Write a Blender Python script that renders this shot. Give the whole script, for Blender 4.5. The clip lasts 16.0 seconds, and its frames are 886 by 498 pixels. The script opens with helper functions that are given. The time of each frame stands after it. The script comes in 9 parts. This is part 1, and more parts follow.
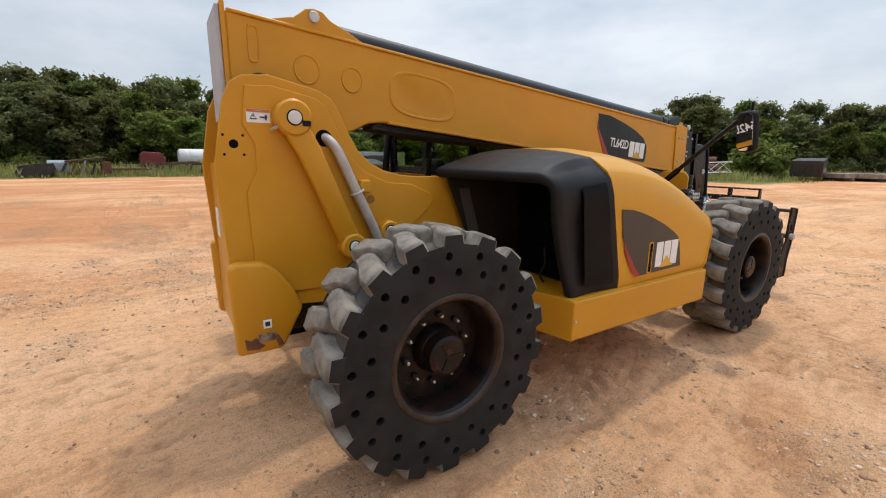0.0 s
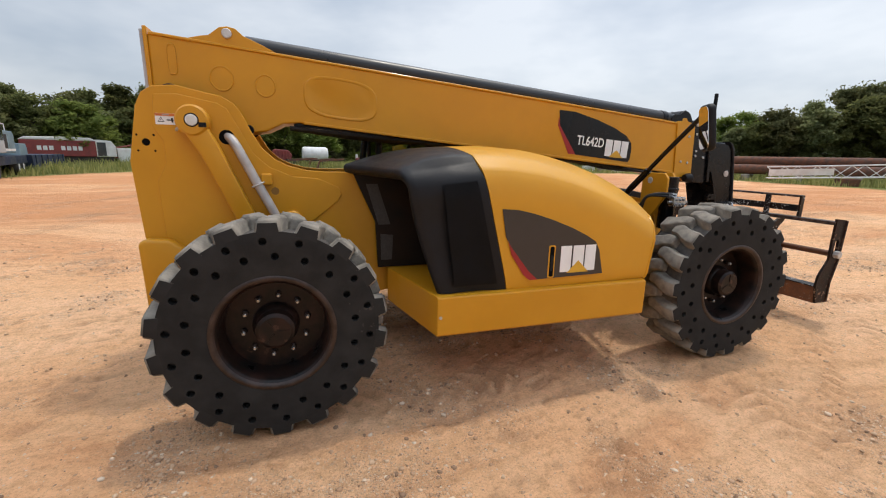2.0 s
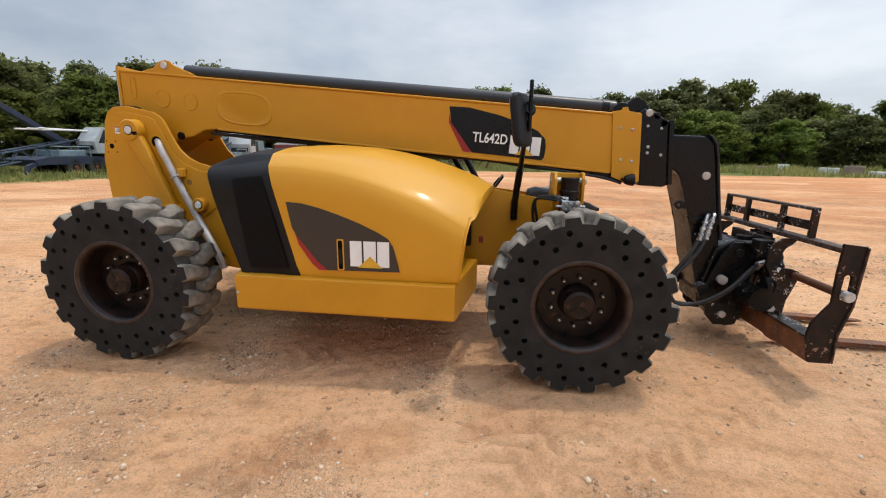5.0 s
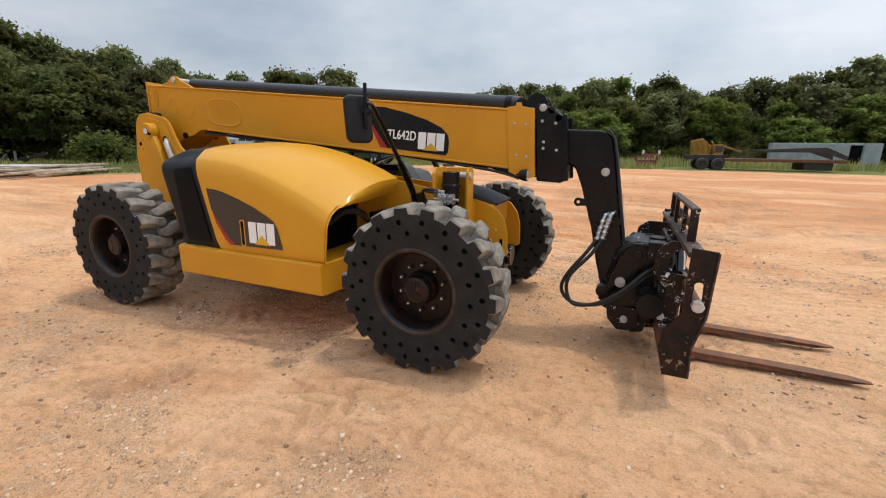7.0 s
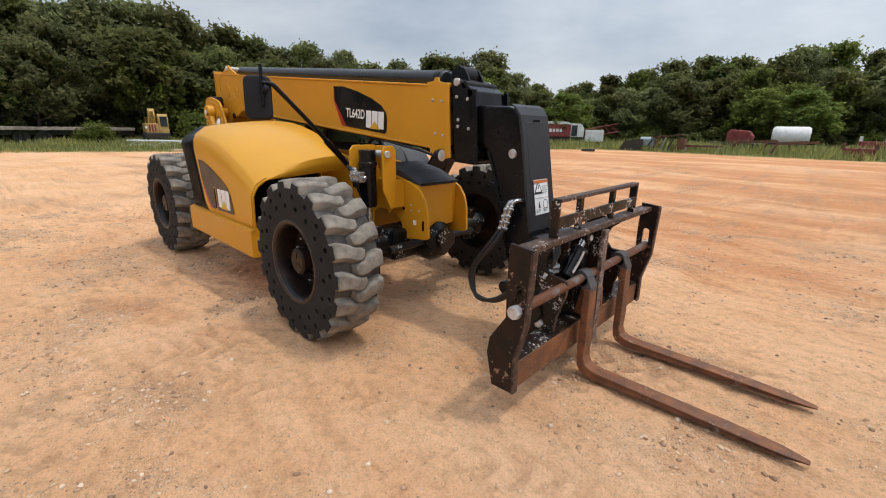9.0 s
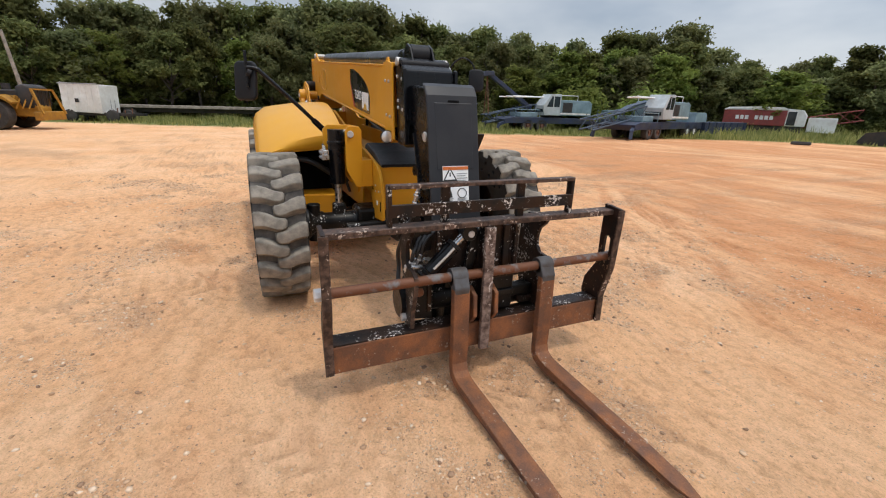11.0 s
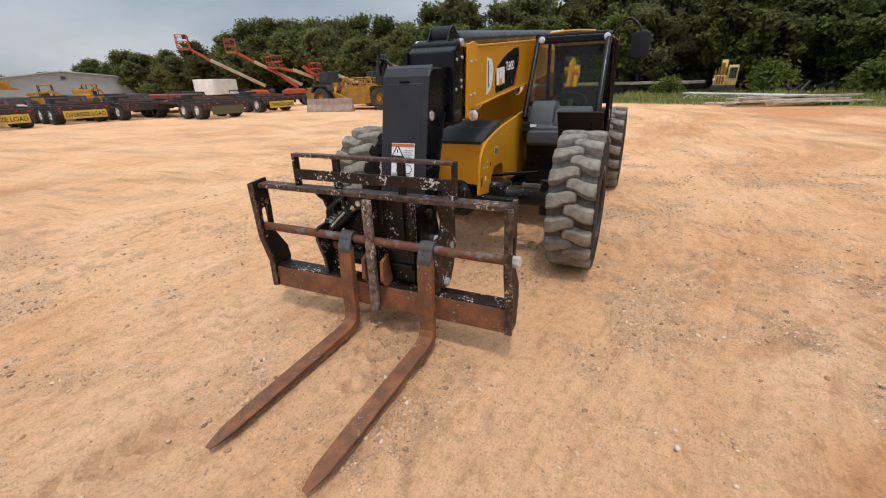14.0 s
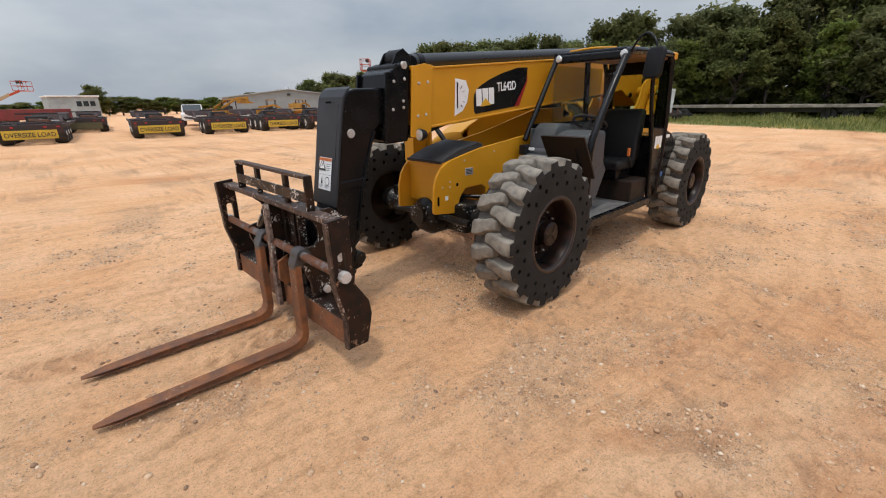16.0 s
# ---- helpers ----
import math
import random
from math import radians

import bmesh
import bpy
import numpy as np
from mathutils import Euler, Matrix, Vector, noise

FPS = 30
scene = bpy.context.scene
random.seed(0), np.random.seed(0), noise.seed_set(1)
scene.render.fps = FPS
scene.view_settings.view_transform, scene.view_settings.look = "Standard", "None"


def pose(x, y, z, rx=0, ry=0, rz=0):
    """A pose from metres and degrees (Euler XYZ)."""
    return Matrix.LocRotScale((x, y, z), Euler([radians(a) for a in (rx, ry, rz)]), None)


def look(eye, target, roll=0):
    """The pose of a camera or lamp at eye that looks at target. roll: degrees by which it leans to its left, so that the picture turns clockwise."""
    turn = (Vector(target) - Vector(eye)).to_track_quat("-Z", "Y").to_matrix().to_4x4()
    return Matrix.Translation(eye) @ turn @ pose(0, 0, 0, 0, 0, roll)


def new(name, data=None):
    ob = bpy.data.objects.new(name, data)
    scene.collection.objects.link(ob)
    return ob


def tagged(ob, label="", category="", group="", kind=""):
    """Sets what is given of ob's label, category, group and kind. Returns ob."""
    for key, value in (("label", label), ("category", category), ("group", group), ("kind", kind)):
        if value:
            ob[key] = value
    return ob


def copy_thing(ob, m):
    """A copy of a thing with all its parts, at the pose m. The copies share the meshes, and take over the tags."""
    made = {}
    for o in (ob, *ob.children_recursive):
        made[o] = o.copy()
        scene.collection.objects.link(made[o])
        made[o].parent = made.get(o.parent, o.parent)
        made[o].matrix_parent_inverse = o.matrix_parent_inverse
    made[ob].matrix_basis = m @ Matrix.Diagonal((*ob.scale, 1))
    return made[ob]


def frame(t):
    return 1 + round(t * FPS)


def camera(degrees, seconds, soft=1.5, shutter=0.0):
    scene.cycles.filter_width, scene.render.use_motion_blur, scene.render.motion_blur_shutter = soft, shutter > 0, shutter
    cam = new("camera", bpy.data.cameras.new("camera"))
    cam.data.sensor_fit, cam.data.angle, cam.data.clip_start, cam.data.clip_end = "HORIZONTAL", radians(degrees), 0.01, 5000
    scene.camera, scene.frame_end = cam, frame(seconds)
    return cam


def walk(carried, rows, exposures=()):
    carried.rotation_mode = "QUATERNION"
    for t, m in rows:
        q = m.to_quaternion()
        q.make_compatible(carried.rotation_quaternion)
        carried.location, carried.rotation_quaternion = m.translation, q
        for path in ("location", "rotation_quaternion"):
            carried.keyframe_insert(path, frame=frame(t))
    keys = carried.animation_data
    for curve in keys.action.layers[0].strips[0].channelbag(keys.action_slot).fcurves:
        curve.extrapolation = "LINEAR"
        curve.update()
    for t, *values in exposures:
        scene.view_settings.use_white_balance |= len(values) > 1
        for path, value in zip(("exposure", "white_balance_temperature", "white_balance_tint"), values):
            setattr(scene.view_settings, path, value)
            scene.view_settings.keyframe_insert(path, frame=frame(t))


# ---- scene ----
cam = camera(92.9, 16.0, 1.1)
PATH = [
    (0, (-1.097, -2.876, 1.587), (-0.016, -1.246, 1.172), 0.7),
    (0.5, (-0.811, -3.05, 1.579), (0.157, -1.353, 1.151), 0.8),
    (1, (-0.49, -3.247, 1.611), (0.359, -1.489, 1.175), 1.0),
    (1.5, (-0.166, -3.495, 1.624), (0.574, -1.687, 1.192), 1.1),
    (2, (0.171, -3.65, 1.604), (0.799, -1.801, 1.174), 1.2),
    (2.5, (0.574, -3.796, 1.63), (1.058, -1.905, 1.194), 1.3),
    (3, (1.001, -3.921, 1.647), (1.329, -1.998, 1.206), 1.3),
    (3.5, (1.457, -3.966, 1.634), (1.629, -2.025, 1.183), 1.2),
    (4, (1.919, -4.056, 1.635), (1.957, -2.107, 1.187), 1.2),
    (6.5, (4.272, -4.008, 1.63), (3.646, -2.163, 1.181), 0.5),
    (7, (4.746, -3.882, 1.659), (4.003, -2.086, 1.189), 0.7),
    (7.5, (5.201, -3.648, 1.624), (4.319, -1.919, 1.142), 0.9),
    (8, (5.641, -3.42, 1.635), (4.616, -1.778, 1.129), 1.0),
    (8.5, (6.056, -3.138, 1.656), (4.884, -1.608, 1.123), 1.1),
    (9, (6.392, -2.762, 1.648), (5.078, -1.359, 1.095), 1.1),
    (11.5, (7.488, -0.797, 1.686), (5.676, -0.261, 1.031), 1.5),
    (12, (7.553, -0.344, 1.705), (5.689, -0.07, 1.033), 1.0),
    (12.5, (7.629, 0.157, 1.712), (5.757, 0.154, 1.01), 0.3),
    (13, (7.592, 0.646, 1.674), (5.752, 0.364, 0.943), -0.6),
    (13.5, (7.564, 1.119, 1.689), (5.79, 0.574, 0.943), -1.3),
    (14, (7.496, 1.563, 1.71), (5.812, 0.779, 0.969), -1.6),
    (14.5, (7.272, 1.942, 1.695), (5.685, 0.962, 0.973), -1.2),
    (15, (7.05, 2.347, 1.698), (5.562, 1.207, 1.0), -1.0),
    (15.5, (6.782, 2.743, 1.701), (5.388, 1.478, 1.025), -0.8),
    (16, (6.442, 3.094, 1.692), (5.142, 1.722, 1.036), -0.9),
]
walk(cam, [(t, look(eye, target, roll)) for t, eye, target, roll in PATH], [(0, 0.06), (4, 0.08), (9, 0.08), (13, 0.07), (15, 0.02), (16, -0.02)])


# ---- world and sun ----
SUN_EL, SUN_AZ = 71.0, 31.0     # degrees; azimuth counted from +x towards +y
world = bpy.data.worlds.new("sky")
scene.world = world
world.use_nodes = True
wn, wl = world.node_tree.nodes, world.node_tree.links
wn.clear()
w_out = wn.new("ShaderNodeOutputWorld")
w_bg = wn.new("ShaderNodeBackground")
w_bg.inputs["Strength"].default_value = 0.125
w_sky = wn.new("ShaderNodeTexSky")
w_sky.sky_type = "NISHITA"
w_sky.sun_disc = False
w_sky.sun_elevation = radians(SUN_EL)
w_sky.sun_rotation = radians(90.0 - SUN_AZ)
w_sky.air_density, w_sky.dust_density, w_sky.ozone_density = 1.3, 3.0, 1.4
w_co = wn.new("ShaderNodeTexCoord")
w_map = wn.new("ShaderNodeMapping")
w_map.inputs["Scale"].default_value = (1.0, 1.0, 2.6)
w_map.inputs["Rotation"].default_value = (0.0, 0.0, 0.6)
w_no = wn.new("ShaderNodeTexNoise")
w_no.inputs["Scale"].default_value, w_no.inputs["Detail"].default_value, w_no.inputs["Roughness"].default_value = 1.7, 5.0, 0.55
w_ramp = wn.new("ShaderNodeValToRGB")
w_ramp.color_ramp.elements[0].position, w_ramp.color_ramp.elements[1].position = 0.37, 0.68
w_ramp.color_ramp.elements[0].color = (3.35, 3.95, 4.85, 1)
w_ramp.color_ramp.elements[1].color = (6.45, 6.75, 7.2, 1)
w_mix = wn.new("ShaderNodeMix")
w_mix.data_type = "RGBA"
w_mix.inputs["Factor"].default_value = 0.8
wl.new(w_co.outputs["Generated"], w_map.inputs["Vector"])
wl.new(w_map.outputs["Vector"], w_no.inputs["Vector"])
wl.new(w_no.outputs["Fac"], w_ramp.inputs["Fac"])
wl.new(w_sky.outputs["Color"], w_mix.inputs["A"])
wl.new(w_ramp.outputs["Color"], w_mix.inputs["B"])
# thin cloud glows more overhead than near the horizon
w_sep = wn.new("ShaderNodeSeparateXYZ")
w_gain = wn.new("ShaderNodeMapRange")
w_gain.interpolation_type = "SMOOTHSTEP"
w_gain.inputs["From Min"].default_value, w_gain.inputs["From Max"].default_value = 0.30, 1.0
w_gain.inputs["To Min"].default_value, w_gain.inputs["To Max"].default_value = 1.0, 2.5
w_mul = wn.new("ShaderNodeVectorMath")
w_mul.operation = "SCALE"
wl.new(w_co.outputs["Generated"], w_sep.inputs["Vector"])
wl.new(w_sep.outputs["Z"], w_gain.inputs["Value"])
wl.new(w_mix.outputs["Result"], w_mul.inputs[0])
w_dot = wn.new("ShaderNodeVectorMath")
w_dot.operation = "DOT_PRODUCT"
w_dot.inputs[1].default_value = (0.15 * math.cos(radians(SUN_AZ)), 0.15 * math.sin(radians(SUN_AZ)), 0.0)
w_sum = wn.new("ShaderNodeMath")
w_sum.operation, w_sum.inputs[1].default_value = "ADD", 0.94
w_all = wn.new("ShaderNodeMath")
w_all.operation = "MULTIPLY"
wl.new(w_co.outputs["Generated"], w_dot.inputs[0])
wl.new(w_dot.outputs["Value"], w_sum.inputs[0])
wl.new(w_sum.outputs["Value"], w_all.inputs[0])
wl.new(w_gain.outputs["Result"], w_all.inputs[1])
wl.new(w_all.outputs["Value"], w_mul.inputs["Scale"])
wl.new(w_mul.outputs["Vector"], w_bg.inputs["Color"])
wl.new(w_bg.outputs["Background"], w_out.inputs["Surface"])

sun = new("sun", bpy.data.lights.new("sun", "SUN"))
sun.data.energy, sun.data.angle, sun.data.color = 1.18, radians(2.6), (1.0, 0.93, 0.81)
sun.matrix_world = look((0, 0, 0), (-math.cos(radians(SUN_EL)) * math.cos(radians(SUN_AZ)), -math.cos(radians(SUN_EL)) * math.sin(radians(SUN_AZ)), -math.sin(radians(SUN_EL))))


# ---- materials ----
def node(nt, kind, **values):
    n = nt.nodes.new(kind)
    for key, value in values.items():
        n.inputs[key].default_value = value
    return n


def material(name, base, dark=None, rough=0.5, metal=0.0, scale=6.0, spread=0.5, bump=0.0, bump_scale=60.0, grain=0.0, spec=0.5,
             flecks=None, fleck_size=40.0, fleck_cut=0.66, coat=0.0, random_tint=0.0, band=(0.38, 0.64)):
    """Two-scale procedural surface: large stains between base and dark, fine grain, flecks of wear, and relief."""
    m = bpy.data.materials.new(name)
    m.use_nodes = True
    nt = m.node_tree
    b = nt.nodes["Principled BSDF"]
    b.inputs["Roughness"].default_value, b.inputs["Metallic"].default_value = rough, metal
    b.inputs["Specular IOR Level"].default_value = spec
    if coat:
        b.inputs["Coat Weight"].default_value, b.inputs["Coat Roughness"].default_value = coat, 0.12
    co = nt.nodes.new("ShaderNodeTexCoord")
    big = node(nt, "ShaderNodeTexNoise", Scale=scale, Detail=4.0, Roughness=0.6)
    nt.links.new(co.outputs["Object"], big.inputs["Vector"])
    ramp = nt.nodes.new("ShaderNodeValToRGB")
    ramp.color_ramp.elements[0].position, ramp.color_ramp.elements[1].position = band
    dark = dark or tuple(c * (1 - 0.35 * spread) for c in base)
    ramp.color_ramp.elements[0].color, ramp.color_ramp.elements[1].color = (*dark, 1), (*base, 1)
    nt.links.new(big.outputs["Fac"], ramp.inputs["Fac"])
    colour = ramp.outputs["Color"]
    fine = node(nt, "ShaderNodeTexNoise", Scale=bump_scale, Detail=3.0, Roughness=0.6)
    nt.links.new(co.outputs["Object"], fine.inputs["Vector"])
    if grain:
        g = nt.nodes.new("ShaderNodeMix")
        g.data_type, g.blend_type = "RGBA", "OVERLAY"
        g.inputs["Factor"].default_value = grain
        nt.links.new(colour, g.inputs["A"])
        nt.links.new(fine.outputs["Fac"], g.inputs["B"])
        colour = g.outputs["Result"]
    if flecks:
        fn = node(nt, "ShaderNodeTexNoise", Scale=fleck_size, Detail=4.0, Roughness=0.65)
        nt.links.new(co.outputs["Object"], fn.inputs["Vector"])
        fr = nt.nodes.new("ShaderNodeValToRGB")
        fr.color_ramp.elements[0].position, fr.color_ramp.elements[1].position = fleck_cut, min(fleck_cut + 0.05, 1.0)
        # chips gather in rubbed places
        where = node(nt, "ShaderNodeTexNoise", Scale=fleck_size / 7.0, Detail=3.0, Roughness=0.6)
        nt.links.new(co.outputs["Object"], where.inputs["Vector"])
        shift = node(nt, "ShaderNodeMapRange", **{"From Min": 0.40, "From Max": 0.62, "To Min": -0.16, "To Max": 0.05})
        nt.links.new(where.outputs["Fac"], shift.inputs["Value"])
        both = nt.nodes.new("ShaderNodeMath")
        both.operation = "ADD"
        nt.links.new(fn.outputs["Fac"], both.inputs[0])
        nt.links.new(shift.outputs["Result"], both.inputs[1])
        nt.links.new(both.outputs[0], fr.inputs["Fac"])
        f = nt.nodes.new("ShaderNodeMix")
        f.data_type = "RGBA"
        f.inputs["B"].default_value = (*flecks, 1)
        nt.links.new(fr.outputs["Color"], f.inputs["Factor"])
        nt.links.new(colour, f.inputs["A"])
        colour = f.outputs["Result"]
    if random_tint:
        info = nt.nodes.new("ShaderNodeObjectInfo")
        hsv = nt.nodes.new("ShaderNodeHueSaturation")
        mr = node(nt, "ShaderNodeMapRange", **{"To Min": 1 - random_tint, "To Max": 1 + random_tint})
        nt.links.new(info.outputs["Random"], mr.inputs["Value"])
        nt.links.new(mr.outputs["Result"], hsv.inputs["Value"])
        nt.links.new(colour, hsv.inputs["Color"])
        colour = hsv.outputs["Color"]
    nt.links.new(colour, b.inputs["Base Color"])
    rr = node(nt, "ShaderNodeMapRange", **{"From Min": 0.3, "From Max": 0.7, "To Min": max(rough - 0.1, 0.03), "To Max": min(rough + 0.12, 1.0)})
    nt.links.new(big.outputs["Fac"], rr.inputs["Value"])
    nt.links.new(rr.outputs["Result"], b.inputs["Roughness"])
    if bump:
        bp = node(nt, "ShaderNodeBump", Strength=bump, Distance=0.01)
        nt.links.new(fine.outputs["Fac"], bp.inputs["Height"])
        nt.links.new(bp.outputs["Normal"], b.inputs["Normal"])
    return m


YELLOW = material("machine_yellow_paint", (0.63, 0.290, 0.014), (0.58, 0.262, 0.012), rough=0.42, spec=0.32, scale=2.2, bump=0.03, bump_scale=220, coat=0.12, flecks=(0.16, 0.07, 0.03), fleck_size=30, fleck_cut=0.755)
YELLOW_HOOD = material("hood_yellow_plastic", (0.66, 0.318, 0.016), (0.62, 0.292, 0.014), rough=0.44, spec=0.35, scale=1.6, bump=0.05, bump_scale=400, coat=0.15)
BLACK_PLASTIC = material("black_moulded_plastic", (0.012, 0.012, 0.014), (0.008, 0.008, 0.009), rough=0.5, spec=0.24, scale=5, bump=0.12, bump_scale=500)
BLACK_PAINT = material("black_machine_paint", (0.006, 0.006, 0.007), (0.004, 0.004, 0.005), rough=0.24, spec=0.24, scale=5, bump=0.04, bump_scale=120, flecks=(0.55, 0.55, 0.55), fleck_size=21, fleck_cut=0.735)
# black paint with light from sky and ground put into its colour
NOSE_BLACK = material("skylit_black_paint", (0.026, 0.027, 0.030), (0.020, 0.020, 0.023), rough=0.42, spec=0.32, scale=5, bump=0.06, bump_scale=200, flecks=(0.4, 0.4, 0.4), fleck_size=24, fleck_cut=0.74)
BLACK_WORN = material("worn_black_paint_with_chips", (0.009, 0.008, 0.008), (0.03, 0.014, 0.008), rough=0.42, spec=0.24, scale=7, bump=0.12, bump_scale=90, flecks=(0.55, 0.52, 0.49), fleck_size=58, fleck_cut=0.575)
BLACK_RUSTY = material("black_paint_rubbed_to_rust", (0.030, 0.013, 0.008), (0.007, 0.006, 0.006), rough=0.5, spec=0.24, scale=9, bump=0.15, bump_scale=110, flecks=(0.28, 0.17, 0.11), fleck_size=34, fleck_cut=0.585)
GREASE = material("greasy_black_steel", (0.010, 0.009, 0.008), (0.004, 0.004, 0.004), rough=0.36, spec=0.28, scale=8, bump=0.2, bump_scale=70, flecks=(0.62, 0.61, 0.6), fleck_size=52, fleck_cut=0.612)
RUST = material("brown_fork_rust", (0.245, 0.092, 0.034), (0.125, 0.052, 0.026), rough=0.72, scale=9, bump=0.3, bump_scale=130, grain=0.5, flecks=(0.3, 0.22, 0.16), fleck_size=40, fleck_cut=0.635)
RUBBED = material("black_paint_rubbed_to_pale_steel", (0.125, 0.076, 0.056), (0.032, 0.019, 0.014), rough=0.6, scale=26, bump=0.15, bump_scale=120, band=(0.40, 0.66), spec=0.3, flecks=(0.44, 0.35, 0.29), fleck_size=40, fleck_cut=0.575)
STRAP = material("worn_pale_strap_steel", (0.27, 0.20, 0.17), (0.06, 0.036, 0.028), rough=0.6, scale=24, bump=0.15, bump_scale=120, band=(0.36, 0.66), spec=0.3, flecks=(0.50, 0.46, 0.42), fleck_size=48, fleck_cut=0.58)
# dusty rubber, darkened in the colour for the shade between lugs
TREAD_BASE = material("shaded_groove_rubber", (0.13, 0.118, 0.105), (0.06, 0.054, 0.05), rough=0.95, scale=9, bump=0.2, bump_scale=90, spec=0.2)
PIN_STEEL = material("worn_pin_steel", (0.62, 0.61, 0.6), (0.42, 0.38, 0.34), rough=0.45, metal=0.3, scale=12, bump=0.1, bump_scale=150)
SHAFT = material("rusty_grey_shaft", (0.17, 0.16, 0.158), (0.14, 0.054, 0.025), rough=0.6, metal=0.3, scale=7, bump=0.2, bump_scale=150, band=(0.53, 0.62))
FORK_EYE = material("dull_grey_hook_steel", (0.085, 0.088, 0.094), (0.06, 0.05, 0.046), rough=0.6, metal=0.2, scale=14, bump=0.15, bump_scale=120)
CHROME = material("bright_fitting_steel", (0.62, 0.62, 0.62), (0.4, 0.4, 0.4), rough=0.28, metal=0.9, scale=25)
PIPE_GREY = material("grey_galvanised_pipe", (0.56, 0.53, 0.51), (0.42, 0.39, 0.37), rough=0.5, metal=0.4, scale=9, bump=0.06)
TREAD = material("dusty_tread_rubber", (0.305, 0.270, 0.222), (0.17, 0.152, 0.128), rough=0.92, scale=11, bump=0.35, bump_scale=90, spec=0.25)
SIDEWALL = material("black_sidewall_rubber", (0.032, 0.0305, 0.0285), (0.020, 0.019, 0.018), rough=0.78, scale=6, bump=0.12, bump_scale=120, spec=0.16, flecks=(0.06, 0.054, 0.048), fleck_size=18, fleck_cut=0.68)
RIM = material("rusty_black_rim", (0.028, 0.013, 0.009), (0.008, 0.0065, 0.006), rough=0.36, spec=0.22, scale=8, bump=0.1, bump_scale=80, flecks=(0.055, 0.028, 0.02), fleck_size=20, fleck_cut=0.66)
RIM_LIP = material("rubbed_rim_flange", (0.055, 0.036, 0.030), (0.026, 0.016, 0.012), rough=0.42, metal=0.3, scale=14, bump=0.1, bump_scale=100)
HOSE = material("black_rubber_hose", (0.018, 0.018, 0.019), rough=0.5, scale=20)
DECAL_BLACK = material("black_vinyl_decal", (0.007, 0.007, 0.008), rough=0.25, spec=0.3, scale=3)
DECAL_GREY = material("charcoal_vinyl_decal", (0.040, 0.031, 0.027), (0.032, 0.026, 0.022), rough=0.4, scale=3)
DECAL_RED = material("red_vinyl_decal", (0.36, 0.016, 0.02), rough=0.35, scale=3)
WHITE = material("white_vinyl", (0.88, 0.88, 0.87), (0.82, 0.82, 0.81), rough=0.4, scale=9)
LOGO_YELLOW = material("yellow_vinyl", (0.75, 0.42, 0.03), rough=0.4, scale=3)
PRINT = material("dark_print", (0.03, 0.03, 0.03), rough=0.5, scale=3)
PRINT_GREY = material("grey_print", (0.35, 0.35, 0.35), rough=0.5, scale=3)
ORANGE_PRINT = material("orange_print", (0.62, 0.16, 0.03), rough=0.45, scale=3)
DASH = material("grey_cab_plastic", (0.070, 0.074, 0.082), (0.055, 0.058, 0.064), rough=0.6, scale=6, bump=0.1, bump_scale=300)
SEAT = material("black_seat_vinyl", (0.010, 0.010, 0.011), rough=0.55, spec=0.3, scale=8, bump=0.08, bump_scale=150)
# near-black that paints in the shade of the deep bay and of holes
DEEP_SHADE = material("painted_deep_shade", (0.005, 0.005, 0.005), rough=0.9, spec=0.08, scale=8, bump=0.1)
MATTE_STEP = material("grip_tape_cover", (0.035, 0.035, 0.038), (0.025, 0.025, 0.027), rough=0.7, scale=8, bump=0.3, bump_scale=350)
LAMP_CLEAR = material("clear_lamp_lens", (0.8, 0.8, 0.78), rough=0.12, metal=0.5, scale=30)
FLOOR_RUBBER = material("dusty_cab_floor", (0.17, 0.165, 0.16), (0.1, 0.095, 0.09), rough=0.8, scale=9, bump=0.15)
BROWN_PANEL = material("dusty_brown_black_panel", (0.028, 0.016, 0.010), (0.014, 0.010, 0.008), rough=0.6, spec=0.25, scale=4, bump=0.1)
HEADLINER = material("tan_headliner", (0.30, 0.17, 0.09), (0.24, 0.13, 0.07), rough=0.85, scale=4)


def glass_material(name, tint, mix):
    m = bpy.data.materials.new(name)
    m.use_nodes = True
    nt = m.node_tree
    nt.nodes.remove(nt.nodes["Principled BSDF"])
    tr = nt.nodes.new("ShaderNodeBsdfTransparent")
    tr.inputs["Color"].default_value = (*tint, 1)
    gl = nt.nodes.new("ShaderNodeBsdfGlossy")
    gl.inputs["Roughness"].default_value = 0.03
    mx = nt.nodes.new("ShaderNodeMixShader")
    mx.inputs["Fac"].default_value = mix
    nt.links.new(tr.outputs["BSDF"], mx.inputs[1])
    nt.links.new(gl.outputs["BSDF"], mx.inputs[2])
    nt.links.new(mx.outputs["Shader"], nt.nodes["Material Output"].inputs["Surface"])
    return m


GLASS = glass_material("tinted_cab_glass", (0.78, 0.82, 0.62), 0.010)
SCREEN_GLASS = glass_material("clear_screen_glass", (0.93, 0.94, 0.90), 0.010)
MIRROR = bpy.data.materials.new("mirror_glass")
MIRROR.use_nodes = True
MIRROR.node_tree.nodes["Principled BSDF"].inputs["Base Color"].default_value = (0.86, 0.87, 0.88, 1)
MIRROR.node_tree.nodes["Principled BSDF"].inputs["Metallic"].default_value = 1.0
MIRROR.node_tree.nodes["Principled BSDF"].inputs["Roughness"].default_value = 0.02


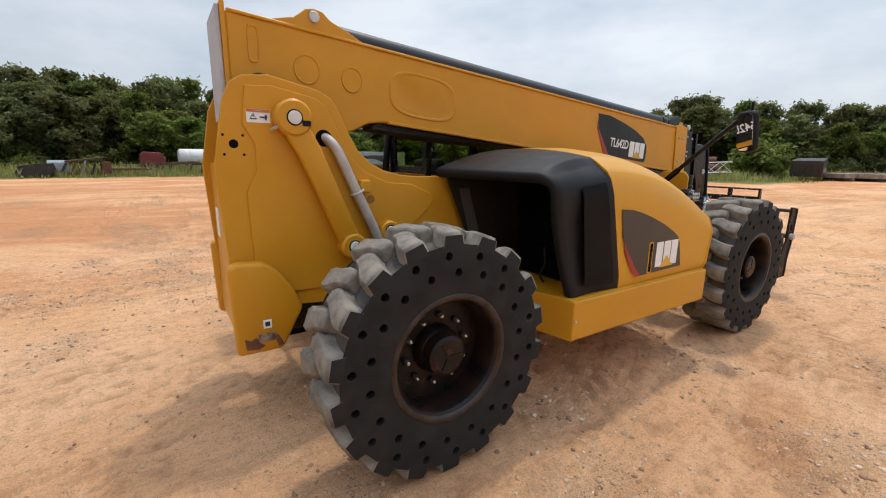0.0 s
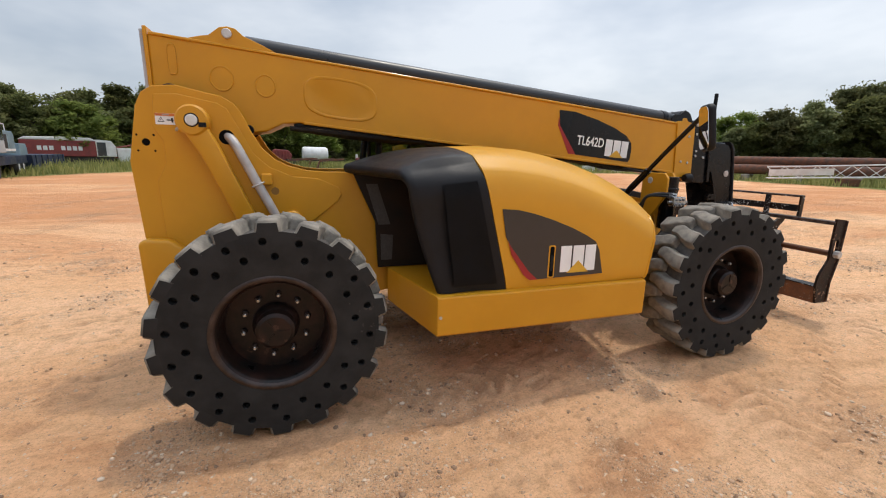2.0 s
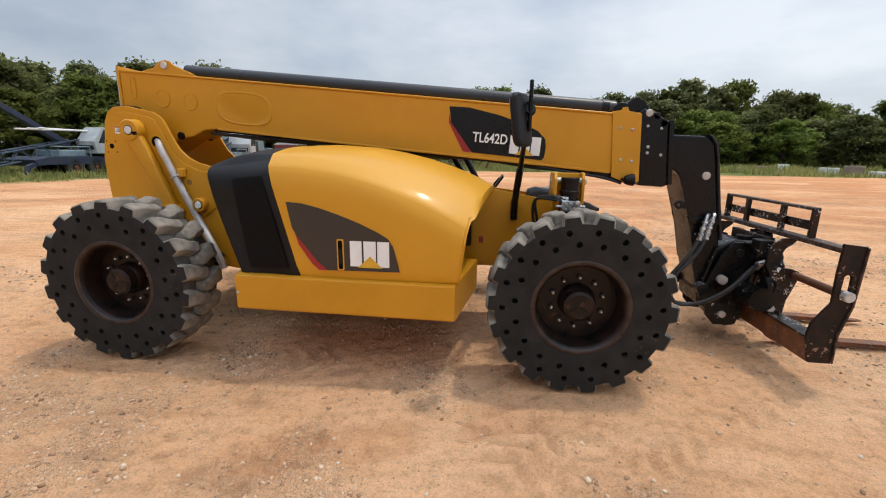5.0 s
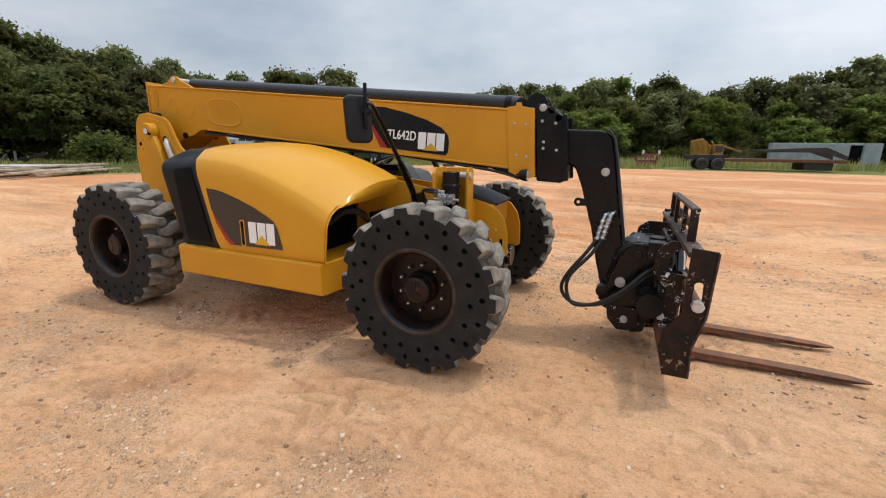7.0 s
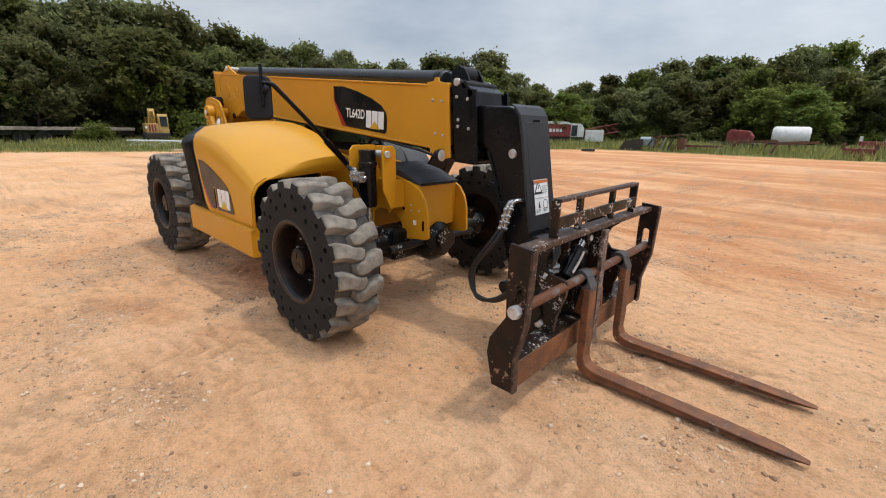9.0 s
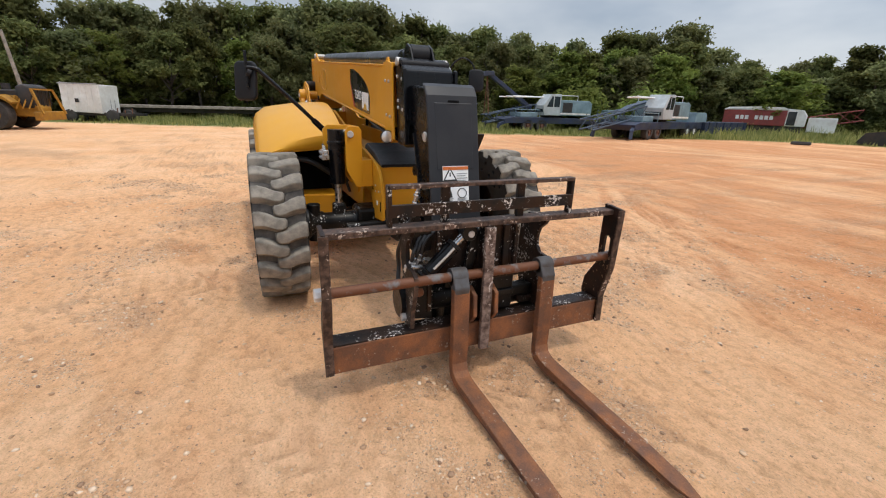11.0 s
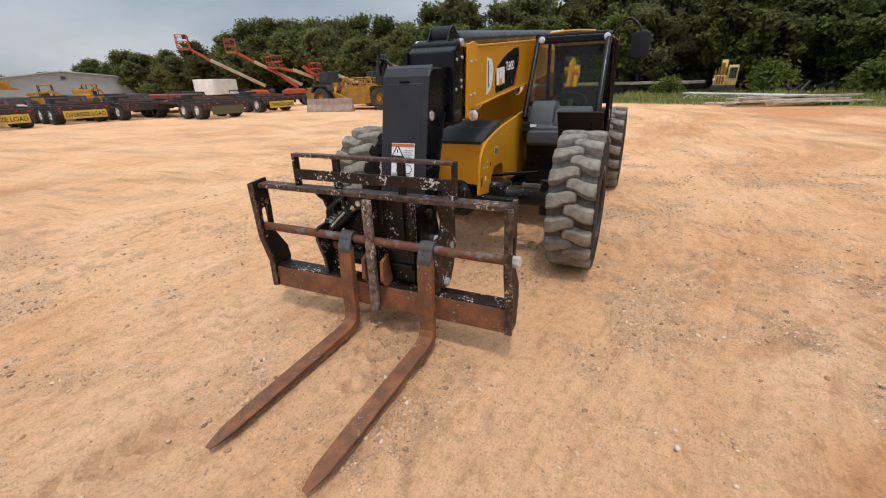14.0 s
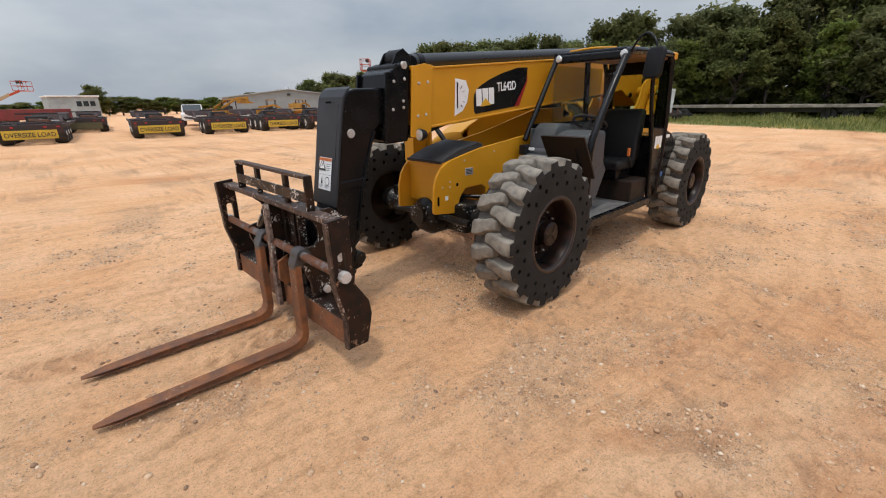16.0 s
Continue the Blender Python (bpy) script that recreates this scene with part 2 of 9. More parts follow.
# ---- mesh helpers ----
def part(name, bm, mat, parent=None, label="", smooth=None):
    """Links a bmesh as one mesh object, under a thing or a part."""
    me = bpy.data.meshes.new(name)
    bmesh.ops.recalc_face_normals(bm, faces=bm.faces)
    if smooth is not None:
        for f in bm.faces:
            f.smooth = True
        for e in bm.edges:
            e.smooth = len(e.link_faces) == 2 and e.calc_face_angle(0) < radians(smooth)
    bm.to_mesh(me)
    bm.free()
    for mm in (mat if isinstance(mat, (list, tuple)) else [mat]):
        me.materials.append(mm)
    ob = new(name, me)
    if parent is not None:
        ob.parent = parent
    if label:
        tagged(ob, label)
    return ob


def thing(name, label, category, at=(0, 0, 0), group="", kind=""):
    ob = new(name)
    ob.location = at
    return tagged(ob, label, category, group, kind)


def bevel(bm, width, segments=2, angle=30):
    if width > 0:
        es = [e for e in bm.edges if len(e.link_faces) == 2 and e.calc_face_angle(0) > radians(angle)]
        bmesh.ops.bevel(bm, geom=es, offset=width, segments=segments, affect="EDGES", profile=0.5, clamp_overlap=True)
    return bm


def join(bm, other):
    me = bpy.data.meshes.new("tmp")
    other.to_mesh(me)
    other.free()
    bm.from_mesh(me)
    bpy.data.meshes.remove(me)
    return bm


def prism(profile, y0, y1, bev=0.0, seg=2):
    """A plate of side outline (x, z) from y0 to y1."""
    bm = bmesh.new()
    a = [bm.verts.new((x, y0, z)) for x, z in profile]
    c = [bm.verts.new((x, y1, z)) for x, z in profile]
    n = len(profile)
    bm.faces.new(a)
    bm.faces.new(c[::-1])
    for i in range(n):
        bm.faces.new((a[i], c[i], c[(i + 1) % n], a[(i + 1) % n]))
    bmesh.ops.recalc_face_normals(bm, faces=bm.faces)
    return bevel(bm, bev, seg)


def prism_x(profile, x0, x1, bev=0.0, seg=2):
    """A plate of front outline (y, z) from x0 to x1."""
    bm = prism([(p[0], p[1]) for p in profile], x0, x1, bev, seg)
    for v in bm.verts:
        v.co = Vector((v.co.y, v.co.x, v.co.z))
    return bm


def box(x0, x1, y0, y1, z0, z1, bev=0.0, seg=2):
    return prism([(x0, z0), (x1, z0), (x1, z1), (x0, z1)], y0, y1, bev, seg)


def turned(profile, segs=32, axis="y", centre=(0, 0, 0), close=False):
    """A turned body: profile of (radius, along) round an axis."""
    bm = bmesh.new()
    rings = []
    for r, s in profile:
        if r < 1e-6:
            ring = [bm.verts.new((0, s, 0))]
        else:
            ring = [bm.verts.new((r * math.cos(2 * math.pi * i / segs), s, r * math.sin(2 * math.pi * i / segs))) for i in range(segs)]
        rings.append(ring)
    for p, q in zip(rings, rings[1:]):
        for i in range(segs):
            j = (i + 1) % segs
            if len(p) == 1 and len(q) == 1:
                continue
            if len(p) == 1:
                bm.faces.new((p[0], q[i], q[j]))
            elif len(q) == 1:
                bm.faces.new((p[i], q[0], p[j]))
            else:
                bm.faces.new((p[i], q[i], q[j], p[j]))
    for v in bm.verts:
        if axis == "x":
            v.co = Vector((v.co.y, v.co.x, v.co.z))
        elif axis == "z":
            v.co = Vector((v.co.x, v.co.z, v.co.y))
        v.co += Vector(centre)
    return bm


def rod(p0, p1, r, segs=16, r1=None, cap=0.004):
    """A round bar between two points, with slightly rounded ends."""
    p0, p1 = Vector(p0), Vector(p1)
    d = p1 - p0
    h = d.length
    r1 = r if r1 is None else r1
    c = min(cap, r * 0.4, r1 * 0.4, h * 0.3)
    bm = turned([(0, 0), (r - c, 0), (r, c), (r1, h - c), (r1 - c, h), (0, h)], segs, "z")
    m = Matrix.Translation(p0) @ d.to_track_quat("Z", "Y").to_matrix().to_4x4()
    bmesh.ops.transform(bm, matrix=m, verts=bm.verts)
    return bm


def smooth_path(points, n=6):
    """Points along a smooth curve through the given points."""
    P = [Vector(p) for p in points]
    P = [P[0] * 2 - P[1], *P, P[-1] * 2 - P[-2]]
    out = []
    for i in range(1, len(P) - 2):
        for k in range(n):
            t = k / n
            a, b, c, d = P[i - 1], P[i], P[i + 1], P[i + 2]
            out.append(0.5 * (2 * b + (c - a) * t + (2 * a - 5 * b + 4 * c - d) * t * t + (3 * b - a - 3 * c + d) * t ** 3))
    out.append(P[-2])
    return out


def tube(points, r, segs=10, smooth=0):
    """A pipe or hose along points."""
    P = smooth_path(points, smooth) if smooth else [Vector(p) for p in points]
    bm = bmesh.new()
    rings, up = [], None
    for i, p in enumerate(P):
        d = (P[min(i + 1, len(P) - 1)] - P[max(i - 1, 0)]).normalized()
        if up is None:
            up = d.orthogonal().normalized()
        up = (up - d * up.dot(d)).normalized()
        side = d.cross(up)
        rings.append([bm.verts.new(p + r * (math.cos(2 * math.pi * k / segs) * up + math.sin(2 * math.pi * k / segs) * side)) for k in range(segs)])
    for a, b in zip(rings, rings[1:]):
        for k in range(segs):
            bm.faces.new((a[k], b[k], b[(k + 1) % segs], a[(k + 1) % segs]))
    bm.faces.new(rings[0][::-1])
    bm.faces.new(rings[-1])
    return bm


def bar(points, w, h, up=(0, 0, 1), bev=0.0):
    """A square bar along points: w across, h along up."""
    P = [Vector(p) for p in points]
    bm = bmesh.new()
    rings = []
    for i, p in enumerate(P):
        d = (P[min(i + 1, len(P) - 1)] - P[max(i - 1, 0)]).normalized()
        u = Vector(up)
        u = (u - d * u.dot(d)).normalized()
        s = d.cross(u)
        rings.append([bm.verts.new(p + s * (a * w / 2) + u * (b * h / 2)) for a, b in ((-1, -1), (1, -1), (1, 1), (-1, 1))])
    for a, b in zip(rings, rings[1:]):
        for k in range(4):
            bm.faces.new((a[k], b[k], b[(k + 1) % 4], a[(k + 1) % 4]))
    bm.faces.new(rings[0][::-1])
    bm.faces.new(rings[-1])
    bmesh.ops.recalc_face_normals(bm, faces=bm.faces)
    return bevel(bm, bev, 1)


def flat(profile, y, side=-1, thick=0.002):
    """A thin decal of outline (x, z) on a side face at y."""
    return prism(profile, y, y + side * thick)


def rounded(x0, x1, z0, z1, r, n=4):
    """Outline of a rectangle with round corners."""
    out = []
    for cx, cz, a0 in ((x1 - r, z1 - r, 0), (x0 + r, z1 - r, 90), (x0 + r, z0 + r, 180), (x1 - r, z0 + r, 270)):
        out += [(cx + r * math.cos(radians(a0 + 90 * k / n)), cz + r * math.sin(radians(a0 + 90 * k / n))) for k in range(n + 1)]
    return out


def lettering(text, size, mat, m, name="lettering", parent=None, depth=0.001, squeeze=1.0):
    """Words in Blender's own font, as a thin mesh at the pose m."""
    cu = bpy.data.curves.new(name, "FONT")
    cu.body, cu.size, cu.extrude, cu.align_x = text, size, depth, "CENTER"
    cu.offset = size * 0.016
    tmp = bpy.data.objects.new(name, cu)
    me = bpy.data.meshes.new_from_object(tmp)
    bpy.data.objects.remove(tmp)
    me.transform(m @ Matrix.Diagonal((squeeze, 1, 1, 1)))
    me.materials.clear()
    me.materials.append(mat)
    ob = new(name, me)
    if parent is not None:
        ob.parent = parent
    return ob


# ---- ground ----
def yard_edge(x, y):
    """Metres beyond the yard's edge (negative inside)."""
    return max(-0.928 * x + 0.371 * y - 23.0, y - 36.5 - 0.06 * x, x - 62.0 if y > -10 else -50.0, min(x - 37.0, y - 11.0))


GROUND = {}


def ground_height(x, y):
    i, j = np.searchsorted(GROUND["xs"], x), np.searchsorted(GROUND["ys"], y)
    return float(GROUND["Z"][i - 1:i + 1, j - 1:j + 1].mean())


def value_noise(X, Y, size, seed, octaves=4, gain=0.55):
    """Layered lattice noise, about 0 to 1, with cells of the given size in metres."""
    out, amp, total = np.zeros_like(X), 1.0, 0.0
    for o in range(octaves):
        rng = np.random.RandomState(seed + 31 * o)
        T = rng.rand(256, 256)
        c, s = math.cos(0.7 * o + 0.3), math.sin(0.7 * o + 0.3)
        u, v = (X * c - Y * s) / size + 40.3, (X * s + Y * c) / size + 17.7
        iu, iv = np.floor(u).astype(int), np.floor(v).astype(int)
        fu, fv = u - iu, v - iv
        fu, fv = fu * fu * (3 - 2 * fu), fv * fv * (3 - 2 * fv)
        a, b = T[iu % 256, iv % 256], T[(iu + 1) % 256, iv % 256]
        d, e = T[iu % 256, (iv + 1) % 256], T[(iu + 1) % 256, (iv + 1) % 256]
        out += amp * ((a * (1 - fu) + b * fu) * (1 - fv) + (d * (1 - fu) + e * fu) * fv)
        total += amp
        amp *= gain
        size *= 0.5
    return out / total


def build_ground():
    def axis(lo, hi, fine, far):
        core = list(np.arange(lo, hi + 1e-6, fine))
        out, step, v = [], fine, hi
        while v < far:
            step *= 1.13
            v += step
            out.append(v)
        neg, step, v = [], fine, lo
        while v > -far:
            step *= 1.13
            v -= step
            neg.append(v)
        return np.array(neg[::-1] + core + out)
    xs, ys = axis(-2.5, 8.5, 0.032, 900.0), axis(-4.2, 5.2, 0.032, 900.0)
    X, Y = np.meshgrid(xs, ys, indexing="ij")
    near = np.exp(-np.maximum(0, np.hypot(X - 2.5, Y) - 14) / 10)
    Z = 0.05 * (value_noise(X, Y, 2.6, 5, 3) - 0.5) * near
    # patches of loose gravel, and clods round them
    gravel = np.clip((value_noise(X, Y, 0.7, 11, 5, 0.66) - 0.525) / 0.15, 0, 1)
    Z += gravel * (value_noise(X, Y, 0.09, 23, 2) - 0.42) * 0.020 * near
    rough_zone = np.clip((value_noise(X, Y, 1.1, 61, 4) - 0.44) / 0.12, 0, 1)
    bent = X + 0.35 * (value_noise(X, Y, 1.2, 15, 2) - 0.5)
    dents = np.clip((value_noise(1.2 * bent + 0.5 * Y, 2.1 * Y - 0.9 * X, 0.20, 37, 3, 0.6) - 0.60) / 0.07, 0, 1)
    Z -= rough_zone * dents * 0.015 * near
    # crumbs thrown up beside the dents
    Z += rough_zone * np.clip((value_noise(X, Y, 0.07, 44, 2) - 0.62) / 0.2, 0, 1) * 0.014 * near
    Z += (value_noise(X, Y, 0.30, 71, 3) - 0.5) * 0.014 * near
    # ruts: where from, heading, width, half length, and whether lug prints show
    print_shade, clay_mask = np.zeros_like(X), np.zeros_like(X)
    for (x0, y0, ang, w, half, lugs) in ((5.6, 0.13, 9, 0.34, 0.7, 1), (6.75, -0.6, -4, 0.3, 0.5, 1), (2.95, 2.25, 57, 0.30, 0.55, 1), (3.35, 2.15, 60, 0.26, 0.5, 1),
                                         (1.66, -2.15, 66, 0.32, 0.6, 1), (2.95, -2.12, 52, 0.36, 0.7, 1), (3.7, -2.0, 35, 0.3, 0.6, 1), (1.2, -1.05, 8, 0.42, 1.1, 1),
                                         (2.3, -1.9, 20, 0.36, 0.9, 0), (1.5, -2.25, 38, 0.32, 0.8, 1), (5.45, -1.3, 42, 0.3, 0.5, 1), (4.9, 2.05, 15, 0.34, 0.8, 1),
                                         (2.0, 4.45, -33, 0.24, 3.8, 0), (2.3, 4.85, -33, 0.22, 3.6, 0), (1.7, 5.5, -27, 0.26, 4.0, 0), (1.4, 6.2, -22, 0.30, 5.0, 0), (0.4, 7.2, -17, 0.34, 6.0, 0), (3.2, 3.5, -40, 0.2, 2.2, 0), (3.9, 3.9, -38, 0.22, 2.4, 0), (-0.8, 8.6, -10, 0.6, 6.0, 0), (1.0, 10.2, -4, 0.7, 7.0, 0),
                                         (-1.0, -4.3, 12, 0.36, 2.5, 1), (4.0, -1.7, 28, 0.3, 1.0, 1), (6.2, 3.9, -50, 0.34, 1.6, 1), (0.2, 8.6, -14, 0.5, 7.0, 0), (-2.0, 3.2, 14, 0.4, 3.0, 1)):
        c, s = math.cos(radians(ang)), math.sin(radians(ang))
        u = (X - x0) * c + (Y - y0) * s
        v = -(X - x0) * s + (Y - y0) * c + 0.05 * np.sin(1.7 * u + x0) - 0.02 * u * u * (1 if lugs == 0 else 0)
        band = np.exp(-(v / (w / 2)) ** 6) * np.exp(-np.abs(u / half) ** 4)
        worn = np.clip(value_noise(X, Y, 0.45, 90, 3) * 2.4 - 0.7, 0.1, 1)
        wave = np.sin(2 * math.pi * (u + np.abs(v) * 0.75) / 0.17)
        if lugs:
            shape = -0.006 + 0.018 * np.tanh(4.0 * wave)
        else:
            shape = -0.022 + 0.015 * np.cos(2 * math.pi * v / (w * 0.5))
        Z += band * worn * shape * near
        # sunk parts of prints and ruts are marked, to paint in their shade
        if lugs:
            print_shade = np.maximum(print_shade, band * worn * np.clip(0.25 - 1.6 * wave, 0, 1))
        else:
            print_shade = np.maximum(print_shade, 0.6 * band * worn * np.clip(0.4 - np.cos(2 * math.pi * v / (w * 0.5)), 0, 1))
            clay_mask = np.maximum(clay_mask, band * np.clip(worn * 1.4, 0, 1))
    # level pads under the wheels
    for wx in (0.0, 3.45):
        for wy in (-1.05, 1.05):
            d = np.hypot((X - wx) / 0.5, (Y - wy) / 0.36)
            Z *= 1 - np.exp(-d ** 4)
    GROUND.update(xs=xs, ys=ys, Z=Z, gravel=gravel)
    nx, ny = len(xs), len(ys)
    me = bpy.data.meshes.new("ground")
    co = np.stack([X, Y, Z], -1).reshape(-1, 3)
    idx = np.arange(nx * ny).reshape(nx, ny)
    quads = np.stack([idx[:-1, :-1], idx[1:, :-1], idx[1:, 1:], idx[:-1, 1:]], -1).reshape(-1, 4)
    me.vertices.add(len(co))
    me.vertices.foreach_set("co", co.ravel())
    me.loops.add(quads.size)
    me.loops.foreach_set("vertex_index", quads.ravel())
    me.polygons.add(len(quads))
    me.polygons.foreach_set("loop_start", np.arange(0, quads.size, 4))
    me.polygons.foreach_set("loop_total", np.full(len(quads), 4))
    me.polygons.foreach_set("use_smooth", np.ones(len(quads), bool))
    me.update()
    me.validate()
    for name, field in (("gravel", gravel * np.clip(near * 1.5, 0, 1)), ("rut_clay", clay_mask * np.clip(near * 2, 0, 1)), ("soil_and_hollow_shade", np.maximum(print_shade, rough_zone * dents) * near)):
        at = me.attributes.new(name, "FLOAT", "POINT")
        at.data.foreach_set("value", field.astype(np.float32).ravel())
    return me


def ground_material():
    m = bpy.data.materials.new("sandy_clay_dirt")
    m.use_nodes = True
    nt = m.node_tree
    L = nt.links.new
    b = nt.nodes["Principled BSDF"]
    b.inputs["Roughness"].default_value = 0.95
    b.inputs["Specular IOR Level"].default_value = 0.12
    geo = nt.nodes.new("ShaderNodeNewGeometry")

    # the traffic curves: bend the position before it is drawn out into streaks
    wn_ = node(nt, "ShaderNodeTexNoise", Scale=0.13, Detail=1.0)
    L(geo.outputs["Position"], wn_.inputs["Vector"])
    sub_ = nt.nodes.new("ShaderNodeVectorMath")
    sub_.operation = "SUBTRACT"
    sub_.inputs[1].default_value = (0.5, 0.5, 0.5)
    L(wn_.outputs["Color"], sub_.inputs[0])
    mad = nt.nodes.new("ShaderNodeVectorMath")
    mad.operation = "MULTIPLY_ADD"
    mad.inputs[1].default_value = (7.0, 7.0, 0.0)
    L(sub_.outputs["Vector"], mad.inputs[0])
    L(geo.outputs["Position"], mad.inputs[2])
    warped = mad.outputs["Vector"]

    def noise_tex(scale, detail=4.0, rough=0.6, stretch=None):
        n = node(nt, "ShaderNodeTexNoise", Scale=scale, Detail=detail, Roughness=rough)
        if stretch:
            mp = node(nt, "ShaderNodeMapping", Scale=stretch[0], Rotation=(0, 0, radians(stretch[1])))
            L(warped, mp.inputs["Vector"])
            L(mp.outputs["Vector"], n.inputs["Vector"])
        else:
            L(geo.outputs["Position"], n.inputs["Vector"])
        return n

    def ramp(src, stops):
        r = nt.nodes.new("ShaderNodeValToRGB")
        while len(r.color_ramp.elements) < len(stops):
            r.color_ramp.elements.new(0.5)
        for e, (p, c) in zip(r.color_ramp.elements, stops):
            e.position, e.color = p, (*c, 1)
        L(src, r.inputs["Fac"])
        return r.outputs["Color"]

    def grey(src, lo, hi, a=0.0, c=1.0):
        n = node(nt, "ShaderNodeMapRange", **{"From Min": lo, "From Max": hi, "To Min": a, "To Max": c})
        L(src, n.inputs["Value"])
        return n.outputs["Result"]

    def mix(fac, a, c, kind="MIX"):
        x = nt.nodes.new("ShaderNodeMix")
        x.data_type, x.blend_type = "RGBA", kind
        if isinstance(fac, float):
            x.inputs["Factor"].default_value = fac
        else:
            L(fac, x.inputs["Factor"])
        for sock, val in (("A", a), ("B", c)):
            if isinstance(val, tuple):
                x.inputs[sock].default_value = (*val, 1)
            else:
                L(val, x.inputs[sock])
        return x.outputs["Result"]
    sep = nt.nodes.new("ShaderNodeSeparateXYZ")
    L(geo.outputs["Position"], sep.inputs["Vector"])

    def maths(op, a, c):
        n = nt.nodes.new("ShaderNodeMath")
        n.operation = op
        for i, val in enumerate((a, c)):
            if isinstance(val, (int, float)):
                n.inputs[i].default_value = val
            else:
                L(val, n.inputs[i])
        return n.outputs[0]

    def stored(name):
        n = nt.nodes.new("ShaderNodeAttribute")
        n.attribute_name = name
        return n.outputs["Fac"]
    gravel, soil_shade = stored("gravel"), stored("soil_and_hollow_shade")
    base = ramp(noise_tex(0.5, 6, 0.62).outputs["Fac"], [(0.30, (0.680, 0.360, 0.178)), (0.5, (0.740, 0.430, 0.232)), (0.72, (0.785, 0.494, 0.294))])
    # redder clay towards the far side of the yard, drawn out along the traffic
    clay = maths("MINIMUM", maths("MAXIMUM", maths("MULTIPLY", maths("SUBTRACT", sep.outputs["Y"], 2.0), 0.022), -0.06), 0.13)
    red = grey(maths("ADD", noise_tex(0.17, 7, 0.68, ((0.55, 1.7, 1), 14)).outputs["Fac"], clay), 0.50, 0.66)
    red = maths("MINIMUM", maths("ADD", red, maths("MULTIPLY", stored("rut_clay"), 0.55)), 1.0)
    c1 = mix(red, base, mix(0.74, base, (0.52, 0.215, 0.088)))
    # faint drag marks and pale dust
    c1 = mix(1.0, c1, ramp(noise_tex(2.6, 6, 0.7, ((0.45, 2.4, 1), 28)).outputs["Fac"], [(0.34, (0.88, 0.85, 0.82)), (0.46, (1, 1, 1)), (0.66, (1.07, 1.075, 1.08))]), "MULTIPLY")
    scuffs = maths("MULTIPLY", grey(noise_tex(9.0, 5, 0.7, ((0.6, 1.9, 1), -35)).outputs["Fac"], 0.60, 0.68), grey(noise_tex(0.8, 4, 0.6).outputs["Fac"], 0.46, 0.60))
    c2 = mix(scuffs, c1, mix(0.38, c1, (0.38, 0.235, 0.145)))
    # dug-up earth is browner, with hollow shade painted in; gravel greyer
    c2 = mix(soil_shade, c2, mix(0.42, c2, (0.38, 0.215, 0.12)))
    c3 = mix(gravel, c2, mix(0.24, c2, (0.56, 0.345, 0.205)))
    fine = noise_tex(70, 6, 0.75)
    lumps = noise_tex(13, 7, 0.72)
    # colour follows the bump: hollows darkened, crests lightened, as painted relief shading
    c3 = mix(1.0, c3, ramp(lumps.outputs["Fac"], [(0.39, (0.86, 0.83, 0.80)), (0.48, (1, 1, 1)), (0.62, (1.07, 1.075, 1.08))]), "MULTIPLY")
    c4 = mix(1.0, c3, ramp(fine.outputs["Fac"], [(0.35, (0.78, 0.74, 0.71)), (0.46, (1.0, 1.0, 1.0)), (0.60, (1.11, 1.115, 1.115))]), "MULTIPLY")
    # grit: small pale and brown stones, thick in the gravel, few elsewhere
    c5, sm = c4, None
    for size, many in ((46.0, 0.42), (85.0, 0.50), (150.0, 0.5)):
        vor = node(nt, "ShaderNodeTexVoronoi", Scale=size)
        L(geo.outputs["Position"], vor.inputs["Vector"])
        stone = grey(vor.outputs["Distance"], 0.34, 0.24)
        pick = nt.nodes.new("ShaderNodeSeparateColor")
        L(vor.outputs["Color"], pick.inputs["Color"])
        share = maths("ADD", maths("MULTIPLY", gravel, many), 0.035)
        chosen = maths("LESS_THAN", pick.outputs["Red"], share)
        one = maths("MULTIPLY", stone, chosen)
        c5 = mix(one, c5, ramp(pick.outputs["Green"], [(0.0, (0.30, 0.18, 0.11)), (0.25, (0.50, 0.33, 0.21)), (0.65, (0.70, 0.50, 0.34)), (1.0, (0.78, 0.60, 0.43))]))
        sm = one if sm is None else maths("ADD", sm, one)
    # rough turf beyond the yard
    e1 = maths("SUBTRACT", maths("ADD", maths("MULTIPLY", sep.outputs["X"], -0.928), maths("MULTIPLY", sep.outputs["Y"], 0.371)), 23.0)
    e2 = maths("SUBTRACT", maths("SUBTRACT", sep.outputs["Y"], 36.5), maths("MULTIPLY", sep.outputs["X"], 0.06))
    e3 = maths("SUBTRACT", sep.outputs["X"], 62.0)
    e4 = maths("MINIMUM", maths("SUBTRACT", sep.outputs["X"], 37.0), maths("SUBTRACT", sep.outputs["Y"], 11.0))
    edge = maths("MAXIMUM", maths("MAXIMUM", e1, e2), maths("MAXIMUM", e3, e4))
    wob = maths("MULTIPLY", maths("SUBTRACT", noise_tex(0.35, 5, 0.7).outputs["Fac"], 0.5), 5.0)
    turf = ramp(noise_tex(2.5, 5, 0.7).outputs["Fac"], [(0.3, (0.09, 0.115, 0.03)), (0.55, (0.155, 0.175, 0.05)), (0.75, (0.30, 0.25, 0.12))])
    L(mix(grey(maths("ADD", edge, wob), -0.6, 0.9), c5, turf), b.inputs["Base Color"])
    bp = node(nt, "ShaderNodeBump", Strength=1.0, Distance=0.05)
    mid = noise_tex(7, 7, 0.68, ((0.5, 1.8, 1), 10))
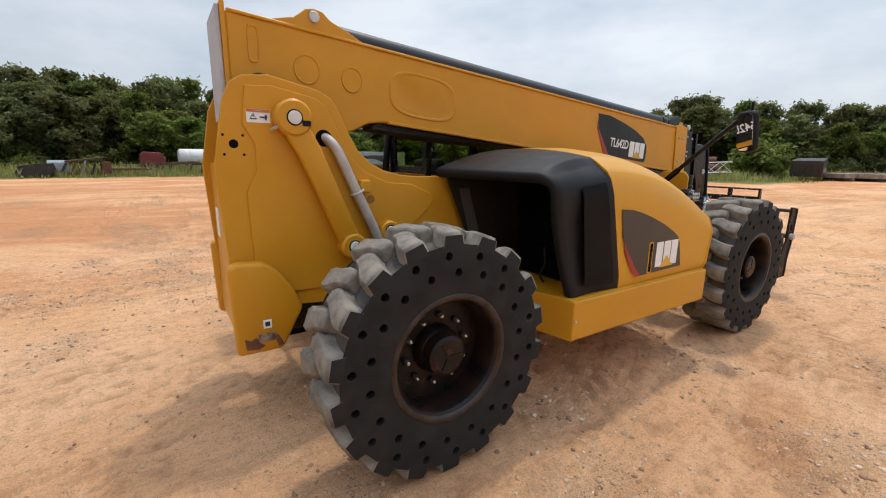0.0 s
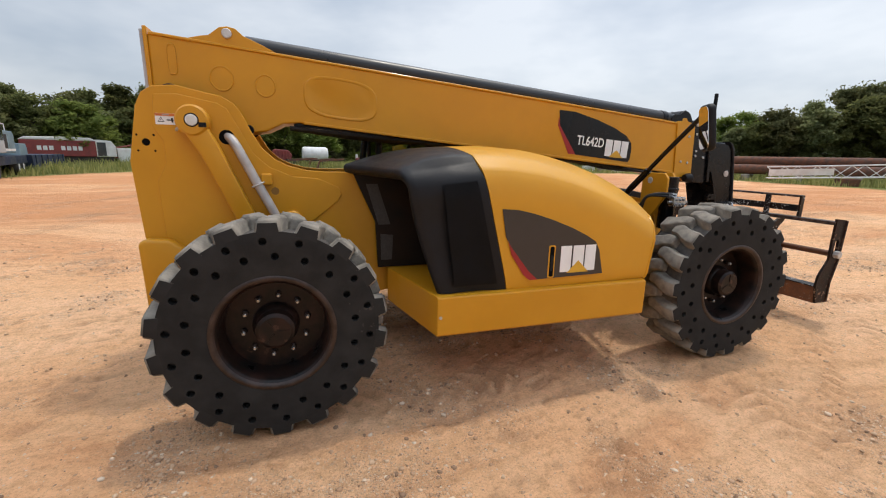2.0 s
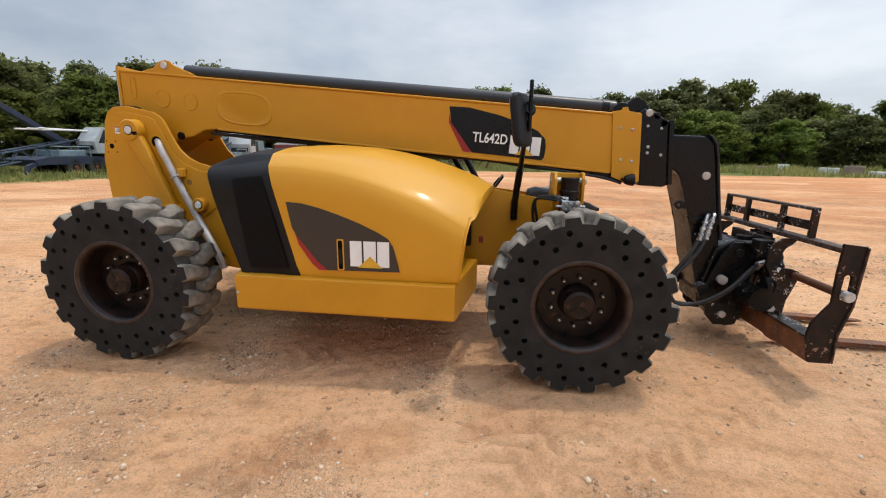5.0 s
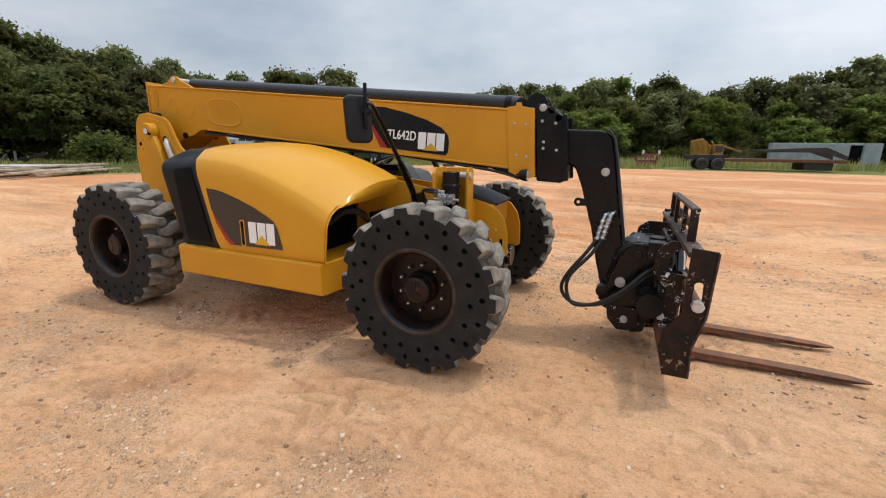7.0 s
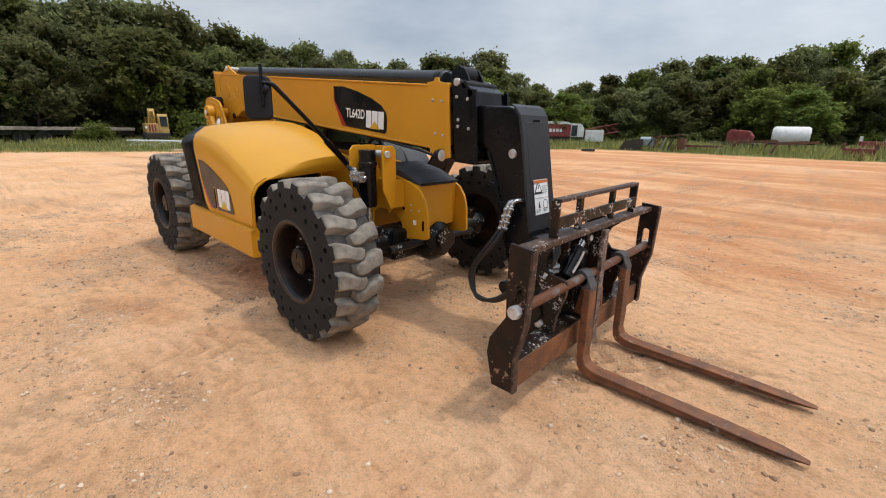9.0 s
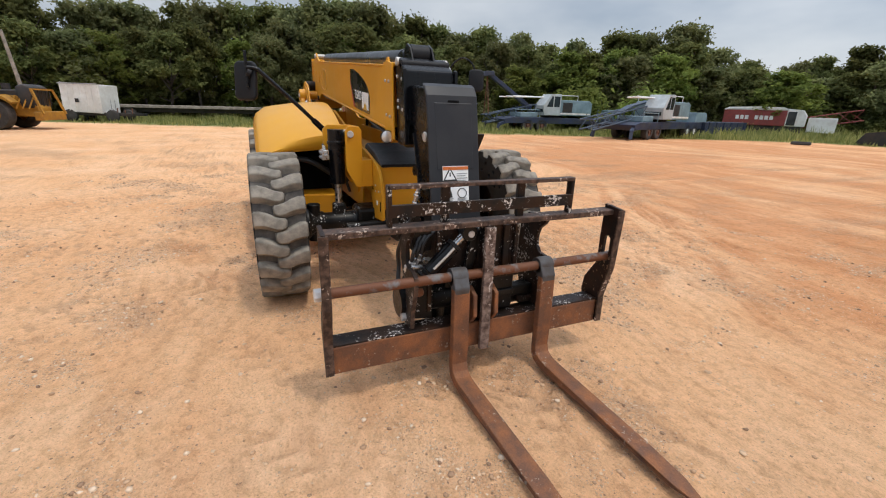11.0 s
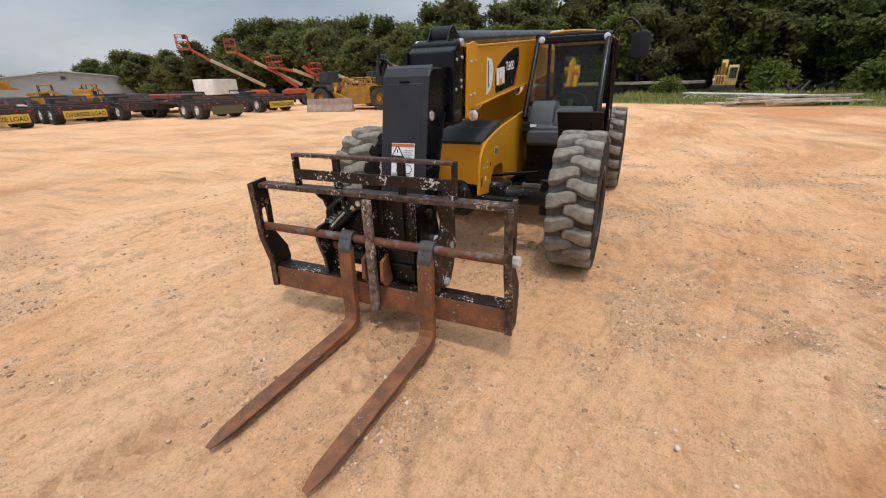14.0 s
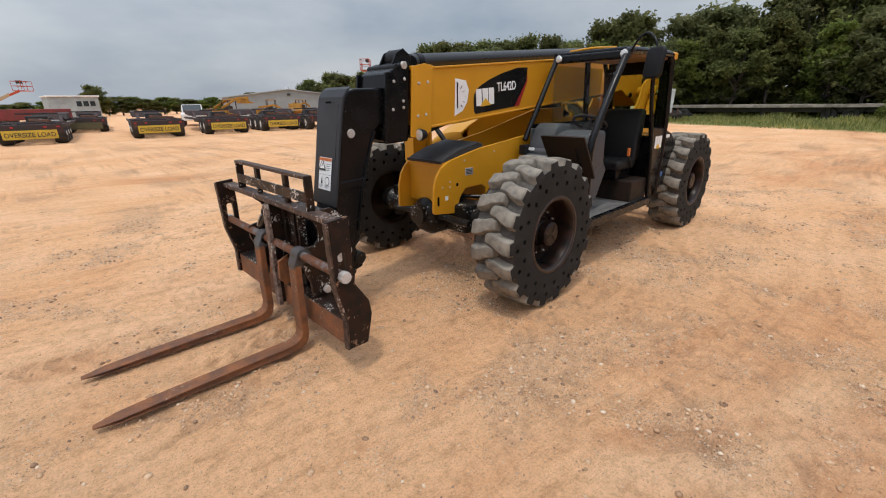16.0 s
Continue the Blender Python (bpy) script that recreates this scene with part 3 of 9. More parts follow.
    hmix = maths("ADD", maths("MULTIPLY", fine.outputs["Fac"], 0.34), maths("ADD", maths("MULTIPLY", mid.outputs["Fac"], 0.42), maths("ADD", maths("MULTIPLY", lumps.outputs["Fac"], 0.42), maths("MULTIPLY", sm, 0.26))))
    L(hmix, bp.inputs["Height"])
    L(bp.outputs["Normal"], b.inputs["Normal"])
    return m


ground = new("ground", build_ground())
ground.data.materials.append(ground_material())
tagged(ground, "sandy orange dirt yard with gravel, ruts and rough turf beyond", "ground", kind="structure")


# ---- telehandler ----
tele = thing("telehandler", "yellow telehandler with lowered boom and rusty pallet forks on dirt", "telehandler")


def boom_top(x):
    return 2.352 - 0.0835 * (x + 0.7)


def boom_bottom(x):
    return 1.735 - 0.0915 * (x - 1.12)


# boom: main section, with raised edge flanges and pressed ovals
boom_outline = [(-0.73, 2.35), (3.84, boom_top(3.84)), (3.84, boom_bottom(3.84)), (1.12, boom_bottom(1.12)), (0.2, 1.825), (0.08, 1.815), (-0.04, 1.755),
                (-0.18, 1.735), (-0.24, 1.70), (-0.42, 1.60), (-0.73, 1.75)]
boom = part("boom", prism(boom_outline, -0.205, 0.205, 0.012), YELLOW, tele)
for s in (-1, 1):
    part("boom_flange", bar([(-0.72, s * 0.2, 2.352), (3.83, s * 0.2, boom_top(3.83) + 0.002)], 0.03, 0.018, (0, 0, 1), 0.004), YELLOW, boom)
    part("boom_flange", bar([(0.22, s * 0.196, 1.826), (1.12, s * 0.196, boom_bottom(1.12) + 0.006), (3.83, s * 0.196, boom_bottom(3.83) + 0.006)], 0.036, 0.02, (0, 0, 1), 0.004), YELLOW, boom)


def ring_plate(cx, cz, rx, rz, y, side, corner=None, slope=0.0):
    """A pressed outline: a thin raised rim round a slightly raised field."""
    n = 40
    bm = bmesh.new()
    rows = []
    for k, d in ((1.0, 0.0005), (0.965, 0.007), (0.90, 0.007), (0.86, 0.003)):
        row = []
        for i in range(n):
            a = 2 * math.pi * i / n
            p = corner or 2.0
            c, s = math.cos(a), math.sin(a)
            px = rx * k * math.copysign(abs(c) ** (2 / p), c)
            pz = rz * k * math.copysign(abs(s) ** (2 / p), s)
            row.append(bm.verts.new((cx + px, y + side * d, cz + pz + slope * px)))
        rows.append(row)
    for a, b in zip(rows, rows[1:]):
        for i in range(n):
            bm.faces.new((a[i], b[i], b[(i + 1) % n], a[(i + 1) % n]))
    bm.faces.new(rows[-1])
    return bm


for s in (-1, 1):
    part("pressed_disc", ring_plate(-0.31, 2.10, 0.078, 0.085, s * 0.205, s), YELLOW, boom, smooth=25)
    part("pressed_disc", ring_plate(-0.03, 2.07, 0.07, 0.078, s * 0.205, s), YELLOW, boom, smooth=25)
    part("pressed_oval", ring_plate(0.50, 2.01, 0.275, 0.15, s * 0.205, s, 3.0, -0.09), YELLOW, boom, smooth=25)
    part("pressed_slot", ring_plate(-0.60, 2.20, 0.028, 0.10, s * 0.205, s, 4.0), YELLOW, boom, smooth=25)
# rear end of the boom: flange and pale cover
part("end_flange", box(-0.752, -0.728, -0.215, 0.215, 1.75, 2.392, 0.005), YELLOW, boom)
part("end_cover", box(-0.775, -0.753, -0.20, 0.20, 1.80, 2.375, 0.006), material("pale_end_cover", (0.5, 0.5, 0.52), rough=0.55, scale=4), boom, "pale grey end cover")
# lugs with pin at the rear top
for s in (-1, 1):
    part("top_lug", prism([(-0.53, 2.335), (-0.42, 2.365), (-0.37, 2.375), (-0.30, 2.43), (-0.25, 2.44), (-0.20, 2.43), (-0.155, 2.39), (-0.02, 2.335), (0.05, 2.30), (-0.5, 2.32)], s * 0.195 - 0.012, s * 0.195 + 0.012, 0.004), YELLOW, boom)
part("top_pin", rod((-0.255, -0.222, 2.393), (-0.255, 0.222, 2.393), 0.032, 20), PIN_STEEL, boom)
# black extension cylinder on top
top_tube = part("extension_tube", rod((-0.16, -0.02, boom_top(-0.16) + 0.052), (3.86, -0.02, boom_top(3.86) + 0.058), 0.072, 28), material("satin_black_tube", (0.018, 0.018, 0.019), rough=0.33, scale=4), boom, "satin black tube along the boom", smooth=40)
part("tube_collar", rod((3.74, -0.02, boom_top(3.74) + 0.056), (3.80, -0.02, boom_top(3.80) + 0.057), 0.079, 28), BLACK_PAINT, boom, smooth=40)
part("tube_end_eye", rod((3.90, -0.10, 2.02), (3.90, 0.06, 2.02), 0.062, 24), BLACK_PAINT, boom, smooth=40)
# head band with bolts
for s in (-1, 1):
    part("head_band", prism([(3.80, boom_top(3.8) + 0.02), (3.90, boom_top(3.8) + 0.03), (4.035, boom_top(4.03) + 0.02), (4.07, 1.42), (3.98, 1.40), (3.84, 1.455)], s * 0.212 - 0.008, s * 0.212 + 0.008, 0.003), YELLOW, boom)
    for bx, bz in ((3.87, 1.86), (3.97, 1.85), (3.90, 1.60), (3.99, 1.59)):
        part("bolt", rod((bx, s * 0.218, bz), (bx, s * 0.232, bz), 0.013, 8), PIN_STEEL, boom)
part("band_top", box(3.80, 4.03, -0.215, 0.215, 1.955, 1.985, 0.006), YELLOW, boom)
part("band_eye", prism([(3.86, 1.97), (3.88, 2.03), (3.92, 2.03), (3.94, 1.97)], -0.216, -0.2, 0.003), YELLOW, boom)
part("under_head", prism([(3.30, 1.555), (3.84, 1.50), (4.02, 1.43), (3.98, 1.40), (3.86, 1.425), (3.60, 1.494)], -0.17, 0.17, 0.01), BLACK_PAINT, boom, "black underside guide")
# hoses and cover strip under the boom
for k in range(4):
    yy = -0.16 + 0.05 * k
    part("boom_hose", tube([(0.12, yy, 1.79), (0.7, yy, 1.745 - 0.006 * k), (1.5, yy, 1.69), (2.1, yy, 1.628 - 0.006 * k), (2.7, yy, 1.585), (3.2, yy, 1.527 - 0.004 * k), (3.7, yy, 1.49)], 0.014, 8, 5), HOSE, boom)
part("hose_tray", bar([(0.15, 0.0, 1.815), (1.12, 0.0, 1.733), (3.3, 0.0, 1.534)], 0.3, 0.02), BLACK_PAINT, boom)
part("loose_hose", tube([(3.2, -0.19, 1.53), (3.45, -0.20, 1.495), (3.7, -0.20, 1.46), (3.86, -0.2, 1.425), (3.93, -0.2, 1.40)], 0.012, 8, 5), HOSE, boom)
for s in (-1, 1):
    lamp = part("work_lamp", turned([(0, -0.07), (0.035, -0.065), (0.048, -0.03), (0.052, 0.0), (0.048, 0.006)], 20, "x", (4.01, s * 0.255, 1.435)), BLACK_PLASTIC, boom, smooth=40)
    part("lens", turned([(0.047, 0.0), (0.03, 0.01), (0, 0.013)], 20, "x", (4.012, s * 0.255, 1.435)), LAMP_CLEAR, lamp, "clear round lens", smooth=40)
    part("lamp_bracket", bar([(3.92, s * 0.22, 1.44), (3.99, s * 0.25, 1.43)], 0.03, 0.012), BLACK_PAINT, lamp)

# inner boom head, black
part("boom_head", prism([(4.03, 1.99), (4.06, 2.02), (4.12, 2.01), (4.25, 1.93), (4.27, 1.915), (4.33, 1.40), (4.28, 1.375), (4.08, 1.385)], -0.19, 0.19, 0.012), BLACK_PAINT, boom, "black inner boom head")
for s in (-1, 1):
    for bx, bz in ((4.10, 1.88), (4.21, 1.86), (4.12, 1.66), (4.23, 1.645), (4.12, 1.71)):
        part("bolt", rod((bx, s * 0.188, bz), (bx, s * 0.203, bz), 0.013, 8), PIN_STEEL, boom)
    part("head_pin", rod((4.10, s * 0.17, 1.985), (4.10, s * 0.205, 1.985), 0.03, 16), PIN_STEEL, boom)
    part("head_rib", prism([(4.262, 1.93), (4.30, 1.925), (4.345, 1.40), (4.31, 1.39)], s * 0.20 - 0.012, s * 0.20 + 0.012, 0.004), BLACK_PAINT, boom)
for zz in (1.93, 1.87):
    part("head_crossbar", rod((4.20 - (zz - 1.9), -0.19, zz + 0.035), (4.20 - (zz - 1.9), 0.19, zz + 0.035), 0.03, 16), BLACK_PLASTIC, boom, smooth=40)
part("sheave", rod((4.02, -0.075, 2.045), (4.02, 0.075, 2.045), 0.075, 24), BLACK_PLASTIC, boom, smooth=40)
for yy in (-0.085, 0.085):
    part("sheave_cheek", prism([(3.92, 1.97), (3.95, 2.08), (4.02, 2.125), (4.09, 2.09), (4.16, 1.97)], yy - 0.008, yy + 0.008, 0.003), BLACK_PAINT, boom)

# gooseneck
neck_side = [(4.28, 1.815), (4.56, 1.805), (4.62, 1.79), (4.665, 1.74), (4.695, 1.60), (4.755, 1.25), (4.81, 0.95), (4.88, 0.55), (4.80, 0.42), (4.70, 0.44), (4.63, 0.70), (4.56, 1.02), (4.45, 1.37), (4.405, 1.485), (4.36, 1.525), (4.28, 1.54)]
neck = part("gooseneck", prism(neck_side, -0.165, 0.165, 0.014), BLACK_PAINT, tele, "glossy black gooseneck with paint chips")
part("front_plate", prism([(4.60, 1.822), (4.645, 1.80), (4.685, 1.745), (4.715, 1.60), (4.775, 1.25), (4.835, 0.93), (4.815, 0.92), (4.755, 1.24), (4.695, 1.60), (4.665, 1.735), (4.63, 1.785)], -0.185, 0.185, 0.009), NOSE_BLACK, neck)
part("cover_panel", prism([(4.694, 1.70), (4.698, 1.695), (4.7745, 1.275), (4.771, 1.275)], -0.13, 0.135, 0.002), NOSE_BLACK, neck, "black cover panel, lightened for sky light on its front")
# slot drawn as a near-black sliver, its shade put into the colour
part("panel_slot", prism([(4.704, 1.715), (4.7075, 1.700), (4.702, 1.700)], -0.04, 0.04), DEEP_SHADE, neck)
for s in (-1, 1):
    part("neck_pin", rod((4.63, s * 0.160, 1.478), (4.63, s * 0.176, 1.478), 0.034, 20), PIN_STEEL, neck)
    part("neck_ridge", prism([(4.52, 1.13), (4.79, 1.12), (4.80, 1.05), (4.545, 1.06)], s * 0.166 - 0.010, s * 0.166 + 0.010, 0.008), BLACK_PAINT, neck)
    part("neck_flange", bar([(4.41, s * 0.165, 1.49), (4.46, s * 0.165, 1.37), (4.57, s * 0.165, 1.02), (4.64, s * 0.165, 0.70)], 0.028, 0.02, (1, 0, 0), 0.003), BLACK_PAINT, neck)
part("tow_eye", turned([(0.014, -0.012), (0.036, -0.012), (0.036, 0.012), (0.014, 0.012), (0.014, -0.012)], 20, "y", (4.44, -0.165, 1.225)), BLACK_PAINT, neck)
part("tow_eye_web", box(4.45, 4.52, -0.178, -0.152, 1.195, 1.255, 0.004), BLACK_PAINT, neck)


def warning_plate(parent, m, w, h, rows, header=True):
    """A white safety plate with an orange band, pictogram boxes and grey text bars."""
    bm = box(-w / 2, w / 2, 0, 0.002, -h / 2, h / 2)
    bmesh.ops.transform(bm, matrix=m, verts=bm.verts)
    plate = part("warning_plate", bm, WHITE, parent, "white safety plate with pictograms")

    def add(x0, x1, z0, z1, mat, name, d=0.0032):
        b = box(x0 * w / 2, x1 * w / 2, -d, -0.0012, z0 * h / 2, z1 * h / 2)
        bmesh.ops.transform(b, matrix=m, verts=b.verts)
        part(name, b, mat, plate)
    if header:
        add(-0.98, 0.98, 0.80 if h > 0.1 else 0.52, 0.97, ORANGE_PRINT, "header_band")
    q = min(w, 0.9 * h)
    for rr, dd, mt in ((0.30, 0.0032, PRINT), (0.20, 0.0042, WHITE)):
        b = prism([(-0.45 * w / 2 - rr * q, 0.30 * h / 2 - rr * q * 0.8), (-0.45 * w / 2 + rr * q, 0.30 * h / 2 - rr * q * 0.8), (-0.45 * w / 2, 0.30 * h / 2 + rr * q * 0.9)], -dd, -0.0012)
        bmesh.ops.transform(b, matrix=m @ pose(0, 0, rows[0] * h), verts=b.verts)
        part("pictogram", b, mt, plate)
    add(-0.50, -0.40, 0.22 + 2 * rows[0], 0.42 + 2 * rows[0], PRINT, "pictogram", 0.005)
    if len(rows) > 1:
        for x in (-0.45, 0.45):
            b = turned([(0.155 * w, -0.0032), (0.185 * w, -0.0032)], 18, "y", (x * w / 2, 0, rows[1] * h)) if x > 0 else prism([(x * w / 2 - 0.05 * w, (rows[1] - 0.1) * h), (x * w / 2 + 0.07 * w, (rows[1] - 0.1) * h), (x * w / 2 + 0.05 * w, rows[1] * h), (x * w / 2, (rows[1] + 0.11) * h), (x * w / 2 - 0.03 * w, rows[1] * h)], -0.0032, -0.0012)
            bmesh.ops.transform(b, matrix=m, verts=b.verts)
            part("pictogram", b, PRINT, plate)
        for i in range(4):
            add(0.08, 0.9 - 0.15 * (i % 2), 0.58 - 0.12 * i, 0.62 - 0.12 * i, PRINT_GREY, "text_bar")
        for x in (-0.9, 0.1):
            for i in range(3):
                add(x, x + 0.7 - 0.1 * i, -0.72 - 0.07 * i, -0.69 - 0.07 * i, PRINT_GREY, "text_bar")
        add(-0.98, 0.98, -0.06, -0.04, PRINT_GREY, "text_bar")
    else:
        add(0.1, 0.75, -0.28, -0.08, PRINT, "pictogram")
        add(0.55, 0.7, -0.6, 0.2, PRINT, "pictogram", 0.004)
        add(-0.3, 0.4, 0.66, 0.82, PRINT_GREY, "text_bar", 0.0042)
    return plate


warning_plate(neck, Matrix.Translation((4.7955, 0.0, 1.172)) @ Matrix(((0, -1, 0, 0), (1, 0, 0, 0), (0, 0, 1, 0), (0, 0, 0, 1))) @ pose(0, 0, 0, -9.8, 0, 0), 0.19, 0.255, (0.12, -0.22))

# hydraulic couplings and hoses at the neck
for k, (dx, dz) in enumerate(((0.0, 0.0), (0.045, 0.012))):
    y = -0.225 - 0.015 * k
    coup = part("hose_coupling", rod((4.655 + dx, y, 1.11 + dz), (4.615 + dx, y - 0.02, 0.93 + dz), 0.019, 14), CHROME, neck, "bright hydraulic coupling")
    for q in (0.1, 0.4, 0.65, 0.9):
        part("coupling_ring", rod((4.655 + dx - 0.04 * q, y - 0.02 * q, 1.11 + dz - 0.18 * q), (4.655 + dx - 0.04 * (q + 0.1), y - 0.02 * (q + 0.1), 1.11 + dz - 0.18 * (q + 0.1)), 0.026, 6), CHROME, coup)
    part("hose_elbow", tube([(4.655 + dx, y, 1.11 + dz), (4.67 + dx, y + 0.015, 1.14 + dz), (4.70 + dx, -0.16, 1.145 + dz)], 0.016, 8, 3), CHROME, coup)
    part("hydraulic_hose", tube([(4.615 + dx, y - 0.02, 0.93 + dz), (4.54 + dx, y - 0.05, 0.81), (4.41 + 0.6 * dx, y - 0.06, 0.62), (4.37 + dx, y - 0.05, 0.48), (4.46 + 0.5 * dx, y - 0.08, 0.385 - 0.012 * k), (4.66, y - 0.12, 0.40 + 0.015 * k), (4.84, y - 0.15, 0.52 + 0.03 * k), (5.0, y - 0.12, 0.68 + 0.04 * k), (5.10, y - 0.06, 0.735 + 0.03 * k)], 0.0155, 10, 6), HOSE, coup)
    part("hose_end", rod((5.06, y - 0.085, 0.72 + 0.04 * k), (5.14, y - 0.04, 0.745 + 0.03 * k), 0.021, 10), CHROME, coup)

# ---- quick-attach head ----
head = part("attachment_head", prism([(4.78, 0.86), (4.93, 0.94), (5.07, 0.92), (5.11, 0.80), (5.10, 0.40), (5.05, 0.16), (4.95, 0.14), (4.80, 0.30), (4.70, 0.34), (4.68, 0.46)], -0.20, 0.20, 0.02), GREASE, tele, "greasy black quick-attach head")
for s in (-1, 1):
    part("head_cheek", prism([(4.80, 0.80), (4.90, 0.93), (5.08, 0.93), (5.12, 0.84), (5.06, 0.55), (4.97, 0.40), (4.84, 0.38), (4.68, 0.42), (4.66, 0.50), (4.72, 0.56)], s * 0.245 - 0.018, s * 0.245 + 0.018, 0.008), BLACK_PAINT, head)
    part("cheek_pin", rod((4.83, s * 0.24, 0.60), (4.83, s * 0.305, 0.60), 0.04, 20), PIN_STEEL, head)
    part("cheek_pin", rod((4.94, s * 0.24, 0.84), (4.94, s * 0.285, 0.84), 0.034, 20), GREASE, head)
    part("lower_lug", prism([(4.74, 0.40), (4.98, 0.38), (5.02, 0.24), (4.92, 0.17), (4.84, 0.17), (4.76, 0.26)], s * 0.225 - 0.016, s * 0.225 + 0.016, 0.008), GREASE, head)
    part("lower_pin", rod((4.89, s * 0.22, 0.275), (4.89, s * 0.27, 0.275), 0.03, 16), PIN_STEEL, head)
    part("hinge_barrel", rod((4.70, s * 0.18, 0.50), (4.70, s * 0.275, 0.50), 0.052, 20), GREASE, head, smooth=40)
part("swing_barrel", rod((5.09, -0.05, 0.18), (5.09, -0.05, 0.96), 0.07, 20), GREASE, head, smooth=40)
part("rotate_motor", rod((5.05, -0.48, 0.50), (5.05, -0.12, 0.50), 0.085, 20), GREASE, head, smooth=40)
part("motor_flange", turned([(0, -0.50), (0.10, -0.50), (0.10, -0.45), (0.06, -0.44), (0, -0.44)], 10, "y", (5.05, 0.0, 0.50)), GREASE, head)
part("motor_body", rod((5.05, 0.04, 0.44), (5.05, 0.46, 0.44), 0.075, 20), GREASE, head, smooth=40)
part("valve_block", box(5.00, 5.12, -0.42, -0.30, 0.84, 0.98, 0.008), GREASE, head)
# tilt cylinder slanting up to its eye before the chipped back plate
cyl = part("swing_cylinder", rod((5.215, -0.355, 0.742), (5.215, -0.195, 0.893), 0.044, 20), BLACK_PAINT, head, "black tilt cylinder", smooth=40)
part("cylinder_gland", rod((5.215, -0.205, 0.884), (5.215, -0.188, 0.900), 0.048, 20), BLACK_PLASTIC, cyl, smooth=40)
part("swing_rod", rod((5.215, -0.19, 0.898), (5.215, -0.135, 0.950), 0.023, 16), CHROME, cyl, "bright cylinder rod", smooth=40)
part("rod_eye", rod((5.18, -0.108, 0.968), (5.25, -0.108, 0.968), 0.050, 20), GREASE, cyl, smooth=40)
part("eye_pin", rod((5.24, -0.100, 0.962), (5.258, -0.100, 0.962), 0.021, 16), PIN_STEEL, cyl)
part("cylinder_line", tube([(5.26, -0.34, 0.775), (5.265, -0.27, 0.84), (5.262, -0.215, 0.89)], 0.008, 8, 4), PIN_STEEL, cyl)
plate = part("back_plate", box(5.135, 5.165, -0.29, 0.275, 0.64, 0.985, 0.008), BLACK_WORN, head, "black back plate with white paint chips")
for y0, y1 in ((-0.29, -0.262), (-0.02, 0.045), (0.165, 0.205), (0.245, 0.275)):
    part("plate_rib", box(5.163, 5.192, y0, y1, 0.66, 0.982, 0.006), BLACK_WORN, plate)
# dark strip laid on the uncut plate in place of an open slot
part("plate_slot", box(5.160, 5.168, 0.115, 0.145, 0.80, 0.92, 0.003), BROWN_PANEL, plate)
part("plate_ledge", box(5.13, 5.225, -0.16, 0.275, 0.645, 0.668, 0.006), BLACK_WORN, plate)
part("crank_link", prism_x([(-0.075, 0.97), (-0.025, 0.97), (-0.03, 0.86), (-0.055, 0.76), (-0.085, 0.70), (-0.12, 0.72), (-0.105, 0.80)], 5.185, 5.215, 0.008), GREASE, head)
part("lower_body", box(5.02, 5.185, -0.13, 0.27, 0.392, 0.652, 0.022), GREASE, head, "greasy black lower body", smooth=40)
part("body_step", box(5.17, 5.205, 0.02, 0.262, 0.50, 0.545, 0.008), GREASE, head)
part("side_tube", box(5.08, 5.15, 0.27, 0.448, 0.452, 0.528, 0.012), GREASE, head)
part("tube_cap", box(5.09, 5.17, 0.33, 0.44, 0.405, 0.452, 0.008), BLACK_WORN, head)
lug = part("pivot_lug", prism_x([(-0.47, 0.42), (-0.30, 0.40), (-0.30, 0.62), (-0.345, 0.672), (-0.42, 0.675), (-0.462, 0.63)], 5.09, 5.165, 0.012), GREASE, head, "greasy pivot lug with a rusty pin")
part("lug_pin", rod((5.15, -0.395, 0.595), (5.176, -0.395, 0.595), 0.030, 18), RUST, lug)
part("lug_strap", box(5.14, 5.18, -0.345, -0.318, 0.46, 0.66, 0.005), BLACK_WORN, lug)
for k in range(3):
    valve = part("hose_fitting", rod((5.13, -0.475 + 0.035 * k, 0.735 + 0.018 * k), (5.16, -0.445 + 0.03 * k, 0.80 + 0.022 * k), 0.014, 8), CHROME, head, "bright hose fitting")
    part("fitting_nut", rod((5.14, -0.466 + 0.034 * k, 0.757 + 0.02 * k), (5.146, -0.460 + 0.033 * k, 0.771 + 0.02 * k), 0.020, 6), PIN_STEEL, valve)
part("fitting_tee", rod((5.15, -0.47, 0.77), (5.15, -0.37, 0.75), 0.013, 8), CHROME, head)
for k in range(3):
    part("small_hose", tube([(5.16, -0.445 + 0.03 * k, 0.80 + 0.02 * k), (5.17, -0.43 + 0.03 * k, 0.87 + 0.02 * k), (5.10, -0.36 + 0.03 * k, 0.94), (4.98, -0.28 + 0.03 * k, 0.93)], 0.011, 8, 5), HOSE, head)
for k in range(2):
    part("small_hose", tube([(5.15, -0.40 + 0.03 * k, 0.73), (5.19, -0.36 + 0.03 * k, 0.69), (5.18, -0.27 + 0.03 * k, 0.66), (5.12, -0.20, 0.68)], 0.011, 8, 5), HOSE, head)

# ---- fork carriage ----
carriage = part("fork_carriage", bar([(5.235, -0.965, 1.03), (5.235, 0.965, 1.03)], 0.10, 0.035, (0, 0, 1), 0.004), RUBBED, tele, "worn black pallet fork carriage with load backrest")


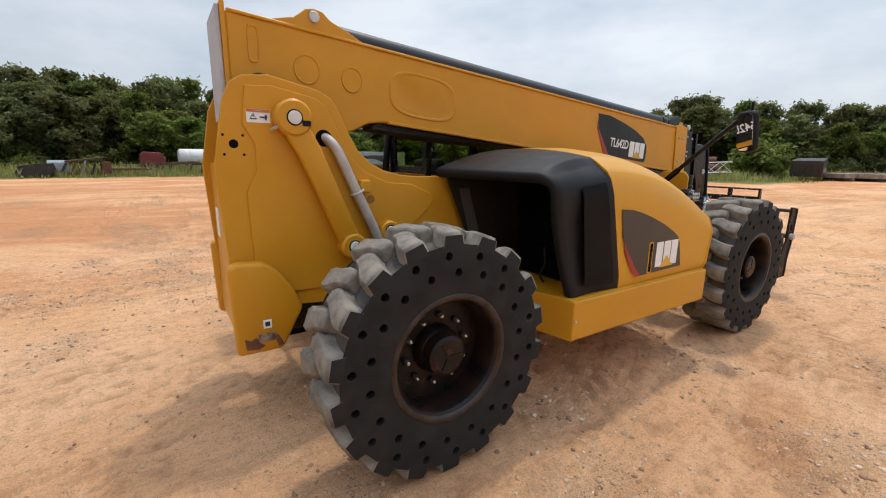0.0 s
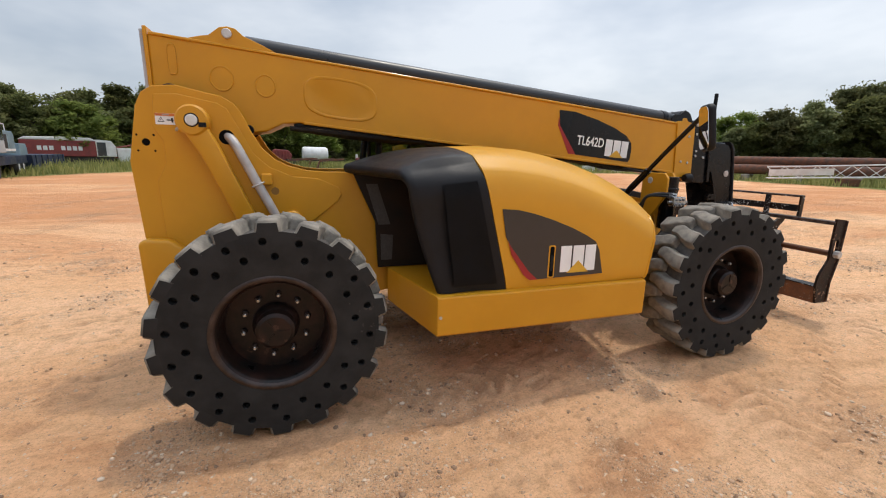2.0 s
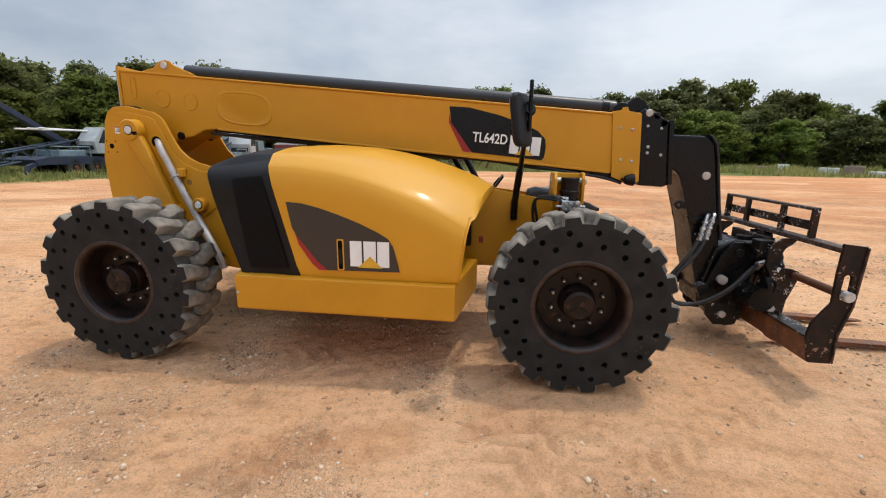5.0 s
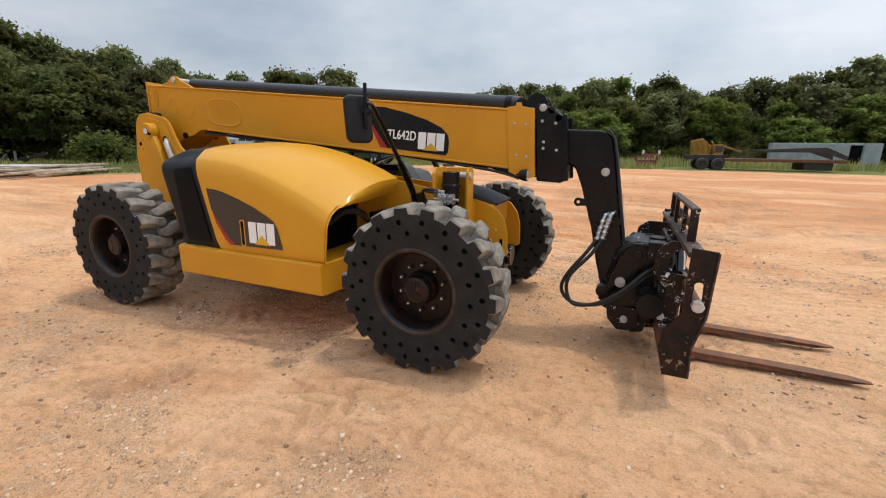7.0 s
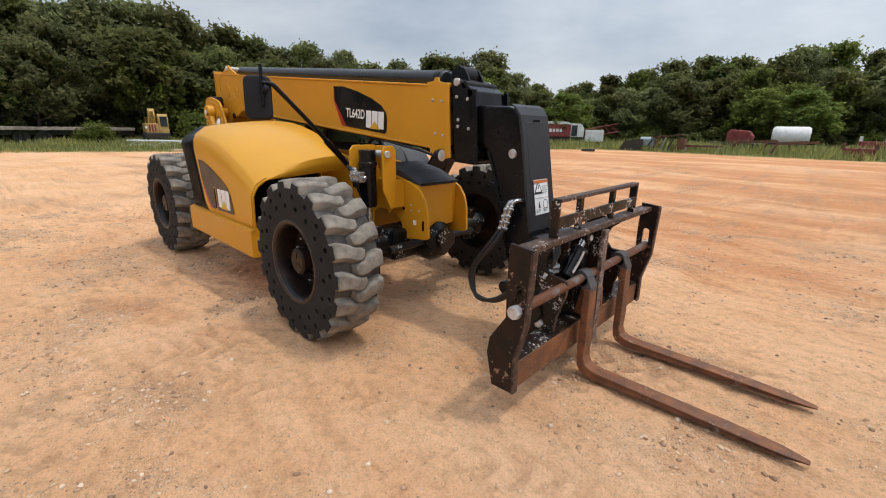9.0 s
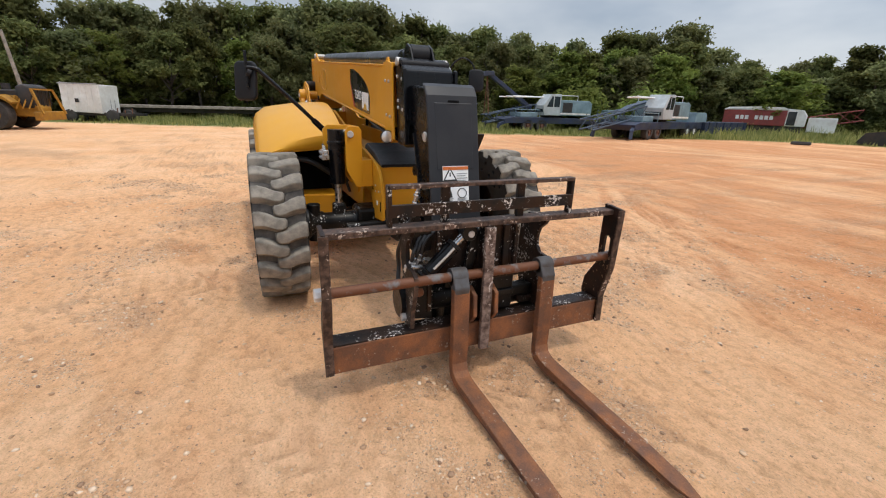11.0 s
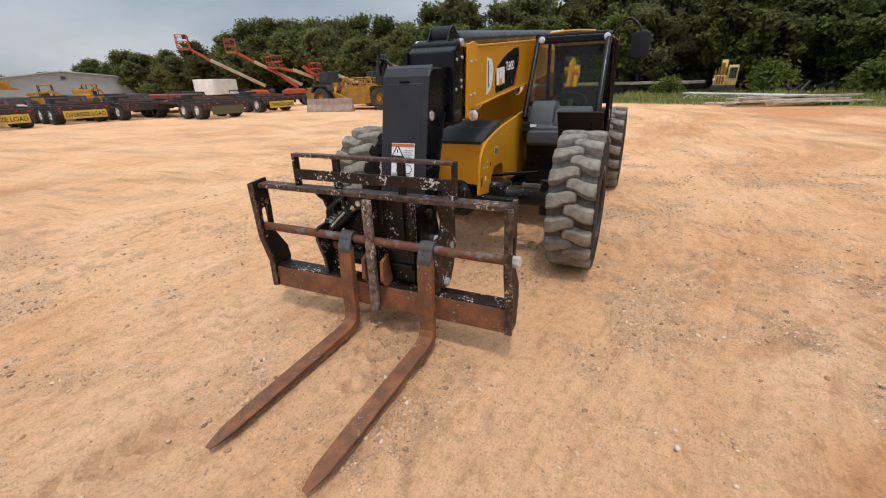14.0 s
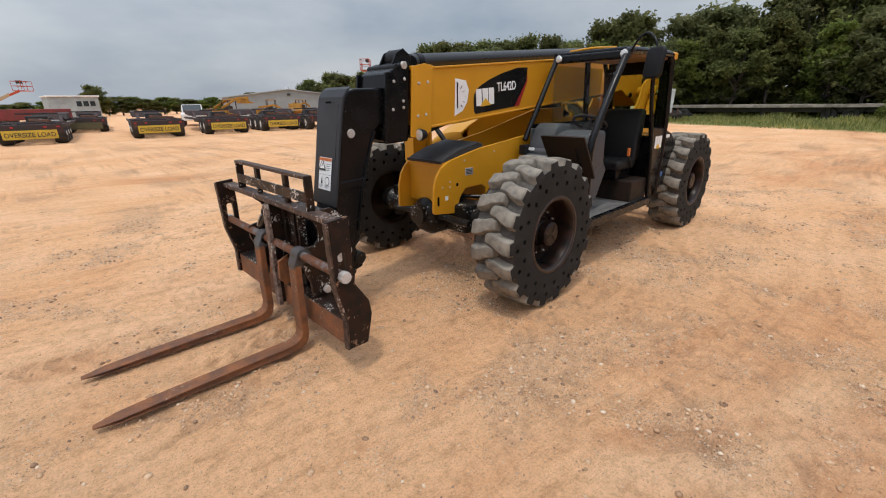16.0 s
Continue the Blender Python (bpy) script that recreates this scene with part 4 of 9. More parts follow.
def slotted_side(y, t):
    """Outer side plate with a long slot that goes through it."""
    outer = [(5.20, 1.075), (5.345, 1.06), (5.33, 0.86), (5.325, 0.64), (5.30, 0.52), (5.268, 0.42), (5.275, 0.205), (5.13, 0.205), (5.085, 0.40), (5.10, 0.50), (5.20, 0.655), (5.195, 0.86)]
    bm = bmesh.new()
    ring_o = [Vector((x, 0, z)) for x, z in outer]
    slot = []
    for k in range(16):
        a = 2 * math.pi * k / 16
        slot.append((5.265 + 0.028 * math.cos(a), 0.77 + 0.028 * math.sin(a) + (0.065 if math.sin(a) > 1e-6 else -0.065 if math.sin(a) < -1e-6 else 0)))
    vs = [[bm.verts.new((p.x, y + d, p.z)) for p in ring_o] for d in (-t / 2, t / 2)]
    ss = [[bm.verts.new((x, y + d, z)) for x, z in slot] for d in (-t / 2, t / 2)]
    for a, b in ((vs[0], vs[1]), (ss[0], ss[1])):
        for i in range(len(a)):
            bm.faces.new((a[i], b[i], b[(i + 1) % len(a)], a[(i + 1) % len(a)]))
    for k in (0, 1):
        es = []
        for ring in (vs[k], ss[k]):
            es += [bm.edges.get((ring[i], ring[(i + 1) % len(ring)])) for i in range(len(ring))]
        bmesh.ops.triangle_fill(bm, use_beauty=True, edges=es)
    return bm


for s in (-1, 1):
    part("side_plate", slotted_side(s * 0.965, 0.022), BLACK_RUSTY, carriage)
    part("side_edge", bar([(5.345, s * 0.965, 1.055), (5.33, s * 0.965, 0.64), (5.275, s * 0.965, 0.42), (5.28, s * 0.965, 0.21)], 0.05, 0.012, (1, 0, 0), 0.002), RUBBED, carriage)
    part("shaft_nut", rod((5.27, s * 0.975, 0.715), (5.27, s * 1.022, 0.715), 0.038, 8), PIN_STEEL, carriage, "worn steel shaft nut")
    front_edge = [(5.225, 0.385), (5.235, 0.50), (5.29, 0.66), (5.295, 0.745), (5.245, 0.765), (5.18, 0.77), (5.145, 0.81), (5.14, 0.87), (5.165, 0.93), (5.215, 0.97), (5.245, 1.012)]
    back_edge = [(5.14, 1.012), (5.08, 0.97), (5.045, 0.90), (5.045, 0.79), (5.085, 0.71), (5.15, 0.64), (5.13, 0.50), (5.11, 0.385)] if s < 0 else [(5.03, 1.012), (4.95, 0.95), (4.93, 0.64), (4.985, 0.47), (5.08, 0.385)]
    rib = part("inner_plate", prism([*front_edge, *back_edge], s * 0.46 - 0.013, s * 0.46 + 0.013, 0.003), BLACK_WORN, carriage, "black inner plate rubbed at its edges")
    if s > 0:
        part("plate_eye", prism_x(rounded(-0.018, 0.018, -0.04, 0.04, 0.017), -0.002, 0.002), PIN_STEEL, rib).matrix_basis = pose(5.0, s * 0.4735, 0.64, 0, 0, 90)
    part("finger_edge", bar([(5.296, s * 0.46, 0.745), (5.291, s * 0.46, 0.66), (5.238, s * 0.46, 0.50), (5.228, s * 0.46, 0.39)], 0.026, 0.005, (1, 0, 0), 0.001), RUBBED, rib)
    part("plate_bolt", rod((5.13, s * 0.45, 0.43), (5.13, s * 0.50, 0.43), 0.030, 6), PIN_STEEL, rib)
part("fork_shaft", rod((5.27, -1.005, 0.715), (5.27, 1.005, 0.715), 0.030, 20), SHAFT, carriage, "rusty grey fork shaft", smooth=40)
part("bottom_beam", box(5.13, 5.255, -0.95, 0.95, 0.20, 0.37, 0.006), RUST, carriage, "rusty bottom beam")
part("beam_top", box(5.12, 5.25, -0.952, 0.952, 0.371, 0.382, 0.003), BLACK_WORN, carriage)
part("centre_strap", box(5.285, 5.315, -0.032, 0.032, 0.20, 1.01, 0.004), STRAP, carriage)
part("centre_rib", prism([(5.15, 1.01), (5.29, 1.01), (5.29, 0.21), (5.18, 0.21)], -0.012, 0.012, 0.003), BLACK_WORN, carriage)
for yy in (-0.075, 0.075):
    part("clevis", prism([(5.22, 0.62), (5.30, 0.58), (5.31, 0.44), (5.26, 0.38), (5.18, 0.40)], yy - 0.014, yy + 0.014, 0.006), RUST, carriage)
guard = part("load_backrest", bar([(5.245, -0.60, 1.265), (5.245, 0.60, 1.265)], 0.055, 0.022, (0, 0, 1), 0.003), RUBBED, carriage)
for yy in (-0.60, 0.60):
    part("guard_post", bar([(5.24, yy, 1.04), (5.24, yy, 1.275)], 0.055, 0.022, (0, 1, 0), 0.004), BLACK_WORN, guard)
for yy in (-0.265, 0.235):
    part("guard_post", bar([(5.225, yy, 1.04), (5.225, yy, 1.26)], 0.03, 0.05, (0, 1, 0), 0.003), BLACK_WORN, guard)
part("guard_bar", bar([(5.26, -0.60, 1.135), (5.26, 0.60, 1.135)], 0.018, 0.07, (0, 0, 1), 0.003), BLACK_WORN, guard)


def fork(y):
    """An L-shaped pallet fork with a hook eye round the shaft."""
    prof = [(5.30, 0.655), (5.345, 0.655), (5.355, 0.30), (5.352, 0.16), (5.37, 0.115), (5.41, 0.093), (5.47, 0.086), (6.20, 0.072), (6.44, 0.062), (6.56, 0.052), (6.565, 0.045), (6.42, 0.034), (5.50, 0.028), (5.40, 0.034), (5.34, 0.055), (5.315, 0.09), (5.305, 0.15)]
    bm = prism(prof, y - 0.052, y + 0.052, 0.006, 1)
    for v in bm.verts:
        if v.co.x > 6.22:
            k = min((v.co.x - 6.22) / 0.345, 1.0)
            v.co.y = y + (v.co.y - y) * (1 - 0.30 * k ** 2 - 0.40 * k ** 9)
    f = part("fork", bm, RUST, tele, "rusty brown pallet fork")
    part("fork_eye", turned([(0.031, -0.05), (0.052, -0.05), (0.055, 0), (0.052, 0.05), (0.031, 0.05)], 24, "y", (5.27, y, 0.715)), FORK_EYE, f, smooth=40)
    part("fork_neck", prism([(5.25, 0.70), (5.315, 0.735), (5.35, 0.665), (5.345, 0.62), (5.30, 0.62)], y - 0.05, y + 0.05, 0.008), FORK_EYE, f)
    return f


fork(-0.19)
fork(0.425)

# ---- rear frame ----
plate_out = [(-0.80, 0.47), (-0.62, 0.47), (-0.50, 0.72), (-0.30, 0.705), (0.0, 0.62), (0.35, 0.52), (0.66, 0.50), (0.95, 0.56), (0.95, 1.45), (0.60, 1.475), (0.34, 1.475), (0.22, 1.485),
             (0.10, 1.515), (0.01, 1.56), (-0.07, 1.635), (-0.13, 1.74), (-0.19, 1.87), (-0.23, 1.925), (-0.30, 1.965), (-0.57, 2.02), (-0.70, 2.005), (-0.76, 1.965), (-0.80, 1.88), (-0.865, 1.53), (-0.835, 1.0), (-0.83, 0.70)]
overlay = [(-0.69, 1.955), (-0.56, 1.965), (-0.33, 1.92), (-0.27, 1.885), (-0.20, 1.75), (-0.13, 1.60), (-0.03, 1.505), (0.12, 1.44), (0.30, 1.425), (0.445, 1.36), (0.465, 1.31), (0.44, 1.26), (0.20, 1.07), (-0.05, 0.88), (-0.30, 0.80), (-0.70, 0.82), (-0.72, 1.40), (-0.66, 1.52), (-0.66, 1.66), (-0.715, 1.76)]
frame_right = part("frame_plate", prism(plate_out, -0.372, -0.345, 0.006), YELLOW, tele)
frame_left = part("frame_plate", prism(plate_out, 0.345, 0.372, 0.006), YELLOW, tele)
for s, par in ((-1, frame_right), (1, frame_left)):
    part("frame_overlay", prism(overlay, s * 0.372, s * 0.384, 0.005), YELLOW, par)
    part("corner_weight", prism([(-0.845, 0.50), (-0.60, 0.50), (-0.475, 0.73), (-0.53, 0.86), (-0.60, 0.96), (-0.67, 1.02), (-0.82, 1.03), (-0.86, 1.0)], *sorted((s * 0.374, s * 0.47)), 0.03, 3), YELLOW, par, smooth=40)
    for hx, hz, hr in ((-0.762, 1.655, 0.026), (-0.81, 1.70, 0.009), (-0.715, 1.70, 0.009), (-0.81, 1.60, 0.009), (-0.715, 1.60, 0.009)):
        # near-black discs on the solid plate paint in the holes' shade
        part("bolt_hole", rod((hx, s * 0.350, hz), (hx, s * 0.3735, hz), hr, 14), DEEP_SHADE, par)
part("cross_tube", rod((-0.45, -0.40, 1.80), (-0.45, 0.40, 1.80), 0.07, 20), YELLOW, tele, smooth=40)
part("rear_crossplate", box(-0.82, -0.79, -0.345, 0.345, 0.55, 1.55, 0.004), YELLOW, tele)
part("belly_plate", box(-0.55, 2.6, -0.345, 0.345, 0.52, 0.56, 0.004), BLACK_PAINT, tele)
# boom pivot boss and edge of the hidden rear arm
for s in (-1, 1):
    part("pivot_boss", rod((-0.60, s * 0.20, 1.955), (-0.60, s * 0.34, 1.955), 0.075, 24), BROWN_PANEL, boom, smooth=40)
    part("pivot_boss", rod((-0.16, s * 0.20, 1.76), (-0.16, s * 0.225, 1.76), 0.035, 16), BLACK_PAINT, boom)
PIN_END = material("pale_zinc_pin_end", (0.80, 0.79, 0.77), (0.66, 0.63, 0.58), rough=0.5, scale=20)
# compensating link on the outside of the right plate, with bosses and pins
for s in (-1, 1):
    link = part("lift_link", prism([(-0.545, 1.765), (-0.41, 1.80), (-0.335, 1.66), (-0.095, 1.08), (-0.21, 1.035), (-0.44, 1.58)], s * 0.435 - 0.035, s * 0.435 + 0.035, 0.016, 3), YELLOW, tele, smooth=40)
    for (bx, bz, br) in ((-0.468, 1.798, 0.098), (-0.152, 1.062, 0.078)):
        part("link_boss", turned([(0, 0.0), (br - 0.012, 0.0), (br, 0.012), (br, 0.095), (0, 0.095)], 28, "y", (bx, -0.482 if s < 0 else 0.387, bz)), YELLOW, link, smooth=35)
        part("pin_ring", rod((bx, s * 0.46, bz), (bx, s * 0.4845, bz), 0.045 if br > 0.09 else 0.041, 24), BLACK_PAINT, link)
        part("link_pin", rod((bx, s * 0.46, bz), (bx, s * 0.490, bz), 0.036 if br > 0.09 else 0.031, 20), PIN_END, link, "pale pin end")
    part("pin_keeper", box(-0.43, -0.385, *sorted((s * 0.479, s * 0.487)), 1.755, 1.785, 0.003), BLACK_PAINT, link)
    boss2 = part("cylinder_boss", turned([(0, 0.0), (0.058, 0.0), (0.066, 0.01), (0.066, 0.09), (0, 0.09)], 24, "y", (0.11, -0.446 if s < 0 else 0.356, 1.13)), YELLOW, tele, smooth=35)
    part("pin_ring", rod((0.11, s * 0.43, 1.13), (0.11, s * 0.4485, 1.13), 0.043, 24), BLACK_PAINT, boss2)
    part("cylinder_pin", rod((0.11, s * 0.43, 1.13), (0.11, s * 0.454, 1.13), 0.034, 20), PIN_END, boss2)
part("grease_fitting", tube([(-0.575, -0.40, 1.735), (-0.56, -0.44, 1.745), (-0.535, -0.45, 1.755)], 0.009, 6), PIN_STEEL, tele)
# exhaust pipe
pipe = part("exhaust_pipe", tube([(-0.31, -0.33, 1.715), (-0.27, -0.375, 1.70), (-0.225, -0.415, 1.64), (-0.16, -0.42, 1.50), (-0.11, -0.42, 1.39), (-0.03, -0.42, 1.22), (0.05, -0.42, 1.05), (0.13, -0.44, 0.93), (0.24, -0.50, 0.80), (0.32, -0.52, 0.66), (0.36, -0.52, 0.55)], 0.031, 16, 6), PIPE_GREY, tele, "grey bent exhaust pipe", smooth=60)
# black disc painted in as the shade round the pipe's opening
part("pipe_hole", rod((-0.285, -0.37, 1.70), (-0.285, -0.3865, 1.70), 0.050, 20), DEEP_SHADE, tele)
part("pipe_clamp", tube([(-0.105 + 0.040 * math.cos(a), -0.42 + 0.038 * math.sin(a), 1.385 + 0.018 * math.cos(a)) for a in [k * math.pi / 6 for k in range(13)]], 0.006, 6), PIN_STEEL, pipe)
part("clamp_plate", box(-0.085, -0.015, -0.43, -0.385, 1.38, 1.46, 0.01), YELLOW, pipe)
# dark yellow disc, the hole's inner shade put into its colour
part("frame_hole", rod((0.0, -0.384, 1.335), (0.0, -0.3856, 1.335), 0.027, 18), material("hole_in_yellow_plate", (0.30, 0.14, 0.02), rough=0.6), tele)
warning_plate(tele, pose(-0.633, -0.386, 1.803), 0.118, 0.070, (-0.2,))
bl = box(-0.705, -0.66, -0.474, -0.4715, 0.645, 0.695)
tag_l = part("small_label", bl, WHITE, tele, "small white label")
part("label_mark", box(-0.695, -0.67, -0.4755, -0.4735, 0.657, 0.683), PRINT, tag_l)
part("rust_patch", flat([(-0.80, 0.535), (-0.735, 0.525), (-0.70, 0.545), (-0.725, 0.562), (-0.745, 0.60), (-0.775, 0.585), (-0.805, 0.60)], -0.4705, -1), RUST, tele, "bare rusty paint loss")
part("rust_patch", flat([(-0.63, 0.525), (-0.60, 0.53), (-0.61, 0.56), (-0.632, 0.60), (-0.645, 0.57)], -0.4705, -1), RUST, tele, "bare rusty paint loss")
part("tow_slot", box(-0.735, -0.635, -0.4735, -0.468, 0.565, 0.615, 0.012), material("rubbed_slot_steel", (0.30, 0.24, 0.19), (0.12, 0.05, 0.02), rough=0.7, scale=25), tele)
part("reflector", box(-0.826, -0.819, 0.08, 0.20, 1.09, 1.27, 0.002), WHITE, tele, "pale reflector plate")

# ---- front frame ----
cheek_low = [(0.9, 0.60), (2.70, 0.645), (3.12, 0.72), (3.14, 0.86), (3.20, 0.90), (3.44, 0.895), (3.52, 0.81), (3.57, 0.665), (3.85, 0.70), (3.875, 0.72)]
cheek_nose = [(3.865, 0.93), (3.835, 1.04), (3.77, 1.125), (3.66, 1.18), (3.50, 1.215), (3.23, 1.265)]
nose = part("front_frame", prism([(0.9, 0.62), (3.0, 0.62), (3.16, 0.92), (3.50, 0.91), (3.58, 0.77), (3.73, 0.77), (3.735, 1.165), (3.2, 1.235), (2.6, 1.20), (0.9, 1.20)], -0.240, 0.240, 0.008), YELLOW, tele)
for s, back in ((-1, [(2.64, 1.365), (1.58, 1.60), (0.9, 1.61)]), (1, [(2.44, 1.35), (0.9, 1.40)])):
    part("frame_cheek", prism([*cheek_low, *cheek_nose, *back], s * 0.254 - 0.013, s * 0.254 + 0.013, 0.005), YELLOW, nose)
    # slot and hole are near-black pieces on the cheek, painted as shade
    part("cheek_slot", prism(rounded(3.80, 3.825, 0.775, 0.865, 0.011), s * 0.2665, s * 0.2695), DEEP_SHADE, nose)
    part("cheek_hole", rod((3.56, s * 0.262, 0.945), (3.56, s * 0.2685, 0.945), 0.018, 14), DEEP_SHADE, nose)
    part("small_label", box(3.685, 3.725, *sorted((s * 0.2670, s * 0.2692)), 0.815, 0.855), WHITE, nose)
    for hx, hz in ((3.66, 0.935), (3.76, 0.945), (3.66, 0.985), (3.46, 1.165), (3.02, 1.215)):
        part("cheek_bolt", rod((hx, s * 0.262, hz), (hx, s * 0.273, hz), 0.009, 8), PIN_STEEL, nose)
    part("cheek_tie", box(0.9, 1.4, *sorted((s * 0.265, s * 0.36)), 0.62, 1.18, 0.004), YELLOW, nose)
part("rating_plate", box(3.34, 3.45, 0.2672, 0.2700, 1.02, 1.09, 0.001), PIN_STEEL, nose, "grey rating plate")
for k in range(4):
    part("plate_line", box(3.35, 3.44, 0.2702, 0.2714, 1.03 + 0.014 * k, 1.037 + 0.014 * k), PRINT, nose)
part("nose_cover", prism([(3.16, 1.30), (3.24, 1.325), (3.52, 1.270), (3.70, 1.205), (3.755, 1.175), (3.745, 1.15), (3.60, 1.185), (3.16, 1.23)], -0.239, 0.239, 0.012), MATTE_STEP, nose, "black grip cover on the nose")
part("cover_lip", bar([(3.752, -0.236, 1.172), (3.752, 0.236, 1.172)], 0.02, 0.024, (0, 0, 1), 0.004), BLACK_PLASTIC, nose)
part("axle_beam", box(3.30, 3.60, -0.42, 0.42, 0.48, 0.76, 0.03), GREASE, tele)
part("pivot_housing", turned([(0, 0.0), (0.13, 0.0), (0.15, 0.03), (0.15, 0.20), (0.10, 0.24), (0.10, 0.30), (0, 0.30)], 20, "x", (3.56, 0.0, 0.66)), GREASE, tele, smooth=40)
for py in (-0.20, -0.10, 0.10, 0.20):
    part("housing_bolt", rod((3.60, py, 0.70), (3.63, py, 0.70), 0.02, 6), GREASE, tele)
for x0 in (0.0, 3.45):
    ax = part("axle", turned([(0, -0.98), (0.13, -0.97), (0.14, -0.85), (0.085, -0.78), (0.095, -0.30), (0.17, -0.18), (0.19, 0.0), (0.17, 0.18), (0.095, 0.30), (0.085, 0.78), (0.14, 0.85), (0.13, 0.97), (0, 0.98)], 20, "y", (x0, 0, 0.625)), GREASE, tele, smooth=40)
    part("differential", turned([(0, -0.24), (0.12, -0.22), (0.17, -0.05), (0.17, 0.12), (0.10, 0.24), (0, 0.26)], 18, "x", (x0 + 0.12, 0.0, 0.60)), GREASE, ax, smooth=40)
    for s in (-1, 1):
        part("steer_arm", box(x0 - 0.22, x0 + 0.05, s * 0.72 - 0.04, s * 0.72 + 0.04, 0.55, 0.68, 0.02), GREASE, ax)
        part("tie_rod", rod((x0 - 0.20, s * 0.72, 0.62), (x0 - 0.20, s * 0.22, 0.62), 0.022, 12), GREASE, ax)
        part("steer_cylinder", rod((x0 + 0.24, s * 0.16, 0.64), (x0 + 0.24, s * 0.55, 0.63), 0.035, 14), GREASE, ax)
        part("king_pin", rod((x0, s * 0.80, 0.46), (x0, s * 0.80, 0.80), 0.06, 16), GREASE, ax, smooth=40)
# sway cylinder with bracket
sway = part("sway_bracket", prism_x([(-0.505, 1.45), (-0.475, 1.495), (-0.40, 1.495), (-0.36, 1.46), (-0.36, 0.96), (-0.42, 0.96), (-0.505, 1.12)], 3.545, 3.57, 0.006), YELLOW, tele)
part("bracket_side", prism([(3.30, 1.44), (3.34, 1.49), (3.56, 1.49), (3.57, 0.98), (3.50, 0.90), (3.44, 1.16), (3.38, 1.30)], -0.40, -0.374, 0.006), YELLOW, sway)
part("bracket_web", box(3.31, 3.568, -0.374, -0.268, 0.96, 1.20, 0.006), YELLOW, sway)
part("bracket_rear", prism_x([(-0.66, 1.45), (-0.62, 1.495), (-0.40, 1.495), (-0.36, 1.46), (-0.36, 0.96), (-0.42, 0.96), (-0.66, 1.30)], 3.305, 3.33, 0.006), YELLOW, sway)
part("bracket_pin", rod((3.30, -0.46, 1.425), (3.585, -0.46, 1.425), 0.030, 20), PIN_STEEL, sway)
part("sway_cylinder", rod((3.44, -0.565, 0.98), (3.44, -0.565, 1.46), 0.072, 24), BLACK_PAINT, sway, "black sway cylinder", smooth=40)
part("cylinder_neck", rod((3.44, -0.565, 1.33), (3.44, -0.565, 1.36), 0.080, 24), BLACK_PAINT, sway, smooth=40)
part("cylinder_rod", rod((3.44, -0.565, 0.78), (3.44, -0.565, 0.99), 0.032, 18), CHROME, sway, smooth=40)
part("rod_clevis", box(3.39, 3.49, -0.625, -0.505, 0.66, 0.80, 0.02), GREASE, sway)
valve = part("valve_block", box(3.37, 3.51, -0.70, -0.64, 1.20, 1.285, 0.006), CHROME, sway, "bright aluminium valve block")
for vx in (3.40, 3.44, 3.48):
    for vz in (1.22, 1.262):
        part("valve_screw", rod((vx, -0.712, vz), (vx, -0.695, vz), 0.011, 8), PRINT_GREY, valve)
for vx in (3.36, 3.52):
    part("valve_fitting", rod((vx - 0.03, -0.67, 1.24), (vx + 0.03, -0.67, 1.24), 0.014, 8), CHROME, valve)
for k in range(2):
    part("valve_hose", tube([(3.40, -0.67, 1.30 - 0.02 * k), (3.28, -0.65, 1.315 - 0.02 * k), (3.18, -0.57, 1.28), (3.17 + 0.03 * k, -0.50, 1.14), (3.22 + 0.03 * k, -0.45, 0.96), (3.24, -0.42, 0.86)], 0.013, 8, 5), HOSE, sway)
    part("hose_ferrule", rod((3.33, -0.66, 1.308 - 0.02 * k), (3.42, -0.67, 1.30 - 0.02 * k), 0.015, 8), CHROME, sway)

# ---- engine cover ----
def interp(x, xs, ys):
    return float(np.interp(x, xs, ys))


def roof(x):
    return interp(x, (0.8, 1.0, 1.2, 1.5, 1.8, 2.0, 2.2, 2.4, 2.6, 2.75, 2.87), (1.60, 1.645, 1.675, 1.69, 1.672, 1.637, 1.587, 1.522, 1.44, 1.365, 1.275))


def crease(x):
    return interp(x, (0.8, 1.0, 1.2, 1.45, 1.7, 1.93, 2.15, 2.35, 2.52, 2.62, 2.74), (1.50, 1.54, 1.565, 1.56, 1.528, 1.475, 1.405, 1.33, 1.26, 1.215, 1.155))


